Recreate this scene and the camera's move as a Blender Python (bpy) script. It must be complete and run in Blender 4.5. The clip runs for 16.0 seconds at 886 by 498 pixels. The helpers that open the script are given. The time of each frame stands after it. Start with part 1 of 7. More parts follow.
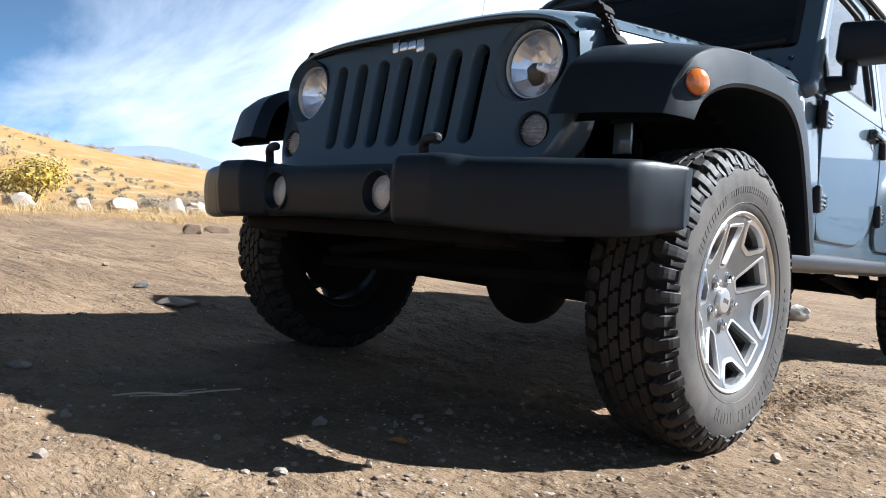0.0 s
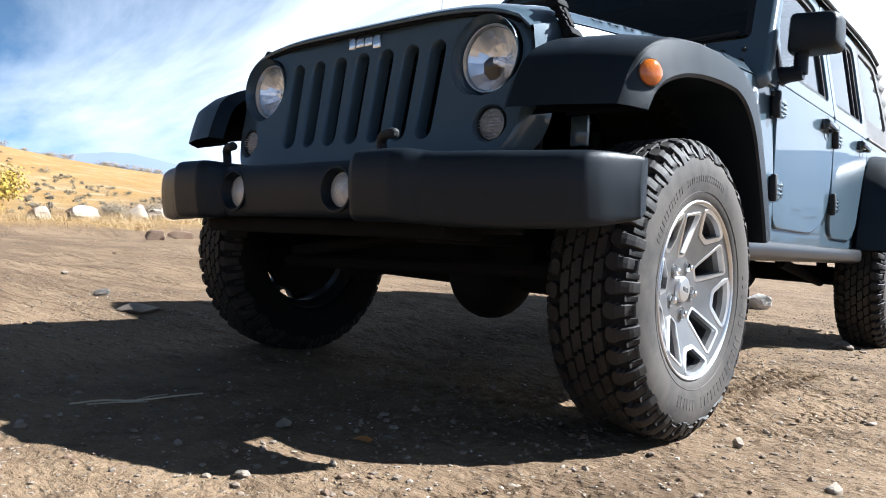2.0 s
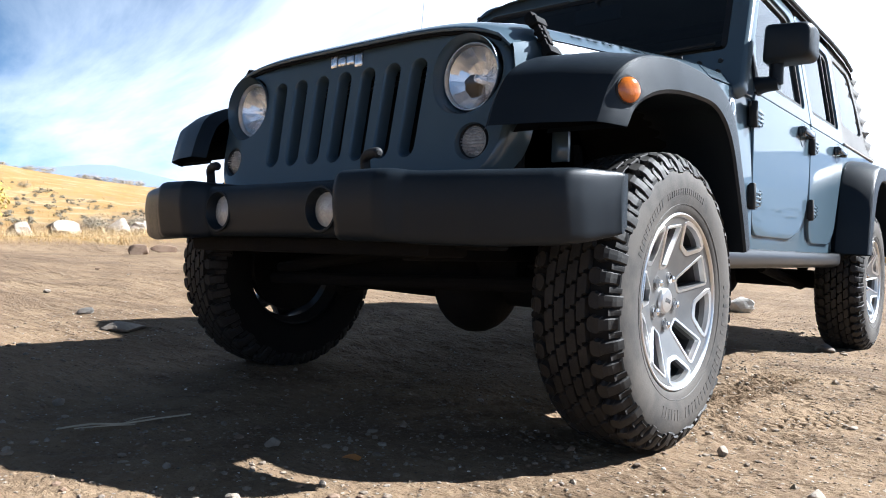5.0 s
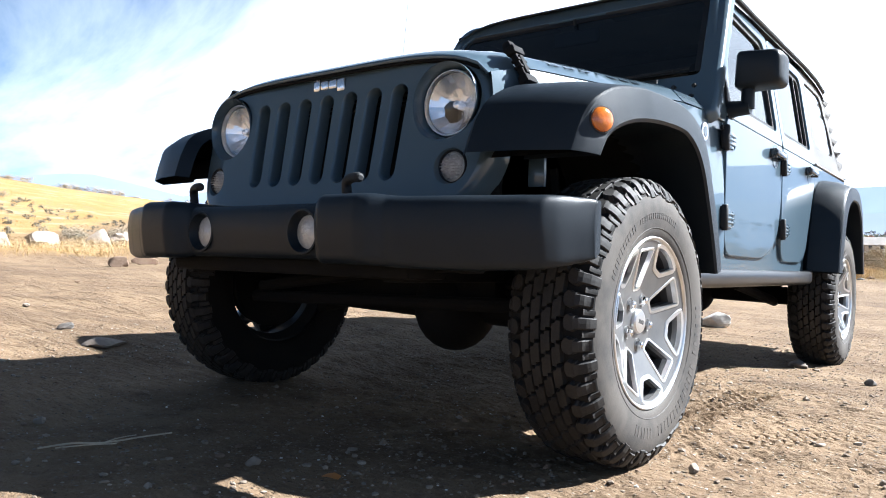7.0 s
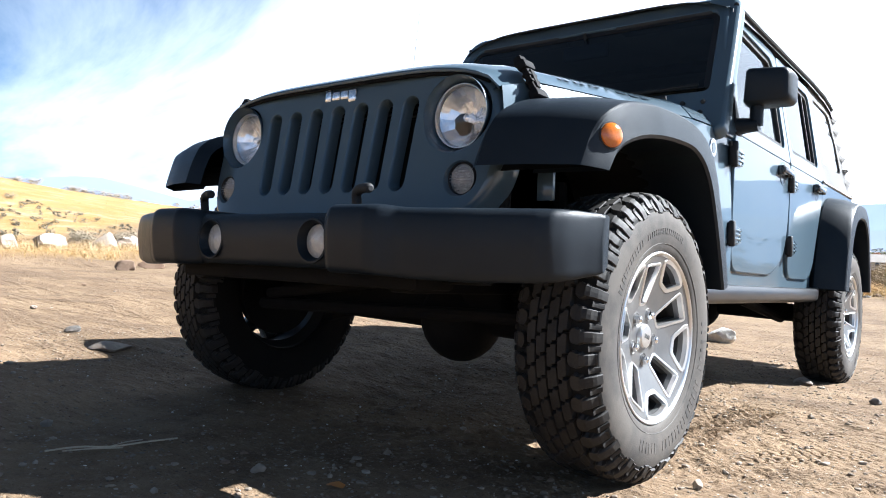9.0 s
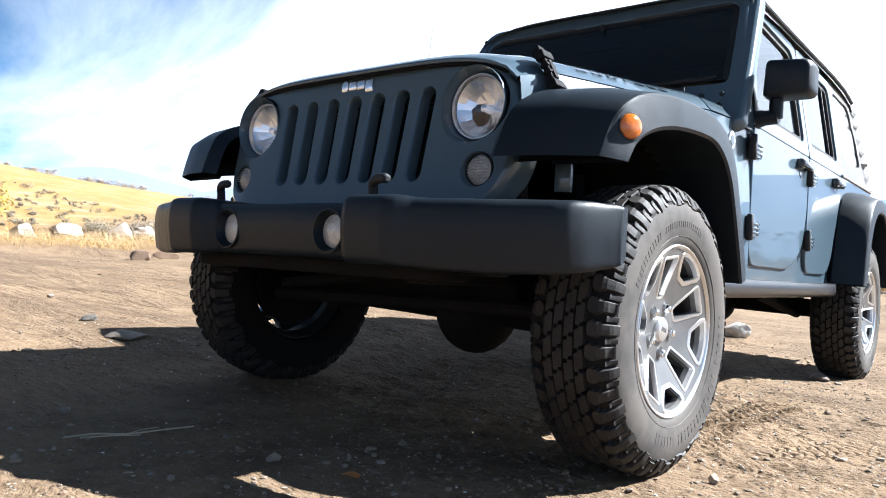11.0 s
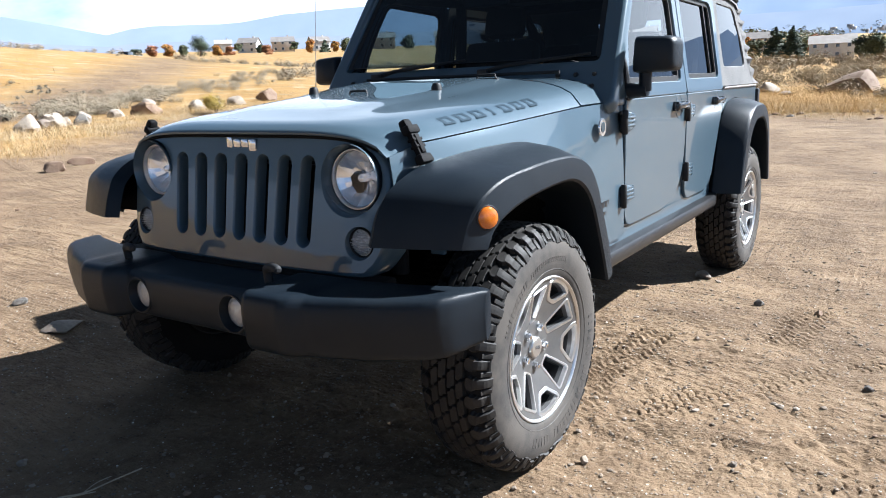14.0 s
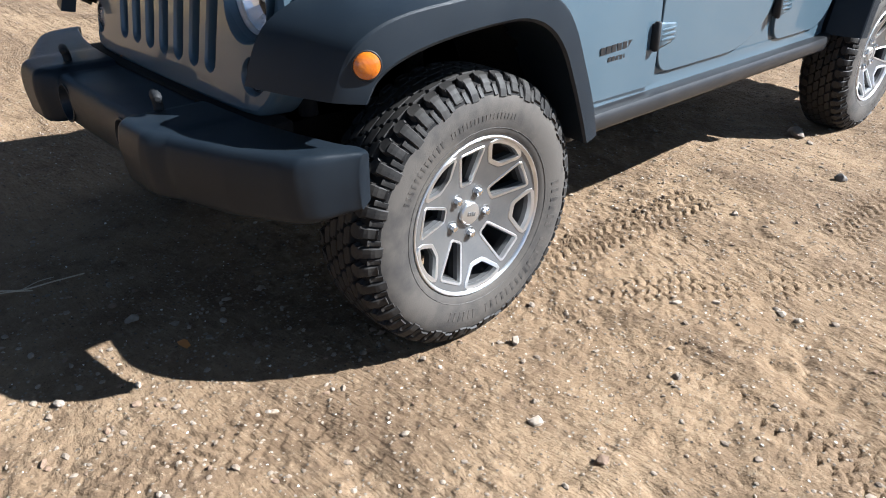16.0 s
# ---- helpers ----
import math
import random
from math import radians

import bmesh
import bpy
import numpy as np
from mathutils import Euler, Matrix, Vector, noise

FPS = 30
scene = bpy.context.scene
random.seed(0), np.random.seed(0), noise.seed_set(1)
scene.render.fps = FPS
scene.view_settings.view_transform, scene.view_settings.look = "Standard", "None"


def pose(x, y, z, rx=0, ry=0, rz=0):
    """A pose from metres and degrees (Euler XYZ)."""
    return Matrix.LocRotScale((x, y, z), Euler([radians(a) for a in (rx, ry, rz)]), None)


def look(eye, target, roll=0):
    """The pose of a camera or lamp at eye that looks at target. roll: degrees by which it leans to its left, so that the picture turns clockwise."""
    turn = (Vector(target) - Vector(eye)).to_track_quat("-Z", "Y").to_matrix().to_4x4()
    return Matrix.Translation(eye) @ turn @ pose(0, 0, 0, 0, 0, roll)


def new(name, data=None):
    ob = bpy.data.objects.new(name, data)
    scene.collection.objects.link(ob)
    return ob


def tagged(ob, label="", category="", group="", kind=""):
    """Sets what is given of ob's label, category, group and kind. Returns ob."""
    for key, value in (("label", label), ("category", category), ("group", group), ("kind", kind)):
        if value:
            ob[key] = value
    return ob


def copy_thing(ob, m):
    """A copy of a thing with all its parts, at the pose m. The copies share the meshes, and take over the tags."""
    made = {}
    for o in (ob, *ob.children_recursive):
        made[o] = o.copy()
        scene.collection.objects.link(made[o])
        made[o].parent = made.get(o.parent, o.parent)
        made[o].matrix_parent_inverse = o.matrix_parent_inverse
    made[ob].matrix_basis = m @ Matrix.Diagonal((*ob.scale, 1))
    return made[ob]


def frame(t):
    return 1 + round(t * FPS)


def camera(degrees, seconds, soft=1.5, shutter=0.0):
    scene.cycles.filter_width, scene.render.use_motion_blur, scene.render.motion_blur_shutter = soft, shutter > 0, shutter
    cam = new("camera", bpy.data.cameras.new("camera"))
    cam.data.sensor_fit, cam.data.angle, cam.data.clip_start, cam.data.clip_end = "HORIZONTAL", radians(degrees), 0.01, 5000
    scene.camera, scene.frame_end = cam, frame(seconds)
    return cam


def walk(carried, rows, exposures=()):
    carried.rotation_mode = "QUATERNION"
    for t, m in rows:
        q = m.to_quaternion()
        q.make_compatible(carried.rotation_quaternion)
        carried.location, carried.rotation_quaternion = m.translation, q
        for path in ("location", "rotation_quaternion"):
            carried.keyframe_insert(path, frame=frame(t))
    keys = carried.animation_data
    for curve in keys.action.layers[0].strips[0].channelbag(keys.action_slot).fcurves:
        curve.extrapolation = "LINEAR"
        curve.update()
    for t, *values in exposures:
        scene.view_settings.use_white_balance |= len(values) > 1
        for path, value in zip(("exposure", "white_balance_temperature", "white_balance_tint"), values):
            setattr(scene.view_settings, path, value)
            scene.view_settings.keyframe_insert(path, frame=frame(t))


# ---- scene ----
cam = camera(61.7, 16.0, soft=1.0)
PATH = [
    (0, (1.616, -1.964, 0.504), (0.268, -0.487, 0.481), 4.1),
    (0.5, (1.613, -1.968, 0.492), (0.261, -0.494, 0.482), 2.2),
    (1, (1.617, -1.968, 0.509), (0.282, -0.48, 0.539), 3.7),
    (1.5, (1.636, -1.956, 0.502), (0.352, -0.423, 0.543), 2.6),
    (2, (1.628, -1.945, 0.494), (0.342, -0.413, 0.476), 2.6),
    (2.5, (1.618, -1.949, 0.501), (0.293, -0.451, 0.54), 2.3),
    (3, (1.621, -1.95, 0.496), (0.297, -0.451, 0.479), 3.3),
    (3.5, (1.626, -1.949, 0.495), (0.307, -0.446, 0.47), 2.9),
    (4, (1.631, -1.948, 0.495), (0.348, -0.414, 0.473), 1.2),
    (4.5, (1.631, -1.955, 0.505), (0.348, -0.421, 0.504), 1.1),
    (5, (1.638, -1.958, 0.521), (0.383, -0.401, 0.522), 1.5),
    (5.2, (1.637, -1.957, 0.536), (0.377, -0.404, 0.552), 1.9),
    (7.3, (1.675, -1.994, 0.55), (0.464, -0.403, 0.587), 1.9),
    (7.5, (1.674, -1.996, 0.549), (0.461, -0.406, 0.593), 2.2),
    (8, (1.671, -1.998, 0.547), (0.436, -0.426, 0.589), 2.3),
    (8.5, (1.67, -2.002, 0.553), (0.438, -0.428, 0.597), 2.7),
    (9, (1.674, -2.004, 0.555), (0.444, -0.428, 0.612), 2.8),
    (9.5, (1.674, -1.999, 0.549), (0.441, -0.424, 0.601), 2.5),
    (9.7, (1.667, -2.0, 0.55), (0.42, -0.438, 0.599), 2.8),
    (11.8, (1.662, -2.006, 0.551), (0.408, -0.449, 0.572), 3.2),
    (12, (1.671, -1.998, 0.552), (0.436, -0.425, 0.548), 2.2),
    (12.5, (1.705, -2.0, 0.548), (0.518, -0.39, 0.54), 2.3),
    (13, (1.718, -1.935, 0.612), (0.663, -0.236, 0.567), 5.2),
    (13.5, (1.765, -1.967, 0.924), (0.701, -0.294, 0.662), 1.5),
    (14, (1.882, -2.059, 1.239), (0.79, -0.44, 0.808), -2.1),
    (14.5, (2.095, -1.995, 1.286), (0.96, -0.398, 0.883), -4.2),
    (15, (2.169, -1.753, 1.287), (1.037, -0.182, 0.787), -3.5),
    (15.5, (2.146, -1.535, 1.286), (1.028, -0.003, 0.65), -0.2),
    (16, (2.19, -1.365, 1.298), (0.901, -0.158, 0.36), 0.6),
]
EXPOSURES = [(0, 1.78, 5650, 8), (5, 1.92, 5650, 8), (7.5, 2.20, 5700, 8), (12, 2.20, 5700, 8), (13, 1.90, 5700, 8), (14.5, 1.84, 5600, 8), (16, 1.88, 5650, 8)]
walk(cam, [(t, look(eye, target, roll)) for t, eye, target, roll in PATH], EXPOSURES)
# ---- end of camera ----

# ---- sky, sun, distance light ----
SUN_A, SUN_B = 0.81, 0.83            # shadow shift per metre of height, towards -x and -y
sun_dir = Vector((SUN_A, SUN_B, 1.0)).normalized()
elev = math.asin(sun_dir.z)
world = bpy.data.worlds.new("sky")
scene.world = world
world.use_nodes = True
wt = world.node_tree
wt.nodes.clear()


def wn(kind, **kw):
    n = wt.nodes.new(kind)
    for k, v in kw.items():
        setattr(n, k, v)
    return n


w_out = wn("ShaderNodeOutputWorld")
w_bg = wn("ShaderNodeBackground")
w_bg.inputs["Strength"].default_value = 0.05
w_sky = wn("ShaderNodeTexSky", sky_type="NISHITA", sun_disc=False, sun_elevation=elev,
           sun_rotation=math.atan2(SUN_A, SUN_B), altitude=3200.0, air_density=0.40, dust_density=0.25, ozone_density=0.5)
w_tc = wn("ShaderNodeTexCoord")
w_sep = wn("ShaderNodeSeparateXYZ")
wt.links.new(w_tc.outputs["Generated"], w_sep.inputs[0])
# streaked high cloud: the direction is laid on a flat sheet overhead
w_up = wn("ShaderNodeMath", operation="ADD")
w_up.inputs[1].default_value = 0.16
wt.links.new(w_sep.outputs["Z"], w_up.inputs[0])
w_mx = wn("ShaderNodeMath", operation="MAXIMUM")
w_mx.inputs[1].default_value = 0.03
wt.links.new(w_up.outputs[0], w_mx.inputs[0])
w_dx = wn("ShaderNodeMath", operation="DIVIDE")
w_dy = wn("ShaderNodeMath", operation="DIVIDE")
wt.links.new(w_sep.outputs["X"], w_dx.inputs[0])
wt.links.new(w_sep.outputs["Y"], w_dy.inputs[0])
wt.links.new(w_mx.outputs[0], w_dx.inputs[1])
wt.links.new(w_mx.outputs[0], w_dy.inputs[1])
w_cmb = wn("ShaderNodeCombineXYZ")
wt.links.new(w_dx.outputs[0], w_cmb.inputs[0])
wt.links.new(w_dy.outputs[0], w_cmb.inputs[1])
w_map = wn("ShaderNodeMapping")
w_map.inputs["Rotation"].default_value = (0, 0, 0.55)
w_map.inputs["Scale"].default_value = (0.42, 0.9, 1.0)
w_map.inputs["Location"].default_value = (1.7, 0.35, 0.0)
wt.links.new(w_cmb.outputs[0], w_map.inputs[0])
w_noise = wn("ShaderNodeTexNoise")
w_noise.inputs["Scale"].default_value = 0.9
w_noise.inputs["Detail"].default_value = 8.0
w_noise.inputs["Roughness"].default_value = 0.58
w_noise.inputs["Distortion"].default_value = 0.5
wt.links.new(w_map.outputs[0], w_noise.inputs["Vector"])
# the cloud thickens towards the sun's side and the horizon there, and thins out to clear blue opposite and overhead
w_dot = wn("ShaderNodeVectorMath", operation="DOT_PRODUCT")
w_dot.inputs[1].default_value = (0.16, 0.95, -1.25)
wt.links.new(w_tc.outputs["Generated"], w_dot.inputs[0])
w_bias = wn("ShaderNodeMath", operation="MULTIPLY_ADD")
w_bias.inputs[1].default_value = 0.42
w_bias.inputs[2].default_value = 0.0
wt.links.new(w_dot.outputs["Value"], w_bias.inputs[0])
w_sum = wn("ShaderNodeMath", operation="ADD")
wt.links.new(w_noise.outputs["Fac"], w_sum.inputs[0])
wt.links.new(w_bias.outputs[0], w_sum.inputs[1])
w_ramp = wn("ShaderNodeValToRGB")
w_ramp.color_ramp.elements[0].position = 0.37
w_ramp.color_ramp.elements[1].position = 0.64
w_ramp.color_ramp.elements[0].color = (0.06, 0.06, 0.06, 1)
wt.links.new(w_sum.outputs[0], w_ramp.inputs[0])
w_mix = wn("ShaderNodeMix", data_type="RGBA")
# cloud near the sun's bearing is brighter
w_glare = wn("ShaderNodeVectorMath", operation="DOT_PRODUCT")
w_glare.inputs[1].default_value = (0.55, 0.83, 0.0)
wt.links.new(w_tc.outputs["Generated"], w_glare.inputs[0])
w_lit = wn("ShaderNodeMapRange")
for key, v in (("From Min", -0.3), ("From Max", 0.9), ("To Min", 6.8), ("To Max", 11.5)):
    w_lit.inputs[key].default_value = v
wt.links.new(w_glare.outputs["Value"], w_lit.inputs[0])
w_tone = wn("ShaderNodeVectorMath", operation="SCALE")
w_tone.inputs[0].default_value = (0.96, 1.0, 1.05)
wt.links.new(w_lit.outputs[0], w_tone.inputs["Scale"])
wt.links.new(w_tone.outputs[0], w_mix.inputs["B"])
wt.links.new(w_ramp.outputs["Color"], w_mix.inputs["Factor"])
# thin high haze lifts the blue towards cyan
w_haze = wn("ShaderNodeVectorMath", operation="MULTIPLY")
w_haze.inputs[1].default_value = (1.08, 1.42, 1.32)
wt.links.new(w_sky.outputs[0], w_haze.inputs[0])
# clear sky behind the camera is dimmed to darken the car's front
w_away = wn("ShaderNodeMapRange")
for key, v in (("From Min", -0.85), ("From Max", -0.12), ("To Min", 0.34), ("To Max", 1.0)):
    w_away.inputs[key].default_value = v
wt.links.new(w_glare.outputs["Value"], w_away.inputs[0])
w_clear = wn("ShaderNodeVectorMath", operation="SCALE")
wt.links.new(w_haze.outputs[0], w_clear.inputs[0])
wt.links.new(w_away.outputs[0], w_clear.inputs["Scale"])
wt.links.new(w_clear.outputs[0], w_mix.inputs["A"])
# the whole sky is dimmed overhead, out of view, to deepen the shade
w_dim = wn("ShaderNodeMapRange", interpolation_type="SMOOTHSTEP")
for key, v in (("From Min", 0.48), ("From Max", 0.92), ("To Min", 1.0), ("To Max", 0.46)):
    w_dim.inputs[key].default_value = v
wt.links.new(w_sep.outputs["Z"], w_dim.inputs[0])
w_deep = wn("ShaderNodeVectorMath", operation="SCALE")
wt.links.new(w_mix.outputs["Result"], w_deep.inputs[0])
wt.links.new(w_dim.outputs[0], w_deep.inputs["Scale"])
wt.links.new(w_deep.outputs[0], w_bg.inputs["Color"])
wt.links.new(w_bg.outputs[0], w_out.inputs[0])

sun = new("sun", bpy.data.lights.new("sun", "SUN"))
sun.data.energy, sun.data.angle, sun.data.color = 5.0, radians(0.53), (1.0, 0.955, 0.89)
sun.matrix_world = look(Vector((0, 0, 0)) + sun_dir * 30, (0, 0, 0))

# ---- materials ----


def material(name, base, rough=0.5, metal=0.0, second=None, scale=6.0, amount=0.5, fine=60.0, bump=0.0, bump_scale=80.0,
             coat=0.0, coat_rough=0.03, spec=0.5, emit=None, random_tint=0.0, rough_var=0.0, coat_ior=1.5):
    """A principled surface with two scales of variation and fine relief."""
    m = bpy.data.materials.new(name)
    m.use_nodes = True
    t = m.node_tree
    b = t.nodes["Principled BSDF"]
    b.inputs["Roughness"].default_value = rough
    b.inputs["Metallic"].default_value = metal
    b.inputs["Coat Weight"].default_value = coat
    b.inputs["Coat Roughness"].default_value = coat_rough
    b.inputs["Coat IOR"].default_value = coat_ior
    b.inputs["Specular IOR Level"].default_value = spec
    tc = t.nodes.new("ShaderNodeTexCoord")
    second = second or tuple(0.78 * c for c in base)
    n1 = t.nodes.new("ShaderNodeTexNoise")
    n1.inputs["Scale"].default_value, n1.inputs["Detail"].default_value = scale, 6
    n2 = t.nodes.new("ShaderNodeTexNoise")
    n2.inputs["Scale"].default_value, n2.inputs["Detail"].default_value = fine, 3
    for n in (n1, n2):
        t.links.new(tc.outputs["Object"], n.inputs["Vector"])
    add = t.nodes.new("ShaderNodeMath")
    add.operation = "MULTIPLY_ADD"
    add.inputs[1].default_value = 0.4
    t.links.new(n2.outputs["Fac"], add.inputs[0])
    t.links.new(n1.outputs["Fac"], add.inputs[2])
    ramp = t.nodes.new("ShaderNodeMapRange")
    ramp.inputs["From Min"].default_value, ramp.inputs["From Max"].default_value = 0.5, 0.9
    ramp.inputs["To Max"].default_value = amount * 2
    t.links.new(add.outputs[0], ramp.inputs[0])
    mix = t.nodes.new("ShaderNodeMix")
    mix.data_type = "RGBA"
    mix.inputs["A"].default_value, mix.inputs["B"].default_value = (*base, 1), (*second, 1)
    t.links.new(ramp.outputs[0], mix.inputs["Factor"])
    colour = mix.outputs["Result"]
    if random_tint:
        oi = t.nodes.new("ShaderNodeObjectInfo")
        geo = t.nodes.new("ShaderNodeNewGeometry")
        ad = t.nodes.new("ShaderNodeMath")
        ad.operation = "ADD"
        t.links.new(oi.outputs["Random"], ad.inputs[0])
        t.links.new(geo.outputs["Random Per Island"], ad.inputs[1])
        hs = t.nodes.new("ShaderNodeHueSaturation")
        mr = t.nodes.new("ShaderNodeMapRange")
        mr.inputs["From Max"].default_value = 2.0
        mr.inputs["To Min"].default_value, mr.inputs["To Max"].default_value = 1 - random_tint, 1 + random_tint
        t.links.new(ad.outputs[0], mr.inputs[0])
        t.links.new(mr.outputs[0], hs.inputs["Value"])
        t.links.new(colour, hs.inputs["Color"])
        colour = hs.outputs["Color"]
    t.links.new(colour, b.inputs["Base Color"])
    if rough_var:
        mr = t.nodes.new("ShaderNodeMapRange")
        mr.inputs["To Min"].default_value, mr.inputs["To Max"].default_value = rough - rough_var, rough + rough_var
        t.links.new(n1.outputs["Fac"], mr.inputs[0])
        t.links.new(mr.outputs[0], b.inputs["Roughness"])
    if bump:
        n3 = t.nodes.new("ShaderNodeTexNoise")
        n3.inputs["Scale"].default_value, n3.inputs["Detail"].default_value = bump_scale, 4
        t.links.new(tc.outputs["Object"], n3.inputs["Vector"])
        bp = t.nodes.new("ShaderNodeBump")
        bp.inputs["Strength"].default_value, bp.inputs["Distance"].default_value = bump, 0.01
        t.links.new(n3.outputs["Fac"], bp.inputs["Height"])
        t.links.new(bp.outputs[0], b.inputs["Normal"])
    if emit:
        b.inputs["Emission Color"].default_value = (*emit[:3], 1)
        b.inputs["Emission Strength"].default_value = emit[3]
    return m


def glass(name, tint, gloss=(1, 1, 1), rough=0.0):
    """Thin pane: clear or tinted, with reflection by Fresnel."""
    m = bpy.data.materials.new(name)
    m.use_nodes = True
    t = m.node_tree
    t.nodes.clear()
    out = t.nodes.new("ShaderNodeOutputMaterial")
    mix = t.nodes.new("ShaderNodeMixShader")
    tr = t.nodes.new("ShaderNodeBsdfTransparent")
    tr.inputs[0].default_value = (*tint, 1)
    gl = t.nodes.new("ShaderNodeBsdfGlossy")
    gl.inputs["Color"].default_value = (*gloss, 1)
    gl.inputs["Roughness"].default_value = rough
    lw = t.nodes.new("ShaderNodeLayerWeight")
    lw.inputs["Blend"].default_value = 0.5
    pw = t.nodes.new("ShaderNodeMath")
    pw.operation, pw.inputs[1].default_value = "POWER", 4.5
    ml = t.nodes.new("ShaderNodeMath")
    ml.operation, ml.inputs[1].default_value, ml.inputs[2].default_value = "MULTIPLY_ADD", 0.90, 0.05
    t.links.new(lw.outputs["Facing"], pw.inputs[0])
    t.links.new(pw.outputs[0], ml.inputs[0])
    t.links.new(ml.outputs[0], mix.inputs[0])
    t.links.new(tr.outputs[0], mix.inputs[1])
    t.links.new(gl.outputs[0], mix.inputs[2])
    t.links.new(mix.outputs[0], out.inputs[0])
    return m


PAINT = material("grey_blue_paint", (0.0610, 0.0935, 0.1200), 0.34, 0.08, (0.0690, 0.1010, 0.1260), 3.0, 0.6, 900.0, 0.0, coat=1.0, coat_rough=0.02, coat_ior=1.40, spec=0.15)
PLASTIC = material("black_grained_plastic", (0.0068, 0.0106, 0.0156), 0.42, 0, (0.0094, 0.0136, 0.0186), 9.0, 0.6, 300.0, 0.12, 900.0, spec=0.25, rough_var=0.06)
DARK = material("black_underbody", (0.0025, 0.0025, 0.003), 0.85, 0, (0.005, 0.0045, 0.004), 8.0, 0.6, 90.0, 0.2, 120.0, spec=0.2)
RUBBER = material("black_rubber_tread", (0.01105, 0.01063, 0.01063), 0.60, 0, (0.0270, 0.02450, 0.0220), 9.0, 0.6, 160.0, 0.06, 200.0, spec=0.26, rough_var=0.08)
SIDEWALL = material("dusty_rubber_sidewall", (0.04134, 0.03822, 0.03588), 0.74, 0, (0.07644, 0.06786, 0.05928), 6.0, 0.75, 30.0, 0.10, 300.0, spec=0.25)
MARKS = material("raised_black_rubber", (0.017, 0.0153, 0.01445), 0.65, 0, (0.06375, 0.05525, 0.0476), 30.0, 0.6)
ALLOY = material("machined_alloy", (0.72, 0.72, 0.73), 0.31, 0.92, (0.62, 0.62, 0.61), 18.0, 0.6, 400.0, 0.03, 500.0, rough_var=0.06)
ALLOY_GREY = material("grey_painted_alloy", (0.150, 0.154, 0.158), 0.34, 0.6, (0.185, 0.182, 0.178), 14.0, 0.6, 200.0)
CHROME = material("chrome", (0.85, 0.86, 0.88), 0.07, 1.0, (0.80, 0.81, 0.83), 20.0, 0.5)
STEEL = material("dull_steel", (0.33, 0.32, 0.31), 0.42, 0.85, (0.24, 0.21, 0.19), 25.0, 0.6)
AMBER = material("amber_lens", (0.51, 0.1403, 0.00425), 0.12, 0, (0.3825, 0.08075, 0.00255), 28.0, 0.6, 250.0, 0.12, 160.0, coat=1.0)
LENS_CLOUD = material("clear_ribbed_lens", (0.58, 0.58, 0.58), 0.12, 0.3, (0.40, 0.40, 0.40), 70.0, 0.9, 160.0, 0.6, 200.0, coat=1.0)
FOG_GLASS = material("fog_lamp_lens", (0.527, 0.527, 0.51), 0.16, 0.1, (0.408, 0.3995, 0.3825), 40.0, 0.8, 120.0, 0.3, 150.0, coat=1.0)
FABRIC = material("dusty_soft_top_fabric", (0.075, 0.075, 0.075), 0.72, 0, (0.1125, 0.1087, 0.105), 4.0, 0.7, 120.0, 0.25, 420.0)
TRIM = material("black_trim", (0.007, 0.007, 0.008), 0.58, 0, (0.014, 0.014, 0.0145), 20.0, 0.6, 200.0, spec=0.35)
SEAT = material("black_cloth", (0.018, 0.018, 0.019), 0.9, 0, (0.028, 0.027, 0.026), 14.0, 0.6, 300.0, 0.2, 500.0)
DECAL = material("dark_grey_decal", (0.026, 0.043, 0.058), 0.36, 0.05, (0.031, 0.049, 0.064), 30.0, 0.5, coat=0.8, coat_rough=0.04, coat_ior=1.4, spec=0.15)
BLACK_DECAL = material("black_decal", (0.012, 0.012, 0.013), 0.4, 0)
BADGE = material("silver_badge", (0.75, 0.77, 0.80), 0.18, 0.85, (0.66, 0.68, 0.70), 60.0, 0.5)
RED = material("red_lens", (0.35, 0.012, 0.012), 0.15, 0, coat=1.0)
GLASS_CLEAR = glass("clear_glass", (0.72, 0.78, 0.76))
GLASS_WS = glass("windscreen_glass", (0.22, 0.30, 0.36))
GLASS_DARK = glass("tinted_glass", (0.10, 0.11, 0.11))
GLASS_LAMP = glass("lamp_glass", (0.96, 0.97, 0.98))
MIRROR = material("mirror", (0.9, 0.9, 0.9), 0.02, 1.0)
BEZEL = material("satin_metal_ring", (0.62, 0.61, 0.60), 0.28, 0.9, (0.52, 0.50, 0.47), 30.0, 0.5)
HOOK = material("black_coated_steel", (0.006, 0.007, 0.009), 0.72, 0, (0.010, 0.011, 0.012), 20.0, 0.6, 200.0)
REFLECTOR = material("lamp_reflector", (0.95, 0.96, 0.98), 0.26, 0.88, (0.88, 0.90, 0.93), 20.0, 0.5)
LATCH = material("black_latch_rubber", (0.004, 0.0042, 0.0048), 0.75, 0, (0.007, 0.007, 0.0075), 20.0, 0.6, 200.0, spec=0.16)
RAIL = material("satin_black_coated_steel", (0.010, 0.011, 0.013), 0.34, 0, (0.016, 0.016, 0.017), 12.0, 0.6, 200.0, spec=0.45)
GLOSS_BLACK = material("gloss_black_trim", (0.012, 0.013, 0.015), 0.16, 0, (0.018, 0.018, 0.019), 20.0, 0.5, coat=0.6)

# ---- mesh helpers ----


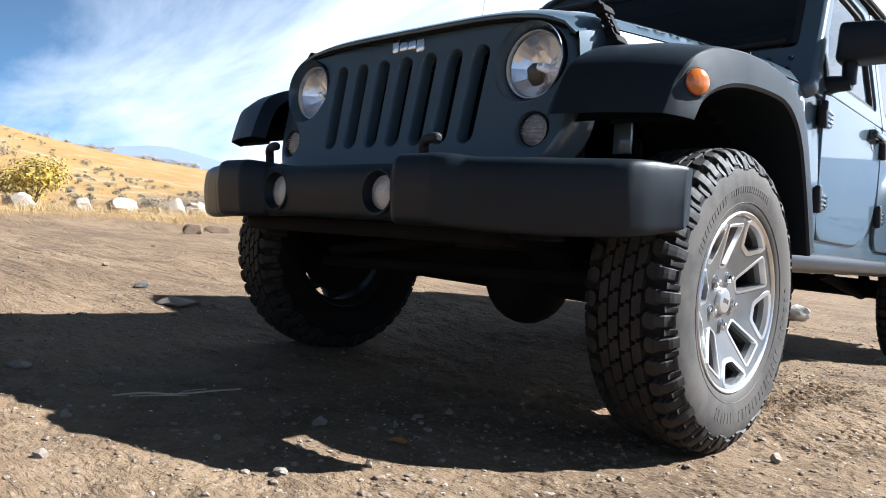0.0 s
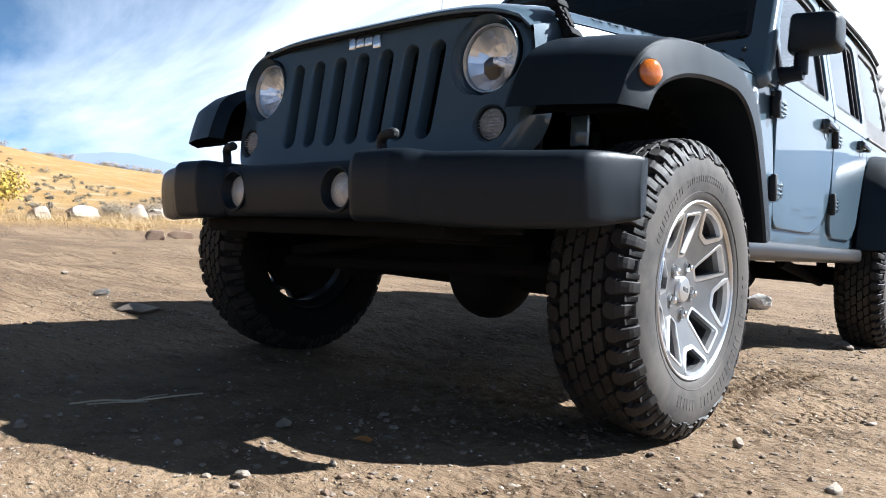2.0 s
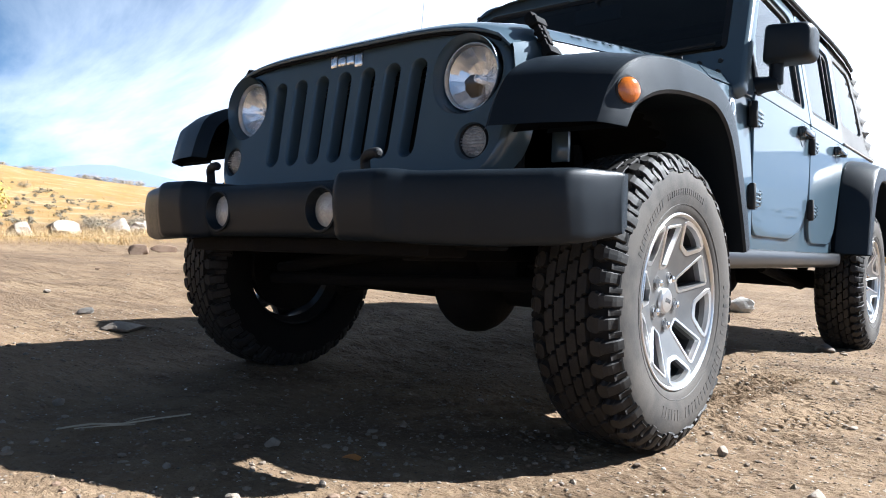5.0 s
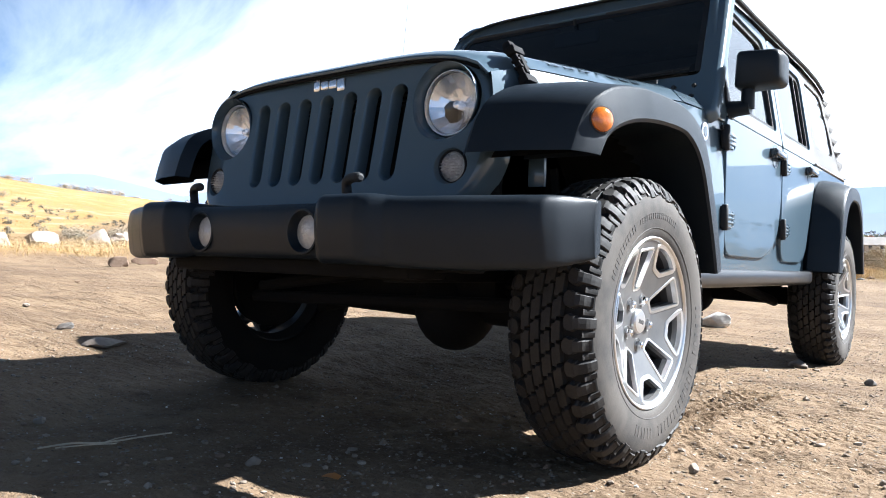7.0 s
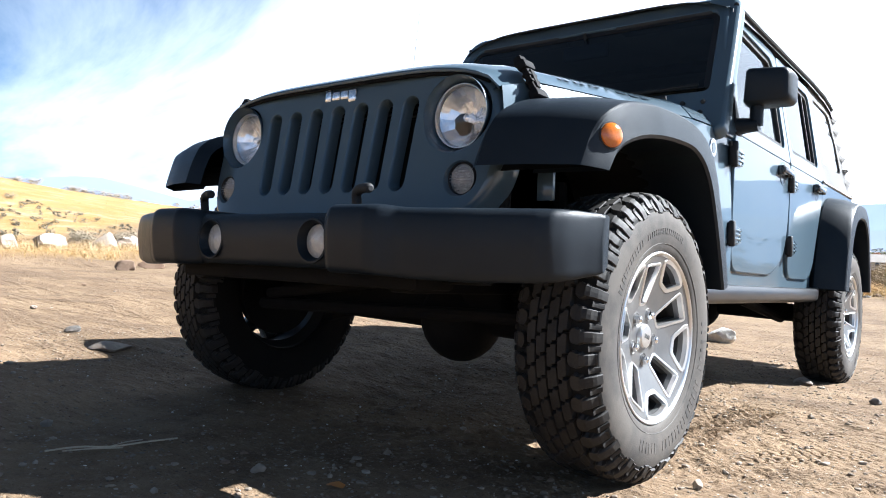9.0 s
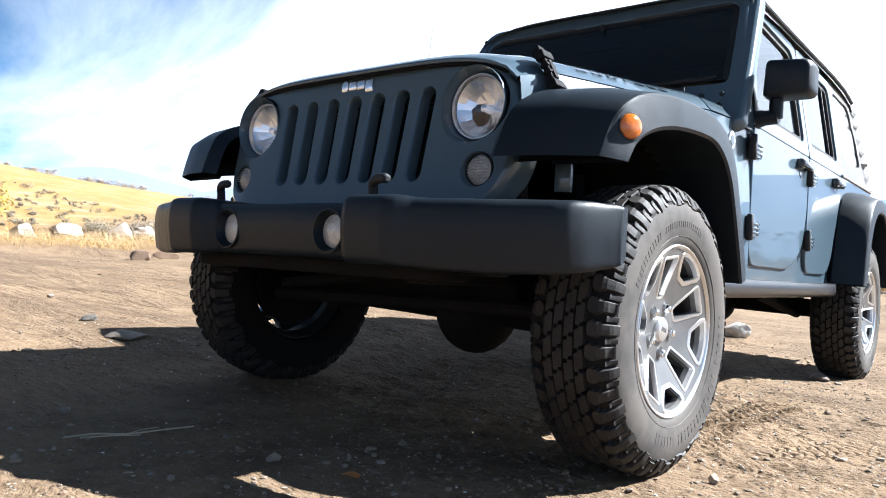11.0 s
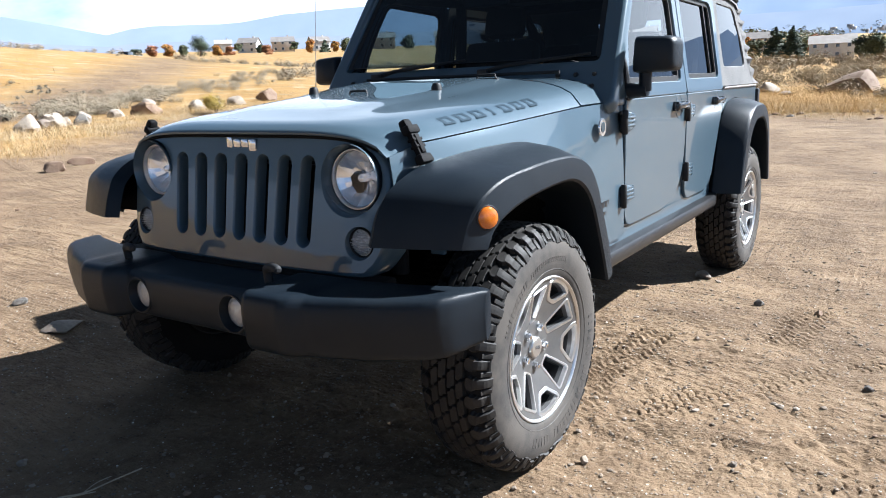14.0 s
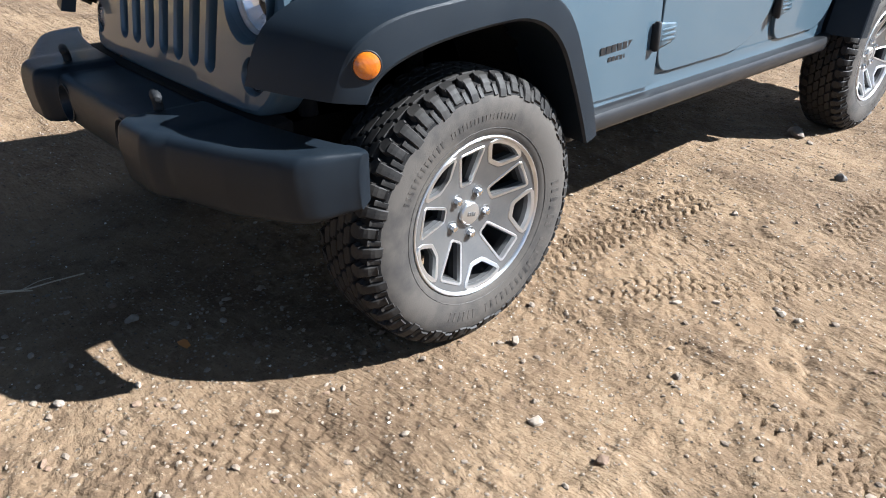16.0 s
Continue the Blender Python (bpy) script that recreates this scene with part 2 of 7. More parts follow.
def link(name, bm, mat, parent=None, label="", sharp=32, category="", group="", kind=""):
    """One bmesh as one object, smooth but for edges sharper than the given angle."""
    bmesh.ops.remove_doubles(bm, verts=bm.verts, dist=1e-5)
    bmesh.ops.recalc_face_normals(bm, faces=bm.faces)
    lim = radians(sharp)
    for f in bm.faces:
        f.smooth = True
    for e in bm.edges:
        e.smooth = len(e.link_faces) == 2 and e.calc_face_angle(0.0) < lim and not e.seam
        e.seam = False
    me = bpy.data.meshes.new(name)
    bm.to_mesh(me)
    bm.free()
    for m in (mat if isinstance(mat, (list, tuple)) else [mat]):
        me.materials.append(m)
    ob = new(name, me)
    if parent:
        ob.parent = parent
    return tagged(ob, label, category, group, kind)


def part(name, bm, mat, parent, label="", sharp=32):
    return link(name, bm, mat, parent, label, sharp)


def empty(name, m=None, parent=None, label="", category="", group=""):
    ob = new(name)
    ob.empty_display_size = 0.1
    if m is not None:
        ob.matrix_world = m
    if parent:
        ob.parent = parent
    return tagged(ob, label, category, group)


def loft(rings, closed=True, caps=True, bm=None, mat=0):
    bm = bm or bmesh.new()
    vs = [[bm.verts.new(p) for p in r] for r in rings]
    n = len(rings[0])
    for a, b in zip(vs, vs[1:]):
        for i in range(n if closed else n - 1):
            j = (i + 1) % n
            try:
                bm.faces.new((a[i], a[j], b[j], b[i])).material_index = mat
            except ValueError:
                pass
    if caps and closed:
        for r in (vs[0], vs[-1]):
            try:
                bm.faces.new(r).material_index = mat
            except ValueError:
                pass
    return bm


def box(x0, x1, y0, y1, z0, z1, r=0.004, bm=None, seg=2, m=None, taper=None):
    """Bevelled box; taper shrinks its top in x and y."""
    b = bmesh.new()
    bmesh.ops.create_cube(b, size=1.0)
    for v in b.verts:
        t = taper if taper and v.co.z > 0 else 1.0
        v.co = Vector(((x0 + x1) / 2 + v.co.x * (x1 - x0) * t, (y0 + y1) / 2 + v.co.y * (y1 - y0) * t, (z0 + z1) / 2 + v.co.z * (z1 - z0)))
    if r:
        bmesh.ops.bevel(b, geom=b.edges[:], offset=r, segments=seg, affect="EDGES", profile=0.5)
    if m is not None:
        b.transform(m)
    if bm is None:
        return b
    join(bm, b)
    return bm


def join(bm, other):
    me = bpy.data.meshes.new("tmp")
    other.to_mesh(me)
    other.free()
    bm.from_mesh(me)
    bpy.data.meshes.remove(me)
    return bm


def revolve(profile, axis="x", n=48, centre=(0, 0, 0), bm=None, mat=0, mats=None):
    """Profile of (along, radius) turned about an axis."""
    bm = bm or bmesh.new()
    c = Vector(centre)
    rings = []
    for k in range(n):
        a = 2 * math.pi * k / n
        ca, sa = math.cos(a), math.sin(a)
        row = []
        for s, r in profile:
            p = {"x": (s, r * ca, r * sa), "y": (r * ca, s, r * sa), "z": (r * ca, r * sa, s)}[axis]
            row.append(bm.verts.new(c + Vector(p)))
        rings.append(row)
    for k in range(n):
        a, b = rings[k], rings[(k + 1) % n]
        for i in range(len(profile) - 1):
            f = bm.faces.new((a[i], a[i + 1], b[i + 1], b[i]))
            f.material_index = mats[i] if mats else mat
    bmesh.ops.remove_doubles(bm, verts=bm.verts, dist=1e-6)
    return bm


def tube(points, r, n=10, bm=None, radii=None):
    pts = [Vector(p) for p in points]
    rings = []
    up = Vector((0, 0, 1))
    for i, p in enumerate(pts):
        d = (pts[min(i + 1, len(pts) - 1)] - pts[max(i - 1, 0)]).normalized()
        u = d.cross(up)
        if u.length < 1e-3:
            u = d.cross(Vector((1, 0, 0)))
        u.normalize()
        w = d.cross(u)
        rr = radii[i] if radii else r
        rings.append([p + rr * (math.cos(2 * math.pi * k / n) * u + math.sin(2 * math.pi * k / n) * w) for k in range(n)])
    return loft(rings, bm=bm)


def smooth_path(pts, n):
    """Catmull-Rom through the points, n steps a span."""
    pts = [Vector(p) for p in pts]
    out = []
    for i in range(len(pts) - 1):
        p0, p1, p2, p3 = pts[max(i - 1, 0)], pts[i], pts[i + 1], pts[min(i + 2, len(pts) - 1)]
        for k in range(n):
            t = k / n
            out.append(0.5 * ((2 * p1) + (p2 - p0) * t + (2 * p0 - 5 * p1 + 4 * p2 - p3) * t * t + (3 * p1 - p0 - 3 * p2 + p3) * t ** 3))
    out.append(pts[-1])
    return out


def rounded(poly, r, n=5):
    """A 2D polygon with its corners rounded; r is one radius or one for each corner."""
    out = []
    k = len(poly)
    for i in range(k):
        rr = r[i] if isinstance(r, (list, tuple)) else r
        p = Vector(poly[i])
        a, b = Vector(poly[i - 1]) - p, Vector(poly[(i + 1) % k]) - p
        rr = min(rr, a.length * 0.45, b.length * 0.45)
        if rr < 1e-5:
            out.append(tuple(p))
            continue
        pa, pb = p + a.normalized() * rr, p + b.normalized() * rr
        for j in range(n + 1):
            t = j / n
            q = pa * (1 - t) ** 2 + p * 2 * t * (1 - t) + pb * t * t
            out.append((q.x, q.y))
    return out


def inset(loop, d):
    """A 2D loop moved inwards by d (outwards if negative)."""
    n = len(loop)
    area = sum(loop[i][0] * loop[(i + 1) % n][1] - loop[(i + 1) % n][0] * loop[i][1] for i in range(n))
    s = 1 if area > 0 else -1
    out = []
    for i in range(n):
        a, b = Vector(loop[i - 1]), Vector(loop[(i + 1) % n])
        t = (b - a)
        if t.length < 1e-9:
            out.append(tuple(loop[i]))
            continue
        t.normalize()
        out.append((loop[i][0] - t.y * s * d, loop[i][1] + t.x * s * d))
    return out


def circle(cx, cy, r, n=32, ry=None):
    return [(cx + r * math.cos(2 * math.pi * k / n), cy + (ry or r) * math.sin(2 * math.pi * k / n)) for k in range(n)]


def panel(outline, holes, place, edge=((0.0, 0.0), (-0.004, 0.0015), (-0.006, 0.006), (-0.006, 0.02)),
          rim=((0.0, 0.0), (0.004, 0.002), (0.006, 0.008), (0.006, 0.03)), mat_face=0, mat_rim=0, mat_edge=0, bm=None, back=False):
    """A sheet with holes: 2D loops put in space by place(u, v, depth). edge and rim: (inwards, depth) steps of the outer border and of
    the holes; a hole's steps shrink it."""
    bm = bm or bmesh.new()
    flat = bmesh.new()

    def ring(target, loop, depth):
        return [target.verts.new(place(u, v, depth)) for u, v in loop]

    loops = [outline, *holes]
    edges = []
    for lp in loops:
        vs = [flat.verts.new((u, v, 0)) for u, v in lp]
        edges += [flat.edges.new((vs[i], vs[(i + 1) % len(vs)])) for i in range(len(vs))]
    bmesh.ops.triangle_fill(flat, use_beauty=True, use_dissolve=False, edges=edges)
    flat.verts.index_update()
    made = {}
    for v in flat.verts:
        made[v.index] = bm.verts.new(place(v.co.x, v.co.y, 0.0))
    firsts, at = [], 0
    for lp in loops:
        firsts.append([made[at + i] for i in range(len(lp))])
        at += len(lp)
    for f in flat.faces:
        bm.faces.new([made[v.index] for v in f.verts]).material_index = mat_face
    flat.free()
    for first, lp, steps, mi in zip(firsts, loops, [edge] + [rim] * len(holes), [mat_edge] + [mat_rim] * len(holes)):
        rows = [first] + [ring(bm, inset(lp, d), dep) for d, dep in steps[1:]]
        for a, b in zip(rows, rows[1:]):
            for i in range(len(lp)):
                j = (i + 1) % len(lp)
                bm.faces.new((a[i], a[j], b[j], b[i])).material_index = mi
        for i in range(len(lp)):
            e = bm.edges.get((first[i], first[(i + 1) % len(lp)]))
            if e:
                e.seam = True
    return bm

# ---- ground: one sheet from the lot to the horizon ----
def lattice(ix, iy, seed):
    h = (ix * 374761393 + iy * 668265263 + seed * 974634777) & 0x7FFFFFFF
    h = ((h ^ (h >> 13)) * 1274126177) & 0x7FFFFFFF
    return ((h ^ (h >> 16)) & 0xFFFF) / 65535.0


def vnoise(x, y, scale, seed=0):
    """Value noise on arrays, 0 to 1."""
    x, y = np.asarray(x, float) / scale, np.asarray(y, float) / scale
    ix, iy = np.floor(x).astype(np.int64), np.floor(y).astype(np.int64)
    fx, fy = x - ix, y - iy
    fx, fy = fx * fx * (3 - 2 * fx), fy * fy * (3 - 2 * fy)
    a, b = lattice(ix, iy, seed), lattice(ix + 1, iy, seed)
    c, d = lattice(ix, iy + 1, seed), lattice(ix + 1, iy + 1, seed)
    return (a * (1 - fx) + b * fx) * (1 - fy) + (c * (1 - fx) + d * fx) * fy


def softplus(v, k):
    return np.logaddexp(0, np.asarray(v, float) / k) * k


def lot_edge(x, y):
    """How far (in metres, roughly) a place lies beyond the bare lot: positive in the grass."""
    x, y = np.asarray(x, float), np.asarray(y, float)
    rear = y - np.interp(x, (-11, -6, -1.5, 2, 8, 30), (9.5, 12.3, 13.6, 13.6, 14.2, 18.0))
    left = -x - np.interp(y, (-40, -4, 1.4, 3.2, 6.4, 9.5, 14), (12.5, 9.2, 8.7, 8.7, 10.4, 11.5, 12.5))
    right = x - 26.0
    front = -y - 22.0
    wob = (vnoise(x, y, 2.4, 3) - 0.5) * 1.6 + (vnoise(x, y, 0.6, 4) - 0.5) * 0.5
    return np.maximum(np.maximum(rear, left), np.maximum(right, front)) + wob


def relief(x, y):
    """Large shape of the land."""
    x, y = np.asarray(x, float), np.asarray(y, float)
    l = softplus(0.1 - x, 0.35)
    back = softplus(y - 2.6, 0.8)
    z = 0.050 * np.minimum(l, 4) + 0.038 * np.clip(l - 4, 0, 16) + 0.036 * np.maximum(l - 20, 0)
    z = z + 0.036 * np.minimum(back, 13) + (0.012 + 0.026 * np.clip((-x - 20) / 80, 0, 1)) * np.maximum(back - 13, 0)
    rise = np.clip((-x - 12) / 40, 0, 1)
    z = z + 7.9 * np.exp(-(((x + 85) / 45) ** 2) - ((y + 5) / 32) ** 2) * rise * rise * (3 - 2 * rise)
    far = np.clip((np.hypot(x, y) - 12) / 40, 0, 1)
    z = z + far * ((vnoise(x, y, 17, 11) - 0.5) * 0.9 + (vnoise(x, y, 60, 12) - 0.5) * 1.6)
    return z


TRACKS = (((0.80, 0.34), (0.74, 0.80), (0.82, 1.40), 0.22, 1.1), ((1.00, -0.42), (1.05, -0.06), (1.32, 0.12), 0.21, 0.95),
          ((1.35, 1.5), (1.45, 2.4), (1.9, 4.6), 0.22, 0.7), ((0.25, -3.2), (0.72, -1.1), (0.90, -0.42), 0.20, 0.7))
ROAD_TRACKS = (((0.98, 0.50), (1.28, 0.88), (1.72, 1.42), 0.19), ((1.30, 0.36), (1.62, 0.36), (2.05, 0.30), 0.22), ((1.72, 1.42), (2.1, 2.0), (2.5, 3.0), 0.19), ((0.95, -1.0), (1.35, -0.55), (1.75, -0.25), 0.17))


def spans(lines):
    for line in lines:
        for p, q in ((line[0], line[1]), (line[1], line[2])):
            yield p, q, line[3], (line[4] if len(line) > 4 else 1.0)


def along(x, y, p, q, w):
    """Place along and across a straight span, and how firmly it is pressed there."""
    dx, dy = q[0] - p[0], q[1] - p[1]
    ln = math.hypot(dx, dy)
    dx, dy = dx / ln, dy / ln
    s, c = (x - p[0]) * dx + (y - p[1]) * dy, -(x - p[0]) * dy + (y - p[1]) * dx
    fade = np.clip((w / 2 - np.abs(c)) / 0.025, 0, 1) * np.clip((s + 0.02) / 0.04, 0, 1) * np.clip((ln + 0.02 - s) / 0.04, 0, 1)
    return s, c, fade


def prints(x, y):
    """Tyre prints pressed into the dirt: rows of bent steps from mud tyres, thin curved slits from road tyres."""
    out, clear = np.zeros_like(x), np.zeros_like(x)
    broken = 0.45 + 1.1 * vnoise(x, y, 0.05, 33)
    shift = 0.55 * vnoise(x, y, 0.11, 34)
    patchy = vnoise(x, y, 0.45, 32)
    for p, q, w, deep in spans(TRACKS):
        s, c, fade = along(x, y, p, q, w)
        fade = fade * np.clip(3.2 * patchy - 0.3, 0, 1) * deep
        phase = s / 0.046 + 0.38 * np.cos(2 * np.pi * c / 0.082) + shift
        step = 1 - (phase - np.floor(phase))
        best = fade > clear
        out = np.where(best, (0.0122 * np.clip(step * 1.2, 0, 1) * broken - 0.010) * fade, out)
        clear = np.maximum(fade, clear)
    for p, q, w, deep in spans(ROAD_TRACKS):
        s, c, fade = along(x, y, p, q, w)
        fade = fade * np.clip(3.0 * vnoise(x, y, 0.3, 35) - 0.35, 0, 1)
        lane = np.floor((c + w / 2) / 0.058)
        share = (c + w / 2) / 0.058 - lane
        phase = s / 0.040 + 0.5 * lane + 1.8 * (share - 0.5) ** 2 + 0.2 * shift
        gap = np.abs(phase - np.floor(phase) - 0.5)
        slit = np.clip((0.15 - gap) / 0.08, 0, 1) * np.clip(3.4 * vnoise(x, y, 0.07, 36) - 0.6, 0, 1)
        best = fade > clear
        out = np.where(best, -(0.003 + 0.012 * slit) * fade, out)
        clear = np.maximum(fade, clear)
    return out, clear


def ground_z(x, y):
    x, y = np.atleast_1d(np.asarray(x, float)), np.atleast_1d(np.asarray(y, float))
    r = np.hypot(x - 0.3, y - 0.8)
    near = np.clip(1.6 - r / 14, 0.0, 1)
    z = relief(x, y)
    z = z + near * ((vnoise(x, y, 0.9, 21) - 0.5) * 0.034 + (vnoise(x, y, 0.33, 22) - 0.5) * 0.018)
    fine = np.clip(2.2 - r / 3.2, 0, 1)
    pressed, smooth = prints(x, y)
    rough = (0.22 + 1.05 * vnoise(x, y, 0.7, 25)) * (1 - 0.8 * np.clip(smooth, 0, 1))
    z = z + fine * rough * ((vnoise(x, y, 0.12, 23) - 0.5) * 0.014 + (vnoise(x, y, 0.055, 24) - 0.5) * 0.012 + (vnoise(x, y, 0.027, 26) - 0.5) * 0.011 + (vnoise(x, y, 0.013, 27) - 0.5) * 0.006)
    for cx, cy, wx, wy in ((1.72, 0.56, 0.40, 0.12), (0.95, -0.62, 0.30, 0.10), (1.10, -0.95, 0.22, 0.12), (1.28, 1.30, 0.25, 0.10), (1.55, -0.05, 0.16, 0.25)):
        k = np.exp(-(((x - cx) / wx) ** 2) - ((y - cy) / wy) ** 2)
        z = z + k * ((vnoise(x, y, 0.045, 37) - 0.5) * 0.024 + (vnoise(x, y, 0.10, 38) - 0.5) * 0.022)
    z = z + pressed
    # level where the tyres stand
    for wx, wy in ((0.786, 0), (-0.786, 0), (0.786, 2.947), (-0.786, 2.947)):
        k = np.exp(-(((x - wx) / 0.16) ** 2) - ((y - wy) / 0.14) ** 2)
        z = z * (1 - k) + (0.0 if wx > 0 else 0.045) * k
    b = lot_edge(x, y)
    z = z + np.where(b > -0.6, np.clip((b + 0.6) / 1.2, 0, 1) * 0.10 * np.clip(1 - (b - 0.6) / 2.5, 0, 1), 0) * (0.4 + vnoise(x, y, 0.7, 29))
    return z


def axis_lines(lo, hi, step, reach, grow):
    mid = list(np.arange(lo, hi + 1e-6, step))
    out, s, v = [], step, hi
    while v < reach:
        s *= grow
        v += s
        out.append(v)
    left, s, v = [], step, lo
    while v > -reach:
        s *= grow
        v -= s
        left.append(v)
    return np.array(left[::-1] + mid + out)


gx = axis_lines(-0.4, 2.3, 0.006, 4200, 1.072)
gy = axis_lines(-1.2, 2.0, 0.006, 4200, 1.072)
X, Y = np.meshgrid(gx, gy)
Z = ground_z(X.ravel(), Y.ravel())
verts = np.column_stack([X.ravel(), Y.ravel(), Z]).astype(np.float32)
nx, ny = len(gx), len(gy)
ii, jj = np.meshgrid(np.arange(nx - 1), np.arange(ny - 1))
a = (jj * nx + ii).ravel()
quads = np.column_stack([a, a + 1, a + nx + 1, a + nx]).astype(np.int32)
me = bpy.data.meshes.new("ground")
me.vertices.add(len(verts))
me.vertices.foreach_set("co", verts.ravel())
me.loops.add(quads.size)
me.loops.foreach_set("vertex_index", quads.ravel())
me.polygons.add(len(quads))
me.polygons.foreach_set("loop_start", np.arange(0, quads.size, 4, dtype=np.int32))
me.polygons.foreach_set("use_smooth", np.ones(len(quads), bool))
me.update(calc_edges=True)
att = me.attributes.new("grassy", "FLOAT", "POINT")
# a bare track climbs the slope
lane = np.full(X.size, 99.0)
LANE = ((-17.5, 7.6), (-20.6, 10.8), (-25.3, 15.1), (-32.8, 22.2), (-44.0, 33.0))
for (px, py), (qx, qy) in zip(LANE, LANE[1:]):
    dx, dy = qx - px, qy - py
    f = np.clip(((X.ravel() - px) * dx + (Y.ravel() - py) * dy) / (dx * dx + dy * dy), 0, 1)
    lane = np.minimum(lane, np.hypot(X.ravel() - px - f * dx, Y.ravel() - py - f * dy))
att.data.foreach_set("value", (np.clip(lot_edge(X.ravel(), Y.ravel()) / 0.9, 0, 1) * np.clip((lane - 1.3) / 1.2, 0.0, 1)).astype(np.float32))

m = bpy.data.materials.new("dry_dirt")
m.use_nodes = True
t = m.node_tree
bsdf = t.nodes["Principled BSDF"]
bsdf.inputs["Roughness"].default_value = 0.93
bsdf.inputs["Specular IOR Level"].default_value = 0.18
geo = t.nodes.new("ShaderNodeNewGeometry")


def nz(scale, detail=5, rough=0.55, dist=0.0):
    n = t.nodes.new("ShaderNodeTexNoise")
    n.inputs["Scale"].default_value, n.inputs["Detail"].default_value = scale, detail
    n.inputs["Roughness"].default_value, n.inputs["Distortion"].default_value = rough, dist
    t.links.new(geo.outputs["Position"], n.inputs["Vector"])
    return n.outputs["Fac"]


def cmix(fac, ca, cb, lo=0.0, hi=1.0):
    mr = t.nodes.new("ShaderNodeMapRange")
    mr.inputs["From Min"].default_value, mr.inputs["From Max"].default_value = lo, hi
    t.links.new(fac, mr.inputs[0])
    mx = t.nodes.new("ShaderNodeMix")
    mx.data_type = "RGBA"
    t.links.new(mr.outputs[0], mx.inputs["Factor"])
    for key, c in (("A", ca), ("B", cb)):
        if isinstance(c, tuple):
            mx.inputs[key].default_value = (*c, 1)
        else:
            t.links.new(c, mx.inputs[key])
    return mx.outputs["Result"]


dirt = cmix(nz(0.55, 6), (0.171, 0.114, 0.06675), (0.2385, 0.1665, 0.102), 0.35, 0.68)
smap = t.nodes.new("ShaderNodeMapping")
smap.inputs["Rotation"].default_value = (0, 0, 0.12)
smap.inputs["Scale"].default_value = (1.5, 0.75, 1.0)
t.links.new(geo.outputs["Position"], smap.inputs[0])
swept = t.nodes.new("ShaderNodeTexNoise")
swept.inputs["Scale"].default_value, swept.inputs["Detail"].default_value, swept.inputs["Roughness"].default_value = 1.0, 7, 0.62
t.links.new(smap.outputs[0], swept.inputs["Vector"])
dirt = cmix(swept.outputs["Fac"], dirt, (0.1181, 0.0777, 0.0462), 0.47, 0.70)
smap2 = t.nodes.new("ShaderNodeMapping")
smap2.inputs["Rotation"].default_value = (0, 0, -0.15)
smap2.inputs["Scale"].default_value = (0.75, 1.9, 1.0)
t.links.new(geo.outputs["Position"], smap2.inputs[0])
rolled = t.nodes.new("ShaderNodeTexNoise")
rolled.inputs["Distortion"].default_value = 0.7
rolled.inputs["Scale"].default_value, rolled.inputs["Detail"].default_value, rolled.inputs["Roughness"].default_value = 1.0, 8, 0.66
t.links.new(smap2.outputs[0], rolled.inputs["Vector"])
dirt = cmix(rolled.outputs["Fac"], dirt, (0.09975, 0.06562, 0.0399), 0.48, 0.70)
dirt = cmix(nz(5.0, 6, 0.65), dirt, (0.1076, 0.07035, 0.042), 0.50, 0.74)
dirt = cmix(nz(38.0, 4, 0.7), dirt, (0.252, 0.1864, 0.1207), 0.52, 0.78)
dirt = cmix(nz(150.0, 3, 0.75), dirt, (0.06375, 0.0435, 0.0285), 0.55, 0.76)
dirt = cmix(nz(11.0, 5, 0.7), dirt, (0.0885, 0.0585, 0.0375), 0.57, 0.76)
vor = t.nodes.new("ShaderNodeTexVoronoi")
vor.inputs["Scale"].default_value = 62.0
t.links.new(geo.outputs["Position"], vor.inputs["Vector"])
inv = t.nodes.new("ShaderNodeMath")
inv.operation = "SUBTRACT"
inv.inputs[0].default_value = 1.0
t.links.new(vor.outputs["Distance"], inv.inputs[1])
sel = t.nodes.new("ShaderNodeSeparateColor")
t.links.new(vor.outputs["Color"], sel.inputs[0])
gate = t.nodes.new("ShaderNodeMath")
gate.operation = "GREATER_THAN"
gate.inputs[1].default_value = 0.70
t.links.new(sel.outputs[0], gate.inputs[0])
peb = t.nodes.new("ShaderNodeMath")
peb.operation = "MULTIPLY"
t.links.new(inv.outputs[0], peb.inputs[0])
t.links.new(gate.outputs[0], peb.inputs[1])
grit = cmix(sel.outputs[1], (0.05775, 0.04462, 0.03413), (0.315, 0.273, 0.2205))
dirt = cmix(peb.outputs[0], dirt, grit, 0.68, 0.80)
straw = cmix(nz(0.35, 6, 0.6), (0.262, 0.150, 0.048), (0.320, 0.205, 0.083), 0.35, 0.65)
straw = cmix(nz(1.3, 5, 0.6), straw, (0.175, 0.1435, 0.0945), 0.54, 0.72)
straw = cmix(nz(0.7, 6, 0.65), straw, (0.35, 0.28, 0.189), 0.54, 0.70)
straw = cmix(nz(9.0, 4, 0.65), straw, (0.21, 0.1505, 0.07), 0.48, 0.85)
ga = t.nodes.new("ShaderNodeAttribute")
ga.attribute_name = "grassy"
t.links.new(cmix(ga.outputs["Fac"], dirt, straw), bsdf.inputs["Base Color"])
bp1 = t.nodes.new("ShaderNodeBump")
bp1.inputs["Strength"].default_value, bp1.inputs["Distance"].default_value = 0.55, 0.014
t.links.new(nz(55.0, 5, 0.7), bp1.inputs["Height"])
bp0 = t.nodes.new("ShaderNodeBump")
bp0.inputs["Strength"].default_value, bp0.inputs["Distance"].default_value = 0.6, 0.045
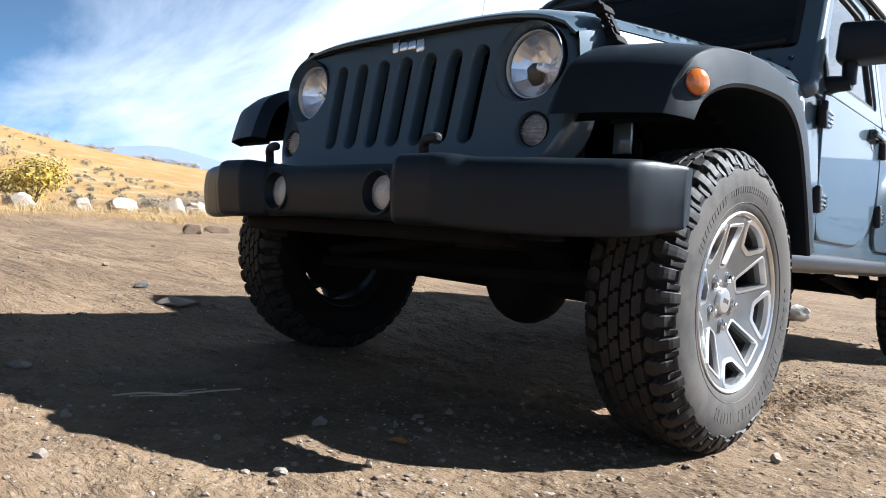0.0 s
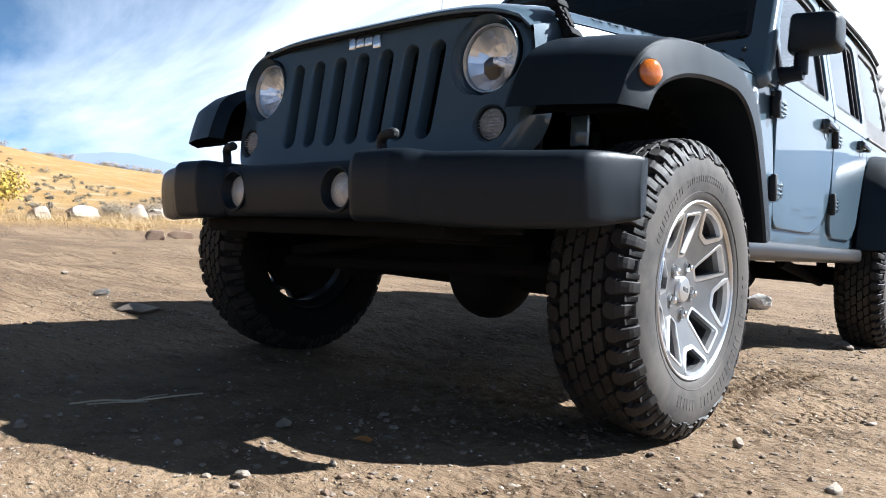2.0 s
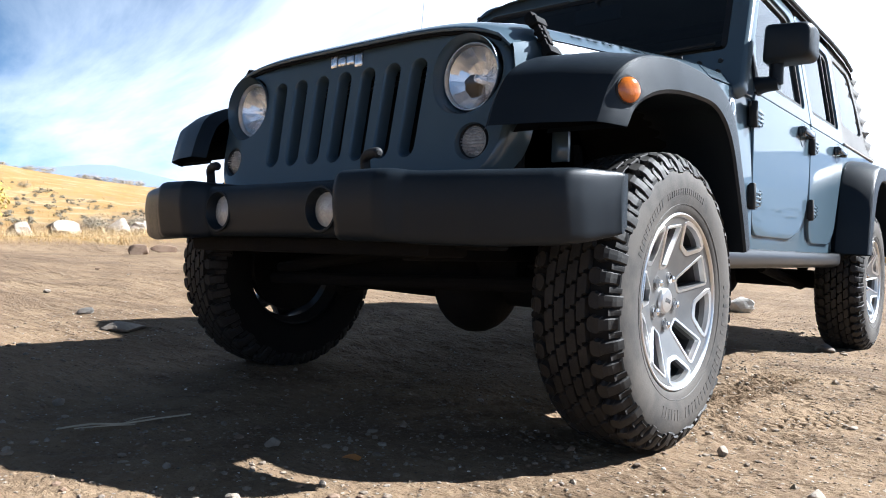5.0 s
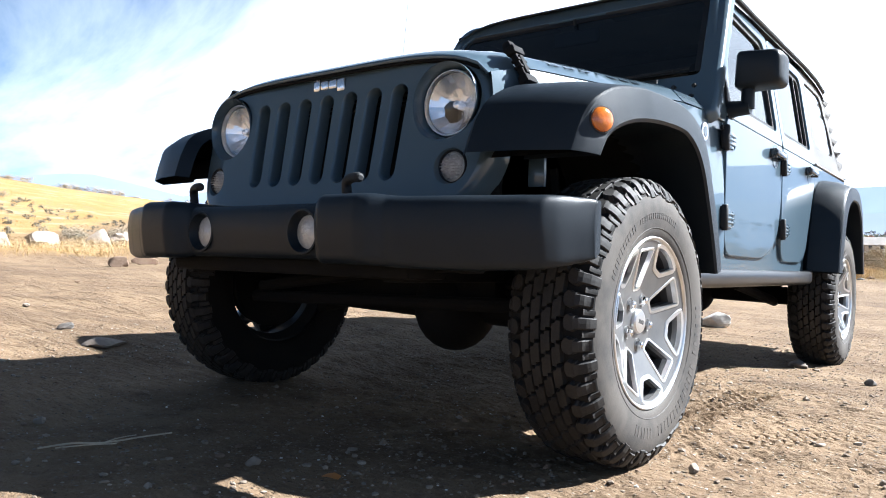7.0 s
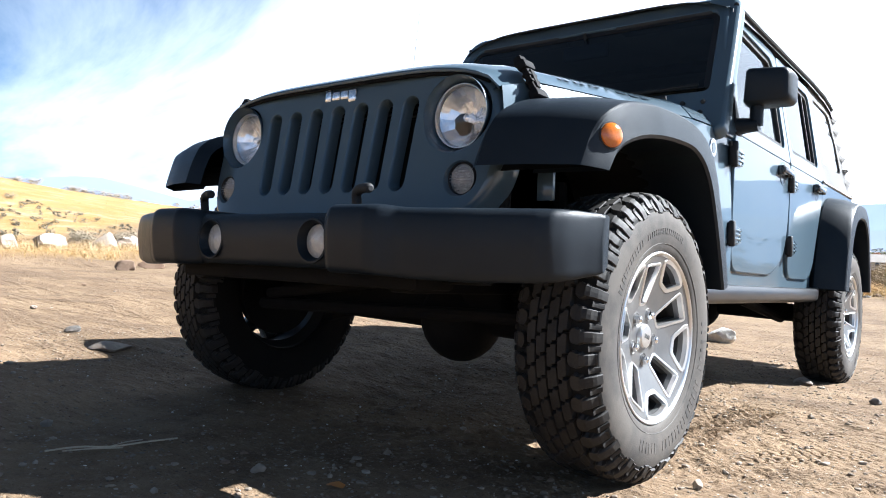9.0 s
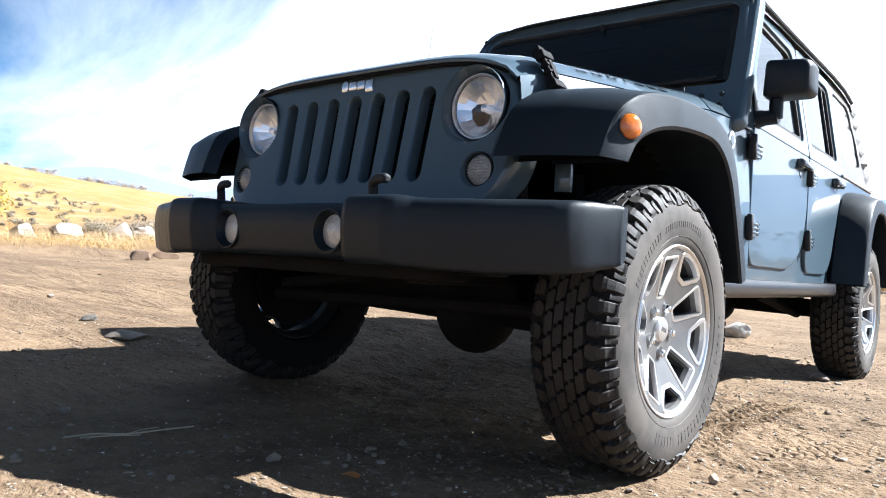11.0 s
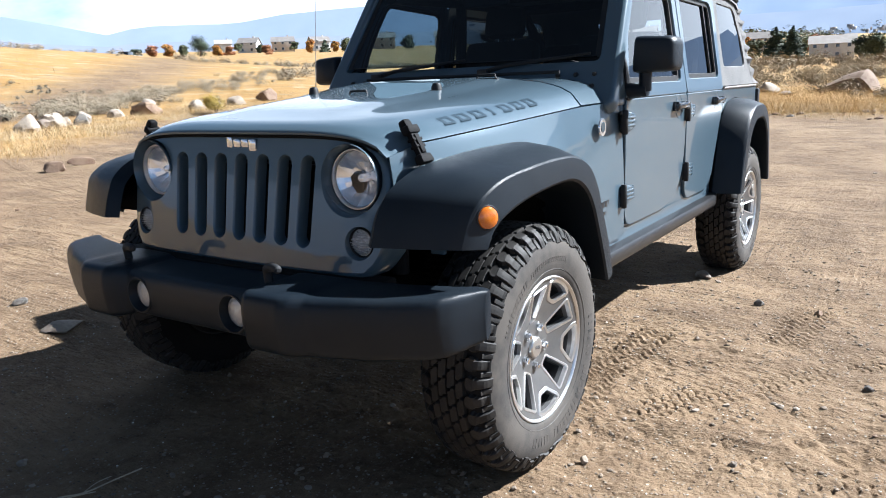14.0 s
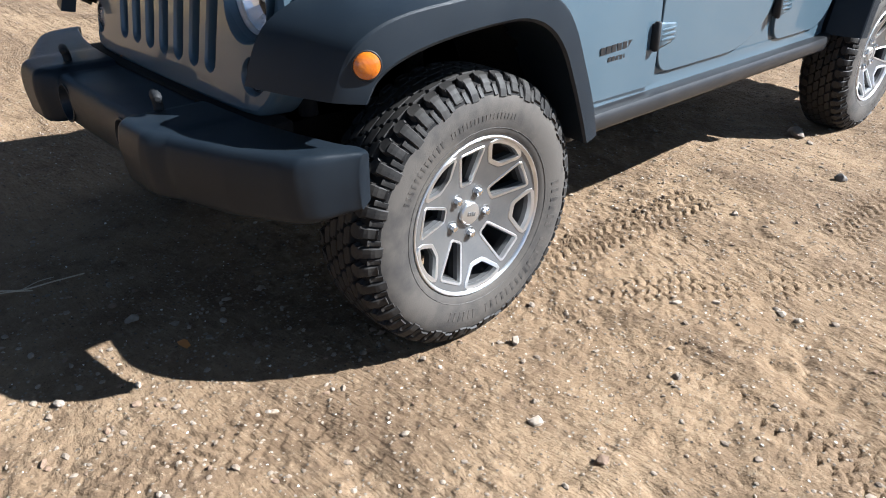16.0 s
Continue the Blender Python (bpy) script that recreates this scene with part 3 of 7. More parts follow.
t.links.new(nz(7.0, 6, 0.6), bp0.inputs["Height"])
bpr = t.nodes.new("ShaderNodeBump")
bpr.inputs["Strength"].default_value, bpr.inputs["Distance"].default_value = 0.75, 0.10
t.links.new(rolled.outputs["Fac"], bpr.inputs["Height"])
t.links.new(bp0.outputs[0], bpr.inputs["Normal"])
t.links.new(bpr.outputs[0], bp1.inputs["Normal"])
bp2 = t.nodes.new("ShaderNodeBump")
bp2.inputs["Strength"].default_value, bp2.inputs["Distance"].default_value = 0.6, 0.008
t.links.new(peb.outputs[0], bp2.inputs["Height"])
t.links.new(bp1.outputs[0], bp2.inputs["Normal"])
t.links.new(bp2.outputs[0], bsdf.inputs["Normal"])
me.materials.append(m)
ground = tagged(new("ground", me), "tan bare dirt lot with tyre prints, rising to dry grass", "ground", kind="structure")


def gz(x, y):
    return float(ground_z(x, y)[0])


# ---- mountains all round, far off ----
def mountains(name, radius, az_el, seed, colour, glow, pale, foot):
    azs = np.linspace(-180, 180, 241)[:-1]
    el = np.interp(azs, [p[0] for p in az_el], [p[1] for p in az_el])
    rough = (vnoise(azs, azs * 0, 13, seed) - 0.5) * 1.3 + (vnoise(azs, azs * 0, 4.5, seed + 1) - 0.5) * 0.6 + (vnoise(azs, azs * 0, 1.6, seed + 2) - 0.5) * 0.22
    el = el + rough * 0.42
    rows = []
    for k, f in enumerate((0.0, 0.25, 0.5, 0.75, 0.92, 1.0)):
        row = []
        for i, az in enumerate(azs):
            r = radius * (0.86 + 0.14 * f + 0.03 * math.sin(i * 1.7 + k * 2.1) * (1 - f))
            h = lerp_h(foot, math.tan(radians(float(el[i]))) * radius, f)
            row.append(Vector((r * math.sin(radians(float(az))), r * math.cos(radians(float(az))), h)))
        rows.append(row)
    bm = loft(rows, closed=True, caps=False)
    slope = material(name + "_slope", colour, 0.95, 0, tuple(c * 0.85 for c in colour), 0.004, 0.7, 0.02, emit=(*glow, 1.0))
    # haze is painted in as emission colour, paler towards the bright west
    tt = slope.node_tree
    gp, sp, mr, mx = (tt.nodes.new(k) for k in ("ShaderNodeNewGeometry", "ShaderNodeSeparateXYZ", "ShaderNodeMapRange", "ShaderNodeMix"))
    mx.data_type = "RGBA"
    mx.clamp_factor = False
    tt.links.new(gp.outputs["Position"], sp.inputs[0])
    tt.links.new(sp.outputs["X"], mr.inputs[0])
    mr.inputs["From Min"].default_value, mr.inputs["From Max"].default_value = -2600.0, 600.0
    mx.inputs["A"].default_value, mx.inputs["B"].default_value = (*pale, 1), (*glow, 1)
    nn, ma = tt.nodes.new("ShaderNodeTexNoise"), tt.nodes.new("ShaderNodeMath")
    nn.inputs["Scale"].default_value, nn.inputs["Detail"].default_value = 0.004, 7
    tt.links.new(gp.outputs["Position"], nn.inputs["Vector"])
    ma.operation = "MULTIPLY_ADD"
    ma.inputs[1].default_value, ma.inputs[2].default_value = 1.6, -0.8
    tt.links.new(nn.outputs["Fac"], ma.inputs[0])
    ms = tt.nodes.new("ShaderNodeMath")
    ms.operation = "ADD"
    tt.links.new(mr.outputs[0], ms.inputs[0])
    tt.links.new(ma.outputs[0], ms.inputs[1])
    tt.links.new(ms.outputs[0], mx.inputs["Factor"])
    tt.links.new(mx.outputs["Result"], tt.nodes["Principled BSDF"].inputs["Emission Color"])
    return link(name, bm, slope, None,
                "hazy blue mountain range on the horizon", 60, "mountain", kind="structure")


def lerp_h(a, b, t):
    return a + (b - a) * t


RANGE = ((-180, 6.5), (-150, 6.0), (-110, 6.0), (-80, 4.4), (-70, 4.5), (-66, 5.1), (-63.5, 5.6), (-60.5, 5.1), (-57, 4.5), (-55, 5.0), (-51, 5.1), (-48, 5.2), (-42, 5.7), (-36, 6.0), (-25, 6.0), (-9, 5.8), (5, 6.4), (14, 7.3), (30, 7.0), (60, 7.2), (90, 8.5), (120, 9.0), (150, 7.5), (180, 6.5))
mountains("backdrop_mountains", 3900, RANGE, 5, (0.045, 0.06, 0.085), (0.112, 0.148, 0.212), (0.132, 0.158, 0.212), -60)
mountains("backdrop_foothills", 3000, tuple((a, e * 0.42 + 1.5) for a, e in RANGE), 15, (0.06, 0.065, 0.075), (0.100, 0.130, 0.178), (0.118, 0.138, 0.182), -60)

# ---- the parked off-road car: origin on the ground under the front axle, front towards -y ----
car = empty("off_road_car", label="grey-blue four-door off-road car parked on bare dirt", category="car")


def lerp(a, b, t):
    return a + (b - a) * t


def interp(x, xs, ys):
    return float(np.interp(x, xs, ys))


# -- grille --
def grille_y(z):
    return -0.462 + (z - 0.76) * 0.165


def grille_place(u, v, d):
    side = max(0.0, abs(u) - 0.42)
    return Vector((u, grille_y(v) + d + 0.9 * side * side, v))


half = [(0.0, 1.112), (0.30, 1.108), (0.44, 1.097), (0.524, 1.066), (0.568, 1.01), (0.582, 0.93), (0.584, 0.84), (0.570, 0.78), (0.535, 0.728), (0.46, 0.712), (0.0, 0.705)]
half = [(p.x, p.y) for p in smooth_path([(u, v, 0) for u, v in half], 4)]
g_outline = half + [(-u, v) for u, v in reversed(half[1:-1])]
g_holes = []
for k in range(-3, 4):
    top, bot = 1.048, 0.768
    xt, xb = k * 0.0985, k * 0.0955
    w = 0.0315
    lp = [(xt + w * math.cos(a), top - w + w * math.sin(a)) for a in np.linspace(0, math.pi, 9)]
    lp += [(xb + w * math.cos(a), bot + w + w * math.sin(a)) for a in np.linspace(math.pi, 2 * math.pi, 9)]
    g_holes.append([(float(a), float(b)) for a, b in lp])
HEAD_X, HEAD_Z = 0.461, 0.978
TURN_X, TURN_Z = 0.503, 0.799
lamp_holes = [circle(s * HEAD_X, HEAD_Z, 0.1075, 44) for s in (1, -1)] + [circle(s * TURN_X, TURN_Z, 0.0495, 28) for s in (1, -1)]
bm = bmesh.new()
panel(g_outline, g_holes + lamp_holes, grille_place, edge=((0, 0), (-0.008, 0.003), (-0.016, 0.012), (-0.02, 0.03), (-0.022, 0.10)),
      rim=((0, 0), (0.0015, 0.0015), (0.0045, 0.008), (0.007, 0.024), (0.008, 0.042)), bm=bm)
grille = part("grille", bm, PAINT, car, "grey-blue grille panel with seven upright slots", sharp=40)
slats = []
for k in range(26):
    z = 0.725 + k * 0.0145
    slats.append(box(-0.37, 0.37, grille_y(z) + 0.115, grille_y(z) + 0.13, z, z + 0.004, 0))
screen = part("radiator_screen", box(-0.45, 0.45, -0.29, -0.26, 0.69, 1.10, 0.004), DARK, car, "black radiator behind the slots")
for bm in slats:
    part("slat", bm, TRIM, screen)

# badge on the grille: plain silver blocks
bm = bmesh.new()
for x, w, z0, z1 in ((-0.054, 0.026, 1.064, 1.105), (-0.019, 0.032, 1.066, 1.094), (0.017, 0.032, 1.066, 1.094), (0.053, 0.032, 1.055, 1.094)):
    zc = (z0 + z1) / 2
    box(x - w / 2, x + w / 2, grille_y(zc) - 0.006, grille_y(zc) + 0.002, z0, z1, 0.004, bm)
part("badge", bm, BADGE, grille, "silver badge blocks")


# -- headlights --
def headlight(s):
    c = Vector((s * HEAD_X, grille_y(HEAD_Z) + 0.032, HEAD_Z))
    bowl = revolve([(-0.030, 0.1070), (-0.036, 0.1062), (-0.030, 0.1040), (-0.012, 0.0965), (0.0, 0.0930), (0.012, 0.0915), (0.03, 0.090)], "y", 56, c)
    lamp = part("headlight", bowl, PAINT, car, "round headlight with a clear lens and chrome bowl")
    part("bezel", revolve([(0.03, 0.0912), (-0.004, 0.0905), (-0.008, 0.0888), (-0.008, 0.0866), (-0.004, 0.0850), (0.010, 0.0838)], "y", 56, c), BEZEL, lamp, "satin metal ring")
    # faceted reflector bowl
    b = bmesh.new()
    n, rows = 26, 4
    facet = random.Random(17)
    grid = []
    for i in range(rows + 1):
        f = i / rows
        r = lerp(0.014, 0.0832, f)
        grid.append([b.verts.new(c + Vector((r * math.cos(2 * math.pi * k / n), 0.052 - 0.046 * f ** 1.6 + (facet.uniform(-0.0026, 0.0026) if 0 < i < rows else 0.0), r * math.sin(2 * math.pi * k / n)))) for k in range(n)])
    for i in range(rows):
        for k in range(n):
            b.faces.new((grid[i][k], grid[i][(k + 1) % n], grid[i + 1][(k + 1) % n], grid[i + 1][k]))
    part("reflector", b, REFLECTOR, lamp, sharp=3)
    part("bulb_cap", revolve([(0.055, 0.013), (0.028, 0.0125), (0.020, 0.010), (0.017, 0.005), (0.016, 0.0)], "y", 24, c), REFLECTOR, lamp)
    dome = [(-0.003 - 0.018 * (1 - (r / 0.0838) ** 2), r) for r in np.linspace(0.0, 0.0838, 9)]
    part("lens", revolve([(float(a), float(max(r, 1e-4))) for a, r in dome], "y", 40, c), GLASS_LAMP, lamp).visible_shadow = False


def turn_signal(s):
    c = Vector((s * TURN_X, grille_y(TURN_Z) + 0.010 + 0.9 * 0.083 ** 2, TURN_Z))
    ring = part("turn_signal", revolve([(0.03, 0.0495), (0.004, 0.046), (-0.002, 0.0435), (0.0, 0.0405), (0.02, 0.040)], "y", 36, c), TRIM, car, "round clear turn signal below the headlight")
    part("lens", revolve([(float(0.006 - 0.012 * (1 - (r / 0.0405) ** 2)), float(max(r, 1e-4))) for r in np.linspace(0, 0.0405, 7)], "y", 32, c), LENS_CLOUD, ring)
    b = bmesh.new()
    for k in range(-4, 5):
        w = math.sqrt(max(0.0, 0.036 ** 2 - (k * 0.008) ** 2))
        tube([c + Vector((-w, -0.006 + 0.3 * abs(k * 0.008), k * 0.008)), c + Vector((0, -0.0095 + 0.1 * abs(k * 0.008), k * 0.008)), c + Vector((w, -0.006 + 0.3 * abs(k * 0.008), k * 0.008))], 0.0016, 5, b)
    part("rib", b, LENS_CLOUD, ring)


for s in (1, -1):
    headlight(s)
    turn_signal(s)


# -- bonnet, cowl and the sides of the nose --
def seam_x(y):
    return interp(y, (-0.42, -0.34, -0.2, 0.1, 0.62, 0.90), (0.585, 0.607, 0.632, 0.675, 0.732, 0.752))


def seam_z(y):
    return interp(y, (-0.42, -0.30, 0.62, 0.90), (1.045, 1.079, 1.144, 1.150))


def crown_z(y):
    return interp(y, (-0.44, -0.40, -0.36, -0.25, 0.0, 0.3, 0.62, 0.90), (1.112, 1.137, 1.148, 1.163, 1.188, 1.214, 1.254, 1.262))


def hood_ring(y, n=29, lift=0.0):
    row = []
    xs, zs, zc = seam_x(y), seam_z(y), crown_z(y)
    for k in range(n):
        f = -1 + 2 * k / (n - 1)
        f = math.copysign(abs(f) ** 0.8, f)
        x = f * xs
        z = zs + (zc - zs) * (1 - abs(f) ** 5.4) ** 0.63
        d = abs(x) - lerp(0.26, 0.40, min(1, max(0, (y + 0.4) / 1.0)))
        if y > -0.30:
            z += 0.012 * (1 / (1 + math.exp(d * 70))) * min(1, (y + 0.30) / 0.2)
        back = 0.028 * (abs(f) ** 3) if y < -0.3 else 0.0
        row.append(Vector((x, y + back + 0.03 * (1 - f * f) * (1 if y > 0.5 else 0) * (y - 0.5) / 0.12 if y > 0.5 else y + back, z + lift)))
    return row


rings = [hood_ring(float(y)) for y in (-0.43, -0.42, -0.405, -0.385, -0.36, -0.33, -0.28, -0.2, -0.1, 0.0, 0.1, 0.2, 0.3, 0.4, 0.5, 0.56, 0.612)]
front = []
for i, (dy, dz) in enumerate(((0.03, -0.011), (0.002, -0.009), (-0.001, -0.004))):
    front.append([Vector((p.x, p.y + dy, max(p.z + dz, p.z - 0.030))) for p in rings[0]])
back = [[Vector((p.x, p.y, p.z - 0.02)) for p in rings[-1]]]
low = loft(front + rings + back, closed=False)
hood = part("hood", low, PAINT, car, "grey-blue hood with a raised centre", sharp=50)
rings = []
for y in (0.620, 0.66, 0.72, 0.80, 0.87):
    r = hood_ring(y)
    rings.append([Vector((p.x, p.y, p.z + (0.002 if abs(p.x) > 0.45 else -0.012))) for p in r])
cowl = loft([[Vector((p.x, p.y, p.z - 0.02)) for p in rings[0]]] + rings, closed=False)
part("cowl", cowl, PAINT, car, "grey-blue cowl below the windshield", sharp=50)

# dark tube standing in for the shaded gap between hood and grille
lip = [p for p in hood_ring(-0.43) if abs(p.x) < 0.56]
part("hood_gap_line", tube([Vector((p.x, p.y + 0.010, p.z - 0.014)) for p in lip], 0.0055, 8), DARK, hood, "dark line drawn in for the gap under the hood's edge")

# model marks on the hood sides: plain dark bars of the letters' size


def on_hood(s, y, f):
    xs, zs, zc = seam_x(y), seam_z(y), crown_z(y)
    return Vector((s * f * xs, y, zs + (zc - zs) * (1 - f ** 5.4) ** 0.63 + 0.0006))


for s in (1, -1):
    for k in range(7):
        y0 = -0.14 + k * 0.076 + (0.013 if k == 3 else 0)
        w = 0.014 if k == 3 else 0.052
        b = bmesh.new()
        strokes = [(0, w, 0.900, 0.962)] if k == 3 else [(0, 0.016, 0.900, 0.962), (w - 0.016, w, 0.900, 0.962), (0.016, w - 0.016, 0.900, 0.914), (0.016, w - 0.016, 0.950, 0.962)]
        for ya, yb, fa, fb in strokes:
            loft([[on_hood(s, y0 + y, f) for y in (ya, (ya + yb) / 2, yb)] for f in (fa, (fa + fb) / 2, fb)], closed=False, bm=b)
        part("mark_bar", b, DECAL, hood, "dark grey block of a worn decal")

# bump stops, footman loop, washer nozzles
for x, y in ((0.303, 0.279), (-0.335, 0.30)):
    zz = hood_ring(y)[14].z - 0.005
    part("bump_stop", revolve([(zz - 0.01, 0.022), (zz + 0.018, 0.019), (zz + 0.028, 0.014), (zz + 0.031, 0.0)], "z", 18, (x, y, 0)), TRIM, hood, "black rubber stop")
for x, y in ((-0.02, 0.213), (0.33, 0.60)):
    zz = crown_z(y) + 0.008
    b = tube([(x - 0.045, y, zz - 0.006), (x - 0.04, y, zz + 0.014), (x + 0.04, y, zz + 0.014), (x + 0.045, y, zz - 0.006)], 0.005, 8)
    box(x - 0.055, x + 0.055, y - 0.012, y + 0.012, zz - 0.008, zz + 0.001, 0.002, b)
    part("footman_loop", b, TRIM, hood, "small metal loop")


def hood_latch(s):
    y = -0.310
    x, z = s * (seam_x(y) + 0.016), seam_z(y) - 0.012
    m = Matrix.Translation((x, y, z)) @ pose(0, 0, 0, 0, -s * 28, 0) @ Matrix.Diagonal((0.9, 0.9, 0.9, 1))
    hl = part("hood_latch", box(-0.008, 0.013, -0.019, 0.019, -0.030, 0.062, 0.005, m=m), LATCH, car, "black rubber hood latch")
    part("latch_base", box(-0.014, 0.022, -0.034, 0.034, -0.056, -0.024, 0.007, m=m, taper=0.85), LATCH, hl)
    part("latch_pull", box(0.006, 0.020, -0.011, 0.011, -0.022, 0.044, 0.004, m=m), LATCH, hl)
    for dz in (0.004, 0.028):
        part("latch_rib", box(-0.010, 0.017, -0.025, 0.025, dz - 0.005, dz + 0.005, 0.003, m=m), LATCH, hl)
    part("latch_hook", box(-0.014, 0.021, -0.031, 0.031, 0.048, 0.078, 0.008, m=m), LATCH, hl)
    part("latch_tip", box(-0.024, 0.012, -0.021, 0.021, 0.070, 0.104, 0.008, m=m, taper=0.8), LATCH, hl)


def nose_side(s):
    """Painted side between the hood seam and the flare, back to the door."""
    rows = []
    for y in (-0.40, -0.36, -0.30, -0.2, -0.1, 0.0, 0.1, 0.2, 0.3, 0.4, 0.47, 0.50, 0.6, 0.7, 0.8, 0.9, 0.985):
        zt = seam_z(y) - 0.004
        zb = interp(y, (-0.40, -0.3, -0.1, 0.1, 0.24, 0.34, 0.40, 0.45, 0.50), (0.90, 0.94, 1.0, 1.0, 0.97, 0.90, 0.80, 0.68, 0.575))
        xt = seam_x(y) + 0.001
        full = interp(y, (-0.42, -0.2, 0.3, 0.6, 0.985), (0.60, 0.655, 0.735, 0.766, 0.774))
        row = []
        for k in range(9):
            f = k / 8
            x = lerp(xt, full, min(1.0, f * 1.5) ** 0.85)
            row.append(Vector((s * x, y, lerp(zt, zb, f))))
        rows.append([Vector((s * (xt - 0.03), y, zt - 0.006))] + row)
    part("front_wing", loft(rows, closed=False), PAINT, car, "grey-blue side panel ahead of the door", sharp=45)


for s in (1, -1):
    hood_latch(s)
    nose_side(s)

# -- front bumper --
XS = [0.0, 0.12, 0.24, 0.280, 0.291, 0.304, 0.33, 0.452, 0.478, 0.512, 0.54, 0.68, 0.82, 0.850, 0.872, 0.905, 0.914]
FRONT = [-0.702, -0.702, -0.701, -0.700, -0.716, -0.738, -0.754, -0.752, -0.742, -0.716, -0.708, -0.655, -0.588, -0.568, -0.535, -0.452, -0.430]
BACK = [-0.50, -0.50, -0.50, -0.50, -0.50, -0.50, -0.50, -0.495, -0.49, -0.485, -0.48, -0.46, -0.43, -0.42, -0.405, -0.40, -0.405]
TOP = [0.690, 0.690, 0.690, 0.690, 0.695, 0.702, 0.706, 0.706, 0.705, 0.701, 0.700, 0.702, 0.705, 0.706, 0.706, 0.704, 0.699]
LOW = [0.540, 0.540, 0.540, 0.540, 0.536, 0.534, 0.533, 0.533, 0.532, 0.530, 0.528, 0.526, 0.532, 0.536, 0.542, 0.556, 0.564]


def bumper_ring(x, fy, by, zt, zl):
    lean = min(0.016, 0.2 * (by - fy))
    r = min(0.030, 0.32 * (by - fy))
    loop = rounded([(by, zl + 0.02), (by, zt), (fy + 0.010, zt), (fy, lerp(zl, zt, 0.60)), (fy + lean, zl)], [0.004, 0.006, r, 0.05, r * 0.9], 5)
    return [Vector((x, y, z)) for y, z in loop]


def eased(x, ys):
    """The plan's polyline with its corners rounded off."""
    w = [x + 0.0065 * (k - 4) / 4 for k in range(9)]
    return sum(interp(abs(v), XS, ys) for v in w) / 9


stations = sorted({round(v, 4) for v in np.arange(0.0, 0.905, 0.004)} | {0.905, 0.909, 0.912, 0.914})
rings = [bumper_ring(x, eased(x, FRONT), eased(x, BACK), eased(x, TOP), eased(x, LOW)) for x in [-v for v in reversed(stations[1:])] + stations]
bumper = part("front_bumper", loft(rings), PLASTIC, car, "black textured plastic front bumper", sharp=38)
FOG_X = 0.220
# round holes for the fog lights
hole = bmesh.new()
for s in (1, -1):
    revolve([(-0.77, 0.0), (-0.77, 0.0555), (-0.62, 0.0555), (-0.62, 0.0)], "y", 40, (s * FOG_X, 0, 0.615), hole)
bmesh.ops.recalc_face_normals(hole, faces=hole.faces)
cut_mesh = bpy.data.meshes.new("hole")
hole.to_mesh(cut_mesh)
hole.free()
cutter = new("hole", cut_mesh)
mod = bumper.modifiers.new("holes", "BOOLEAN")
mod.object, mod.operation, mod.solver = cutter, "DIFFERENCE", "EXACT"
bpy.context.view_layer.update()
cut = bpy.data.meshes.new_from_object(bumper.evaluated_get(bpy.context.evaluated_depsgraph_get()))
bumper.modifiers.clear()
bumper.data = cut
cut.name = "front_bumper"
bpy.data.objects.remove(cutter)
bm = bmesh.new()
bm.from_mesh(cut)
for e in bm.edges:
    e.smooth = len(e.link_faces) == 2 and e.calc_face_angle(0.0) < radians(40)
bm.to_mesh(cut)
bm.free()
for s in (1, -1):
    c = Vector((s * FOG_X, -0.690, 0.615))
    fog = part("fog_light", revolve([(0.050, 0.055), (0.0, 0.055), (-0.006, 0.0600), (-0.009, 0.0592), (-0.0095, 0.0545), (-0.004, 0.0510), (0.018, 0.0465), (0.024, 0.0435), (0.030, 0.041)], "y", 40, c), PLASTIC, bumper, "round fog light sunk in the bumper")
    part("lens", revolve([(float(0.016 - 0.010 * (1 - (r / 0.0445) ** 2)), float(max(r, 1e-4))) for r in np.linspace(0, 0.0445, 8)], "y", 32, c), FOG_GLASS, fog)
    # tow hook rising behind the bumper face
    x = s * 0.335
    path = smooth_path([(x - 0.030, -0.620, 0.66), (x - 0.030, -0.625, 0.722), (x - 0.027, -0.630, 0.742), (x - 0.012, -0.636, 0.752), (x + 0.020, -0.645, 0.755), (x + 0.044, -0.652, 0.752)], 4)
    part("tow_hook", tube(path, 0.013, 12, radii=[0.013] * (len(path) - 2) + [0.0115, 0.006]), HOOK, car, "black steel tow hook")
b = box(-0.50, 0.50, -0.60, -0.44, 0.50, 0.545, 0.012)
part("lower_air_dam", b, DARK, car, "dark air dam under the bumper")
b = box(-0.60, 0.60, -0.50, -0.40, 0.52, 0.70, 0.01)
part("crash_bar", b, DARK, car)


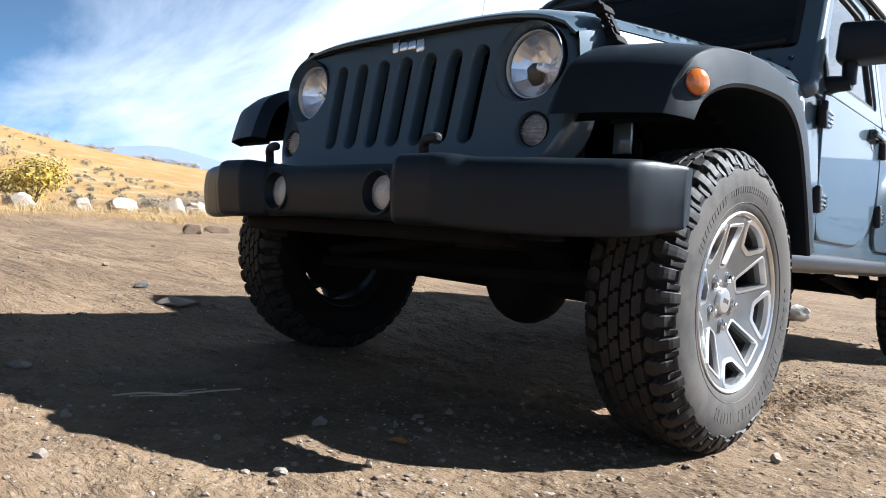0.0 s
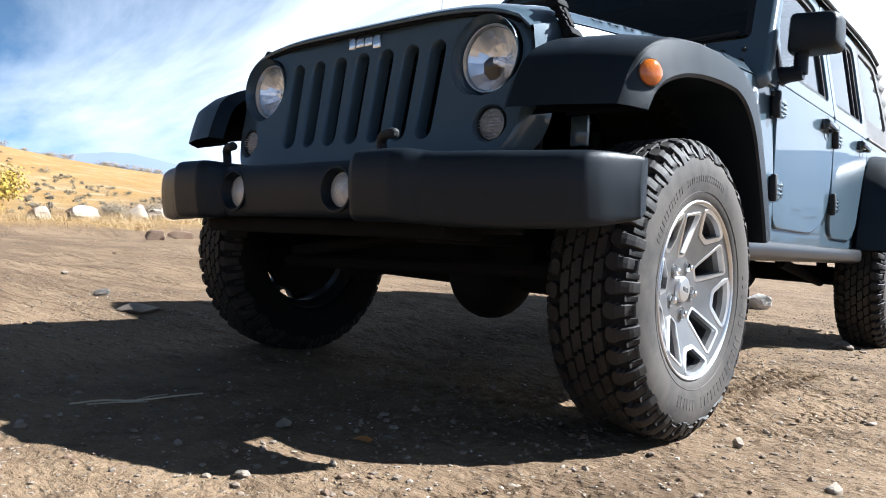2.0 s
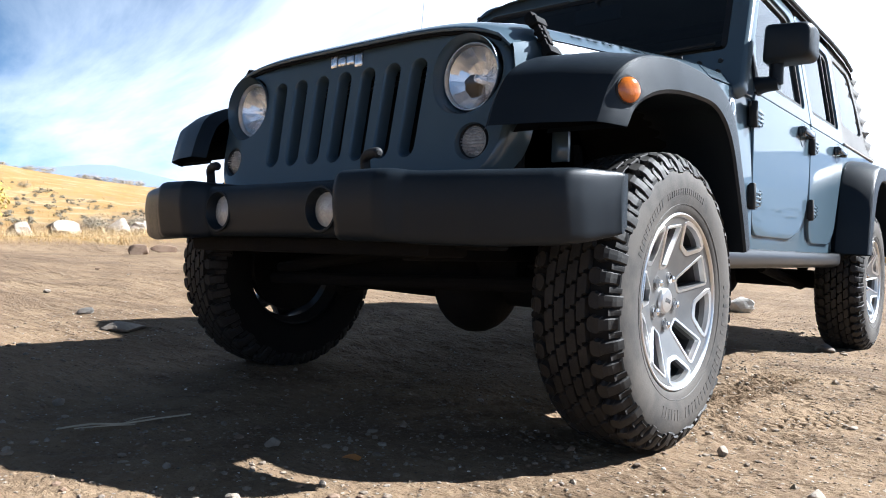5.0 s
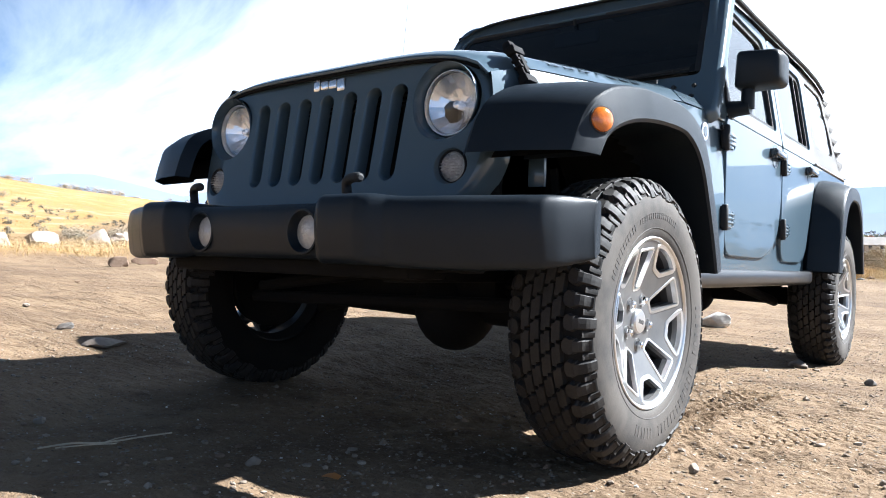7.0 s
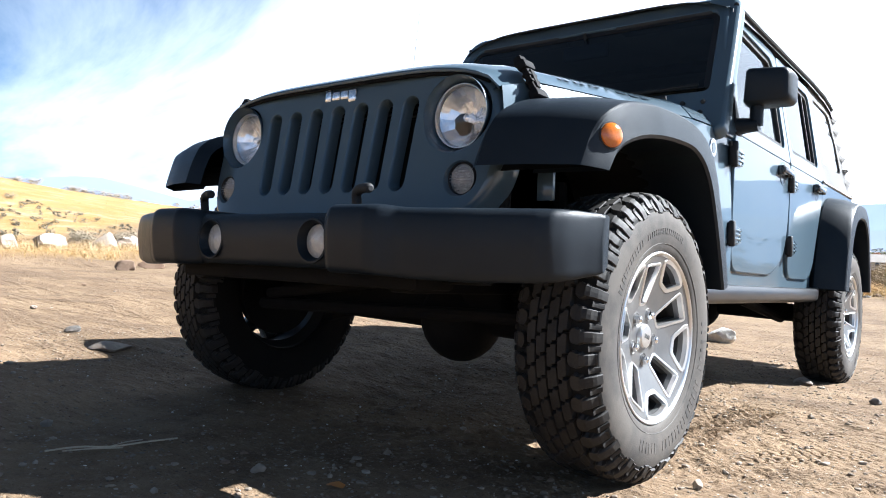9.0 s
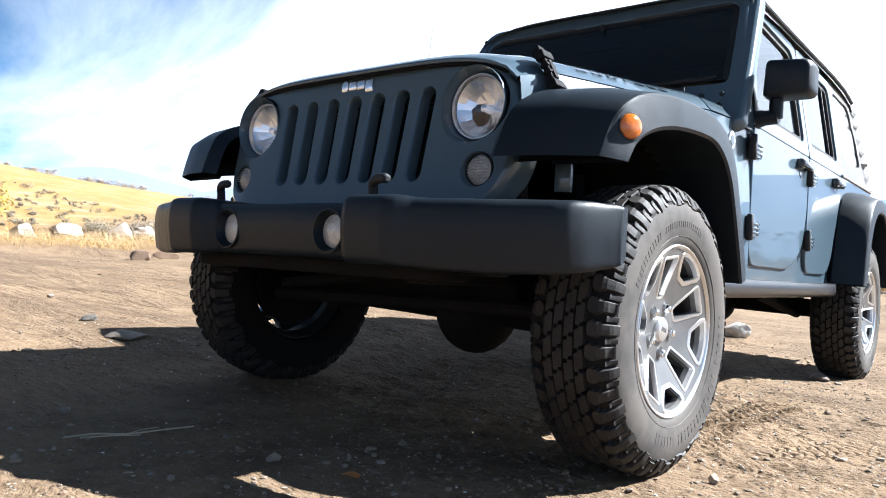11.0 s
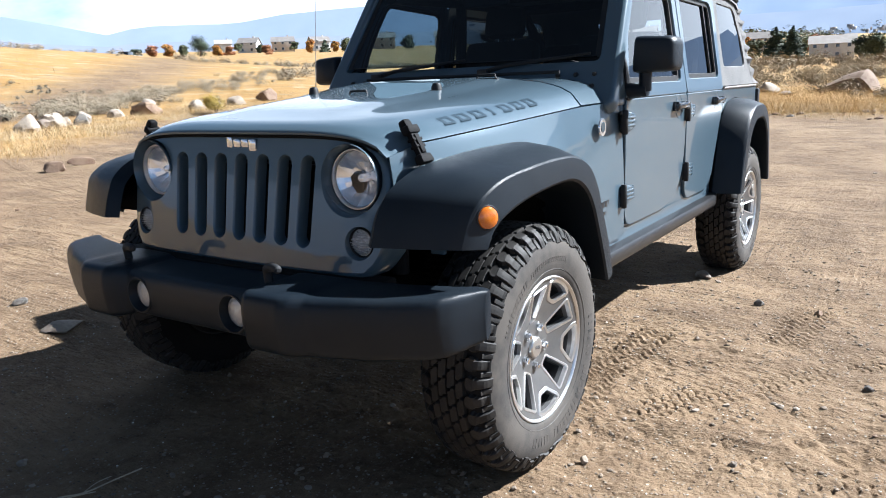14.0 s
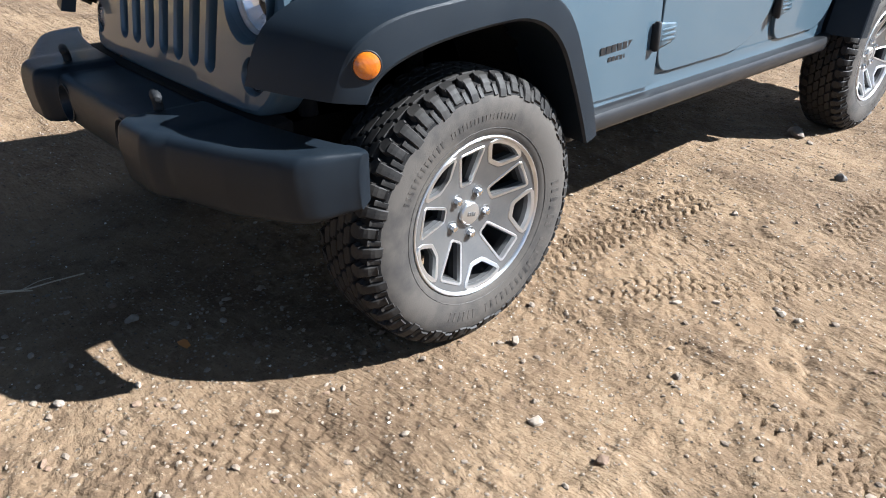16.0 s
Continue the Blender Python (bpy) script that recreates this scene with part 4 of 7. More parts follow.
# -- wheel flares --
def flare(s, name, inner, crease, lip, x_in, x_cr, x_lip, back_x, sharp=12):
    k = 6
    I = smooth_path([(0, *p) for p in inner], k)
    C = smooth_path([(0, *p) for p in crease], k)
    L = smooth_path([(0, *p) for p in lip], k)
    n = len(I)
    rows = []
    for i in range(n):
        xi = interp(i / (n - 1), np.linspace(0, 1, len(x_in)), x_in)
        x_out = interp(i / (n - 1), np.linspace(0, 1, len(x_cr)), x_cr)
        xl = interp(i / (n - 1), np.linspace(0, 1, len(x_lip)), x_lip)
        a, c, l = I[i], C[i], L[i]
        out = (c - l).normalized()
        mid = a.lerp(c, 0.5) + out * 0.010
        pts = [(xi - 0.03, a - out * 0.035), (xi, a - out * 0.004), (xi + 0.006, a), (lerp(xi, x_out, 0.5), mid), (x_out - 0.020, a.lerp(c, 0.93) + out * 0.003), (x_out - 0.006, c + out * 0.0005),
               (x_out - 0.0005, c - out * 0.005), (lerp(x_out, xl, 0.35) + 0.002, c.lerp(l, 0.35)), (lerp(x_out, xl, 0.9) + 0.003, c.lerp(l, 0.9)), (xl - 0.004, l), (xl - 0.022, l + out * 0.004), (back_x, l + out * 0.012)]
        rows.append([Vector((s * x, p.y, p.z)) for x, p in pts])
    b = loft(rows, closed=False)
    for r in (rows[-1],):
        try:
            b.faces.new([b.verts.new(p) for p in r])
        except ValueError:
            pass
    return part("wheel_flare", b, PLASTIC, car, name, sharp=sharp)


F_IN = [(-0.537, 0.815), (-0.505, 0.905), (-0.460, 0.965), (-0.36, 1.012), (-0.20, 1.038), (0.0, 1.050), (0.16, 1.045), (0.28, 1.005), (0.355, 0.93), (0.415, 0.81), (0.465, 0.67), (0.500, 0.550)]
F_CR = [(-0.462, 0.815), (-0.435, 0.895), (-0.402, 0.945), (-0.32, 0.985), (-0.18, 1.005), (0.0, 1.012), (0.13, 1.003), (0.235, 0.965), (0.305, 0.895), (0.365, 0.78), (0.420, 0.66), (0.455, 0.550)]
F_LP = [(-0.394, 0.808), (-0.368, 0.852), (-0.328, 0.882), (-0.25, 0.908), (-0.14, 0.925), (0.0, 0.934), (0.10, 0.930), (0.185, 0.897), (0.250, 0.835), (0.305, 0.735), (0.355, 0.625), (0.392, 0.535)]
F_XI = (0.612, 0.618, 0.63, 0.65, 0.685, 0.715, 0.735, 0.748, 0.756, 0.762, 0.765, 0.766)
R_IN = [(2.452, 0.555), (2.485, 0.68), (2.530, 0.82), (2.585, 0.945), (2.665, 1.040), (2.79, 1.085), (2.95, 1.095), (3.10, 1.085), (3.22, 1.035), (3.295, 0.93), (3.345, 0.76), (3.385, 0.560)]
R_CR = [(2.500, 0.552), (2.530, 0.67), (2.575, 0.80), (2.630, 0.915), (2.705, 1.000), (2.81, 1.045), (2.95, 1.055), (3.08, 1.045), (3.185, 0.995), (3.255, 0.90), (3.305, 0.74), (3.345, 0.552)]
R_LP = [(2.570, 0.545), (2.598, 0.65), (2.640, 0.76), (2.695, 0.86), (2.765, 0.925), (2.855, 0.962), (2.95, 0.970), (3.05, 0.962), (3.125, 0.92), (3.185, 0.84), (3.235, 0.70), (3.275, 0.545)]
for s in (1, -1):
    f = flare(s, "black plastic front wheel flare", F_IN, F_CR, F_LP, F_XI, (0.868, 0.880, 0.898, 0.915) + (0.93,) * 8, (0.907, 0.912, 0.920, 0.928) + (0.932,) * 8, 0.70)
    # side marker lamp on the forward face of the flare
    d = Vector((s * 1.0, -0.58, 0.05)).normalized()
    m = Matrix.Translation((s * 0.903, -0.392, 0.893)) @ d.to_track_quat("Z", "Y").to_matrix().to_4x4()
    mk = revolve([(-0.012, 0.0345), (0.001, 0.0345), (0.003, 0.033), (0.003, 0.0305)], "z", 36)
    mk.transform(m)
    lamp = part("side_marker", mk, TRIM, f, "amber side marker lamp")
    mk = revolve([(0.001, 0.031), (0.006, 0.029), (0.010, 0.023), (0.013, 0.014), (0.0135, 0.0)], "z", 36)
    mk.transform(m)
    part("amber_lens", mk, AMBER, f, "amber lens")
    flare(s, "black plastic rear wheel flare", R_IN, R_CR, R_LP, (0.772,) * 12, (0.930,) * 12, (0.932,) * 12, 0.70, 22)
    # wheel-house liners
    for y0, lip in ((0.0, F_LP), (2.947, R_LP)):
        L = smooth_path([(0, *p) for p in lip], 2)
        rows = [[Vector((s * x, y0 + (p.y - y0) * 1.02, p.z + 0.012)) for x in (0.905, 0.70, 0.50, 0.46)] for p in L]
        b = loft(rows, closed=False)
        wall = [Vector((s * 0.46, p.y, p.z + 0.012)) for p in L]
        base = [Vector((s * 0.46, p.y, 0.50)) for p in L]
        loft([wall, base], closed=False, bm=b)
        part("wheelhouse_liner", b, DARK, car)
    b = box(s * 0.650, s * 0.70, -0.30, -0.285, 0.752, 0.83, 0.004)
    part("washer_bottle", b, PAINT, car, "dull grey bracket in the wheel house")
    b = tube([(s * 0.56, -0.33, 0.69), (s * 0.56, -0.33, 0.81)], 0.026, 12)
    part("body_mount", b, DARK, car)

# -- body tub, doors --
SIDE_X = 0.770


def side_x(z):
    return SIDE_X - max(0.0, z - 1.165) * 0.165 - max(0.0, 0.75 - z) * 0.03


def side_place(s, off):
    def f(u, v, d):
        return Vector((s * (side_x(v) + off - d), u, v))
    return f


EDGE = ((0, 0), (-0.003, 0.0012), (-0.0045, 0.004), (-0.0045, 0.020))
HOLE = ((0, 0), (0.003, 0.0012), (0.0045, 0.005), (0.0045, 0.025))
door_f = rounded([(1.000, 1.150), (1.000, 0.610), (1.600, 0.608), (1.800, 0.690), (1.868, 0.86), (1.880, 1.150)], [0.02, 0.10, 0.12, 0.16, 0.16, 0.02], 7)
door_r = rounded([(1.898, 1.150), (1.898, 0.600), (2.340, 0.600), (2.44, 0.66), (2.56, 0.93), (2.630, 1.04), (2.630, 1.150)], [0.02, 0.10, 0.08, 0.14, 0.18, 0.06, 0.02], 7)
frame_f = rounded([(1.005, 1.160), (1.880, 1.160), (1.868, 1.700), (1.235, 1.728), (1.095, 1.49)], [0.01, 0.02, 0.05, 0.08, 0.2], 5)
win_f = rounded([(1.055, 1.215), (1.820, 1.215), (1.812, 1.662), (1.262, 1.686), (1.135, 1.475)], [0.03, 0.05, 0.08, 0.06, 0.2], 5)
frame_r = rounded([(1.898, 1.160), (2.630, 1.160), (2.640, 1.695), (1.885, 1.702)], [0.02, 0.02, 0.06, 0.05], 5)
win_r = rounded([(1.950, 1.225), (2.570, 1.225), (2.572, 1.650), (1.942, 1.658)], [0.03, 0.05, 0.07, 0.07], 5)


def hinge(s, y, z, parent, w=0.128):
    x = SIDE_X
    rows = []
    for f in (0.0, 0.06, 0.5, 0.93, 1.0):
        hh = lerp(0.045, 0.031, f) * (0.93 if f in (0.0, 1.0) else 1.0)
        pr = lerp(0.020, 0.012, f) * (0.75 if f in (0.0, 1.0) else 1.0)
        rows.append([Vector((s * (x + dx), y - 0.006 + f * w, z + dz)) for dx, dz in ((-0.004, -hh), (pr * 0.7, -hh), (pr, -hh + 0.005), (pr, hh - 0.005), (pr * 0.7, hh), (-0.004, hh))])
    h = part("hinge", loft(rows), PAINT, parent, "body-coloured outer hinge leaf", sharp=40)
    b = revolve([(z - 0.050, 0.0), (z - 0.050, 0.010), (z - 0.045, 0.013), (z + 0.045, 0.013), (z + 0.050, 0.010), (z + 0.050, 0.0)], "z", 18, (s * (x + 0.016), y - 0.016, 0))
    box(s * (x - 0.002), s * (x + 0.018), y - 0.030, y - 0.014, z - 0.044, z + 0.044, 0.005, b)
    part("hinge_barrel", b, TRIM, h, "black hinge barrel")
    for dz in (-0.017, 0.0, 0.017):
        part("hinge_rib", box(s * (x + 0.008), s * (x + 0.0205), y + 0.012, y + w * 0.80, z + dz - 0.0045, z + dz + 0.0045, 0.003), PAINT, h)


def door_handle(s, y, z, parent):
    x = SIDE_X
    cup = revolve([(x - 0.002, 0.056), (x + 0.004, 0.055), (x + 0.0035, 0.051), (x - 0.012, 0.036), (x - 0.018, 0.0)], "x", 28, (0, y + 0.012, z - 0.006))
    if s < 0:
        cup.transform(Matrix.Scale(-1, 4, (1, 0, 0)))
    h = part("handle", cup, PAINT, parent, "round recess behind the handle")
    b = box(s * (x + 0.018), s * (x + 0.040), y - 0.088, y + 0.078, z - 0.015, z + 0.015, 0.007)
    box(s * (x - 0.002), s * (x + 0.032), y - 0.085, y - 0.050, z - 0.024, z + 0.022, 0.006, b)
    box(s * (x - 0.002), s * (x + 0.036), y + 0.052, y + 0.092, z - 0.020, z + 0.020, 0.006, b)
    part("grab_bar", b, GLOSS_BLACK, h, "glossy black grab handle")
    b = revolve([(x + 0.034, 0.0135), (x + 0.039, 0.0125), (x + 0.040, 0.009)], "x", 18, (0, y + 0.072, z))
    if s < 0:
        b.transform(Matrix.Scale(-1, 4, (1, 0, 0)))
    part("push_button", b, STEEL, h)
    b = revolve([(x - 0.001, 0.012), (x + 0.002, 0.011), (x + 0.002, 0.0)], "x", 16, (0, y + 0.06, z - 0.065))
    if s < 0:
        b.transform(Matrix.Scale(-1, 4, (1, 0, 0)))
    part("lock", b, STEEL, h)


def door(s, outline, frame_o, win, hinge_y, handle_y, tint, label):
    d = part("door", panel(outline, [], side_place(s, 0.003), edge=EDGE), PAINT, car, label, sharp=40)
    part("window_frame", panel(frame_o, [win], side_place(s, 0.002), edge=EDGE, rim=HOLE), PAINT, d, "grey-blue window frame", sharp=40)
    seal = inset(win, 0.002)
    part("seal", panel(seal, [inset(win, 0.026)], side_place(s, -0.010), edge=((0, 0), (0, 0.01)), rim=((0, 0), (0.002, 0.004), (0.002, 0.02))), TRIM, d, "black rubber window seal", sharp=40)
    g = part("window_glass", panel(inset(win, 0.018), [], side_place(s, -0.020), edge=((0, 0), (0, 0.004))), tint, d, "side window")
    g.visible_shadow = False
    for z in (1.062, 0.752):
        hinge(s, hinge_y, z, d)
    door_handle(s, handle_y, 1.143 - 0.045, d)
    return d


for s in (1, -1):
    df = door(s, door_f, frame_f, win_f, 0.965, 1.735, GLASS_CLEAR, "grey-blue front door with black handle")
    dr = door(s, door_r, frame_r, win_r, 1.885, 2.475, GLASS_DARK, "grey-blue rear door with tinted window")
    b = box(s * (side_x(1.4) - 0.028), s * (side_x(1.4) - 0.010), 2.44, 2.452, 1.22, 1.66, 0.002)
    for v in b.verts:
        v.co.x -= s * (v.co.z - 1.4) * 0.165
    part("window_bar", b, TRIM, dr, "black divider bar in the rear window")
    # tub side: sill below the doors, rear quarter
    lo = rounded([(0.985, 1.150), (0.985, 0.568), (2.46, 0.560), (2.50, 0.70), (2.60, 0.95), (2.72, 1.05), (2.95, 1.085), (3.16, 1.07), (3.27, 0.95), (3.36, 0.60), (3.56, 0.60), (3.57, 1.160), (2.64, 1.165), (1.5, 1.157)], 0.01, 2)
    part("body_side", panel(lo, [], side_place(s, -0.012), edge=((0, 0), (-0.004, 0.002), (-0.006, 0.012), (-0.006, 0.06))), PAINT, car, "grey-blue body side behind the doors", sharp=40)
    q = rounded([(2.640, 1.158), (2.645, 1.02), (2.74, 1.075), (2.95, 1.105), (3.18, 1.085), (3.32, 0.95), (3.40, 0.58), (3.555, 0.60), (3.555, 1.158)], 0.015, 3)
    part("rear_quarter", panel(q, [], side_place(s, 0.002), edge=EDGE), PAINT, car, "grey-blue rear quarter panel", sharp=40)
    # bright rail along the top of the tub
    b = tube([(s * 0.774, 2.64, 1.163), (s * 0.774, 3.54, 1.163)], 0.007, 8)
    part("belt_rail", b, STEEL, car, "thin metal rail along the soft top's foot")
    # sill and rock rail
    sill = [Vector((s * x, 0, z)) for x, z in ((0.60, 0.575), (0.752, 0.575), (0.757, 0.600), (0.757, 0.540), (0.60, 0.540))]
    b = loft([[Vector((p.x, y, p.z)) for p in sill] for y in (0.50, 2.46)])
    part("sill", b, PAINT, car, "grey-blue sill below the doors")
    prof = [(0.700, 0.486), (0.700, 0.545), (0.790, 0.553), (0.806, 0.548), (0.814, 0.534), (0.814, 0.500), (0.806, 0.488), (0.780, 0.480)]
    b = loft([[Vector((s * lerp(x, 0.70, 0.75), 0.415, lerp(z, 0.525, 0.55))) for x, z in prof]] + [[Vector((s * x, y, z)) for x, z in prof] for y in (0.475, 0.50, 2.36, 2.40)] + [[Vector((s * lerp(x, 0.79, 0.3), 2.452, lerp(z, 0.545, 0.25) + 0.012)) for x, z in prof]])
    part("rock_rail", b, RAIL, car, "black steel rock rail under the doors", sharp=40)
    # decal bars and round badge on the front wing
    b = bmesh.new()
    for k in range(8):
        box(s * 0.7685, s * 0.7700, 0.655 + k * 0.030, 0.655 + k * 0.030 + 0.024, 0.728 + 0.001 * k, 0.752 + 0.001 * k, 0, b)
    for k in range(9):
        box(s * 0.7685, s * 0.7700, 0.70 + k * 0.021, 0.70 + k * 0.021 + 0.016, 0.700, 0.715, 0, b)
    part("wing_mark", b, BLACK_DECAL, car, "black bars of a lettered decal")
    bd = revolve([(0.766, 0.036), (0.7715, 0.034), (0.772, 0.030), (0.771, 0.0)], "x", 30, (0, 0.742, 1.055))
    ring_in = revolve([(0.7735, 0.0), (0.7735, 0.020), (0.771, 0.021)], "x", 24, (0, 0.742, 1.055))
    if s < 0:
        for q2 in (bd, ring_in):
            q2.transform(Matrix.Scale(-1, 4, (1, 0, 0)))
    bdo = part("round_badge", bd, BADGE, car, "round silver badge")
    part("badge_centre", ring_in, DECAL, bdo)
    # tail light and reflector
    b = box(s * 0.700, s * 0.790, 3.565, 3.62, 0.93, 1.14, 0.012)
    tl = part("tail_light", b, TRIM, car, "black tail light housing")
    part("lens", box(s * 0.715, s * 0.775, 3.61, 3.63, 0.95, 1.12, 0.008), RED, tl, "red lens")
    part("reflector", box(s * 0.845, s * 0.875, 3.352, 3.372, 0.74, 0.775, 0.004), STEEL, car, "small bright reflector behind the flare")

# -- windshield --
def ws_y(z):
    return 0.896 + (z - 1.321) * 0.655


def ws_place(u, v, d):
    return Vector((u, ws_y(v) + d * 0.84 + 0.02 * (u / 0.7) ** 2, v - d * 0.5))


ws_o = rounded([(-0.768, 1.150), (0.768, 1.150), (0.742, 1.40), (0.694, 1.792), (-0.694, 1.792), (-0.742, 1.40)], [0.02, 0.02, 0.4, 0.07, 0.07, 0.4], 6)
ws_h = rounded([(-0.692, 1.312), (0.692, 1.312), (0.640, 1.735), (-0.640, 1.735)], [0.035, 0.035, 0.06, 0.06], 6)
wsf = part("windshield_frame", panel(ws_o, [ws_h], ws_place, edge=((0, 0), (-0.010, 0.003), (-0.018, 0.014), (-0.020, 0.055)), rim=((0, 0), (0.004, 0.003), (0.006, 0.012), (0.006, 0.04))), PAINT, car, "grey-blue windshield frame", sharp=40)
part("glass_border", panel(inset(ws_h, 0.001), [inset(ws_h, 0.030)], lambda u, v, d: ws_place(u, v, d + 0.010), edge=((0, 0), (0, 0.004)), rim=((0, 0), (0, 0.004))), TRIM, wsf, "black painted border of the windshield")
g = part("windshield_glass", panel(inset(ws_h, 0.026), [], lambda u, v, d: ws_place(u, v, d + 0.013), edge=((0, 0), (0, 0.004))), GLASS_WS, wsf, "windshield glass")
g.visible_shadow = False
for x in (-0.60, -0.52, 0.52, 0.60, 0.68):
    for v in (1.215, 1.262):
        part("frame_bolt", revolve([(0.004, 0.010), (-0.008, 0.009), (-0.010, 0.007), (-0.010, 0.0)], "y", 10, ws_place(x, v, 0)), TRIM, wsf, "black bolt")
for x0, x1 in ((-0.42, -0.02), (0.18, 0.58)):
    a, e = ws_place(x0, 1.275, -0.03), ws_place(x1, 1.335, -0.012)
    b = tube([a, a + Vector((0.1, 0.0, 0.02)), e], 0.009, 8, radii=[0.012, 0.009, 0.006])
    tube([ws_place(x1 - 0.30, 1.318, -0.004), ws_place(x1 + 0.06, 1.345, -0.004)], 0.0065, 6, b)
    box(a.x - 0.025, a.x + 0.025, a.y - 0.03, a.y + 0.02, a.z - 0.03, a.z + 0.012, 0.008, b)
    part("wiper", b, TRIM, car, "black windshield wiper")
b = tube([(-0.45, 0.80, 1.275), (0.56, 0.80, 1.275)], 0.008, 6)
part("cowl_seal", b, TRIM, car, "black seal at the foot of the windshield")
# side bolts and pillar sides of the frame
for s in (1, -1):
    for z, y in ((1.20, 0.885), (1.10, 0.93), (1.27, 0.925), (1.44, 1.02)):
        x = s * (side_x(z) + 0.004)
        part("frame_bolt", box(x - 0.006, x + 0.006, y - 0.009, y + 0.009, z - 0.009, z + 0.009, 0.003), TRIM, wsf, "black bolt")
    pl = rounded([(0.86, 1.135), (1.02, 1.135), (1.02, 1.20), (1.09, 1.45), (1.23, 1.73), (1.19, 1.745), (1.05, 1.52), (0.93, 1.30)], 0.02, 3)
    part("pillar_side", panel(pl, [], side_place(s, -0.004), edge=EDGE), PAINT, wsf, sharp=40)


def mirror(s):
    # housing
    x0, x1, z0, z1 = 0.795, 0.972, 1.258, 1.408
    loop = rounded([(x0, z0), (x1, z0 + 0.004), (x1, z1 - 0.008), (x0 + 0.008, z1)], [0.022, 0.03, 0.035, 0.022], 5)
    cx, cz = (x0 + x1) / 2, (z0 + z1) / 2
    rings = []
    for y, k in ((0.975, 0.80), (0.982, 0.90), (1.0, 0.975), (1.03, 1.0), (1.075, 1.0), (1.092, 0.985)):
        rings.append([Vector((s * (cx + (u - cx) * k), y + 0.10 * (u - cx), cz + (v - cz) * k)) for u, v in loop])
    b = loft(rings)
    mr = part("mirror", b, PLASTIC, car, "black door mirror", sharp=50)
    face = [Vector((s * (cx + (u - cx) * 0.9), 1.0935 + 0.10 * (u - cx), cz + (v - cz) * 0.9)) for u, v in loop]
    b = bmesh.new()
    b.faces.new([b.verts.new(p) for p in face])
    part("mirror_glass", b, MIRROR, mr)
    b = tube([(s * 0.838, 1.035, 1.265), (s * 0.838, 1.035, 1.185)], 0.026, 14)
    tube([(s * 0.848, 1.035, 1.190), (s * 0.80, 1.035, 1.188), (s * 0.768, 1.035, 1.186)], 0.026, 14, b, radii=[0.028, 0.030, 0.036])
    part("mirror_arm", b, PLASTIC, mr, "black mirror arm")
    tri = rounded([(1.010, 1.150), (1.075, 1.155), (1.045, 1.32), (1.028, 1.32)], 0.012, 3)
    part("mirror_plate", panel(tri, [], side_place(s, 0.006), edge=EDGE), TRIM, mr, "black plate under the mirror")


for s in (1, -1):
    mirror(s)

# -- soft top --
rings = []
for y, zt, xw in ((1.165, 1.795, 0.690), (1.22, 1.808, 0.690), (1.6, 1.822, 0.689), (1.88, 1.824, 0.688), (2.3, 1.826, 0.688), (2.65, 1.824, 0.688), (3.0, 1.808, 0.688), (3.2, 1.782, 0.688), (3.28, 1.745, 0.690)):
    row = []
    for k in range(15):
        f = -1 + 2 * k / 14
        sag = 0.006 * math.sin(y * 9) * (1 - f * f)
        z = zt - 0.075 * abs(f) ** 6 + sag
        row.append(Vector((f * xw, y, z)))
    rings.append([Vector((-xw - 0.006, y, zt - 0.105))] + row + [Vector((xw + 0.006, y, zt - 0.105))])
top = part("soft_top", loft(rings, closed=False), FABRIC, car, "dusty fabric soft top", sharp=60)
for s in (1, -1):
    b = tube([(s * 0.697, 1.19, 1.742), (s * 0.697, 1.6, 1.738), (s * 0.694, 2.2, 1.742), (s * 0.694, 2.66, 1.744), (s * 0.693, 3.0, 1.735), (s * 0.692, 3.24, 1.705)], 0.011, 8)
    part("door_rail", b, TRIM, top, "black rail above the doors")
    # quarter panel of the soft top with its clear window
    q = rounded([(2.645, 1.175), (3.545, 1.175), (3.44, 1.46), (3.27, 1.742), (2.655, 1.735)], [0.01, 0.03, 0.1, 0.05, 0.02], 5)
    wq = rounded([(2.735, 1.285), (3.335, 1.290), (3.275, 1.48), (3.165, 1.655), (2.725, 1.665)], [0.04, 0.05, 0.1, 0.06, 0.04], 5)

    def wavy(u, v, d):
        w = 0.006 * math.sin(u * 31 + v * 12) * (1 if u > 3.2 else 0.25)
        return Vector((s * (side_x(v) - 0.004 + w - d), u, v))
    part("quarter_fabric", panel(q, [wq], wavy, edge=((0, 0), (-0.004, 0.003), (-0.004, 0.02)), rim=((0, 0), (0.004, 0.003), (0.004, 0.008))), FABRIC, top, "fabric round the rear side window", sharp=60)
    gq = part("quarter_window", panel(inset(wq, -0.004), [], lambda u, v, d: wavy(u, v, d + 0.006), edge=((0, 0), (0, 0.002))), GLASS_DARK, top, "flexible rear side window")
    gq.visible_shadow = False
    # gathered rear corner
    rows = []
    for k in range(25):
        f = k / 24
        y, z = lerp(3.27, 3.55, f ** 1.15), lerp(1.745, 1.175, f)
        w = 0.016 * math.sin(f * 46) + 0.006 * math.sin(f * 91)
        rows.append([Vector((s * (side_x(z) - 0.008), y - 0.05, z)), Vector((s * (side_x(z) + 0.004 + w), y + 0.005, z)), Vector((s * (side_x(z) - 0.02), y + 0.03 + w, z)), Vector((s * (side_x(z) - 0.10), y + 0.045, z))])
    part("rear_corner", loft(rows, closed=False), FABRIC, top, "gathered fabric at the rear corner", sharp=60)
b = bmesh.new()
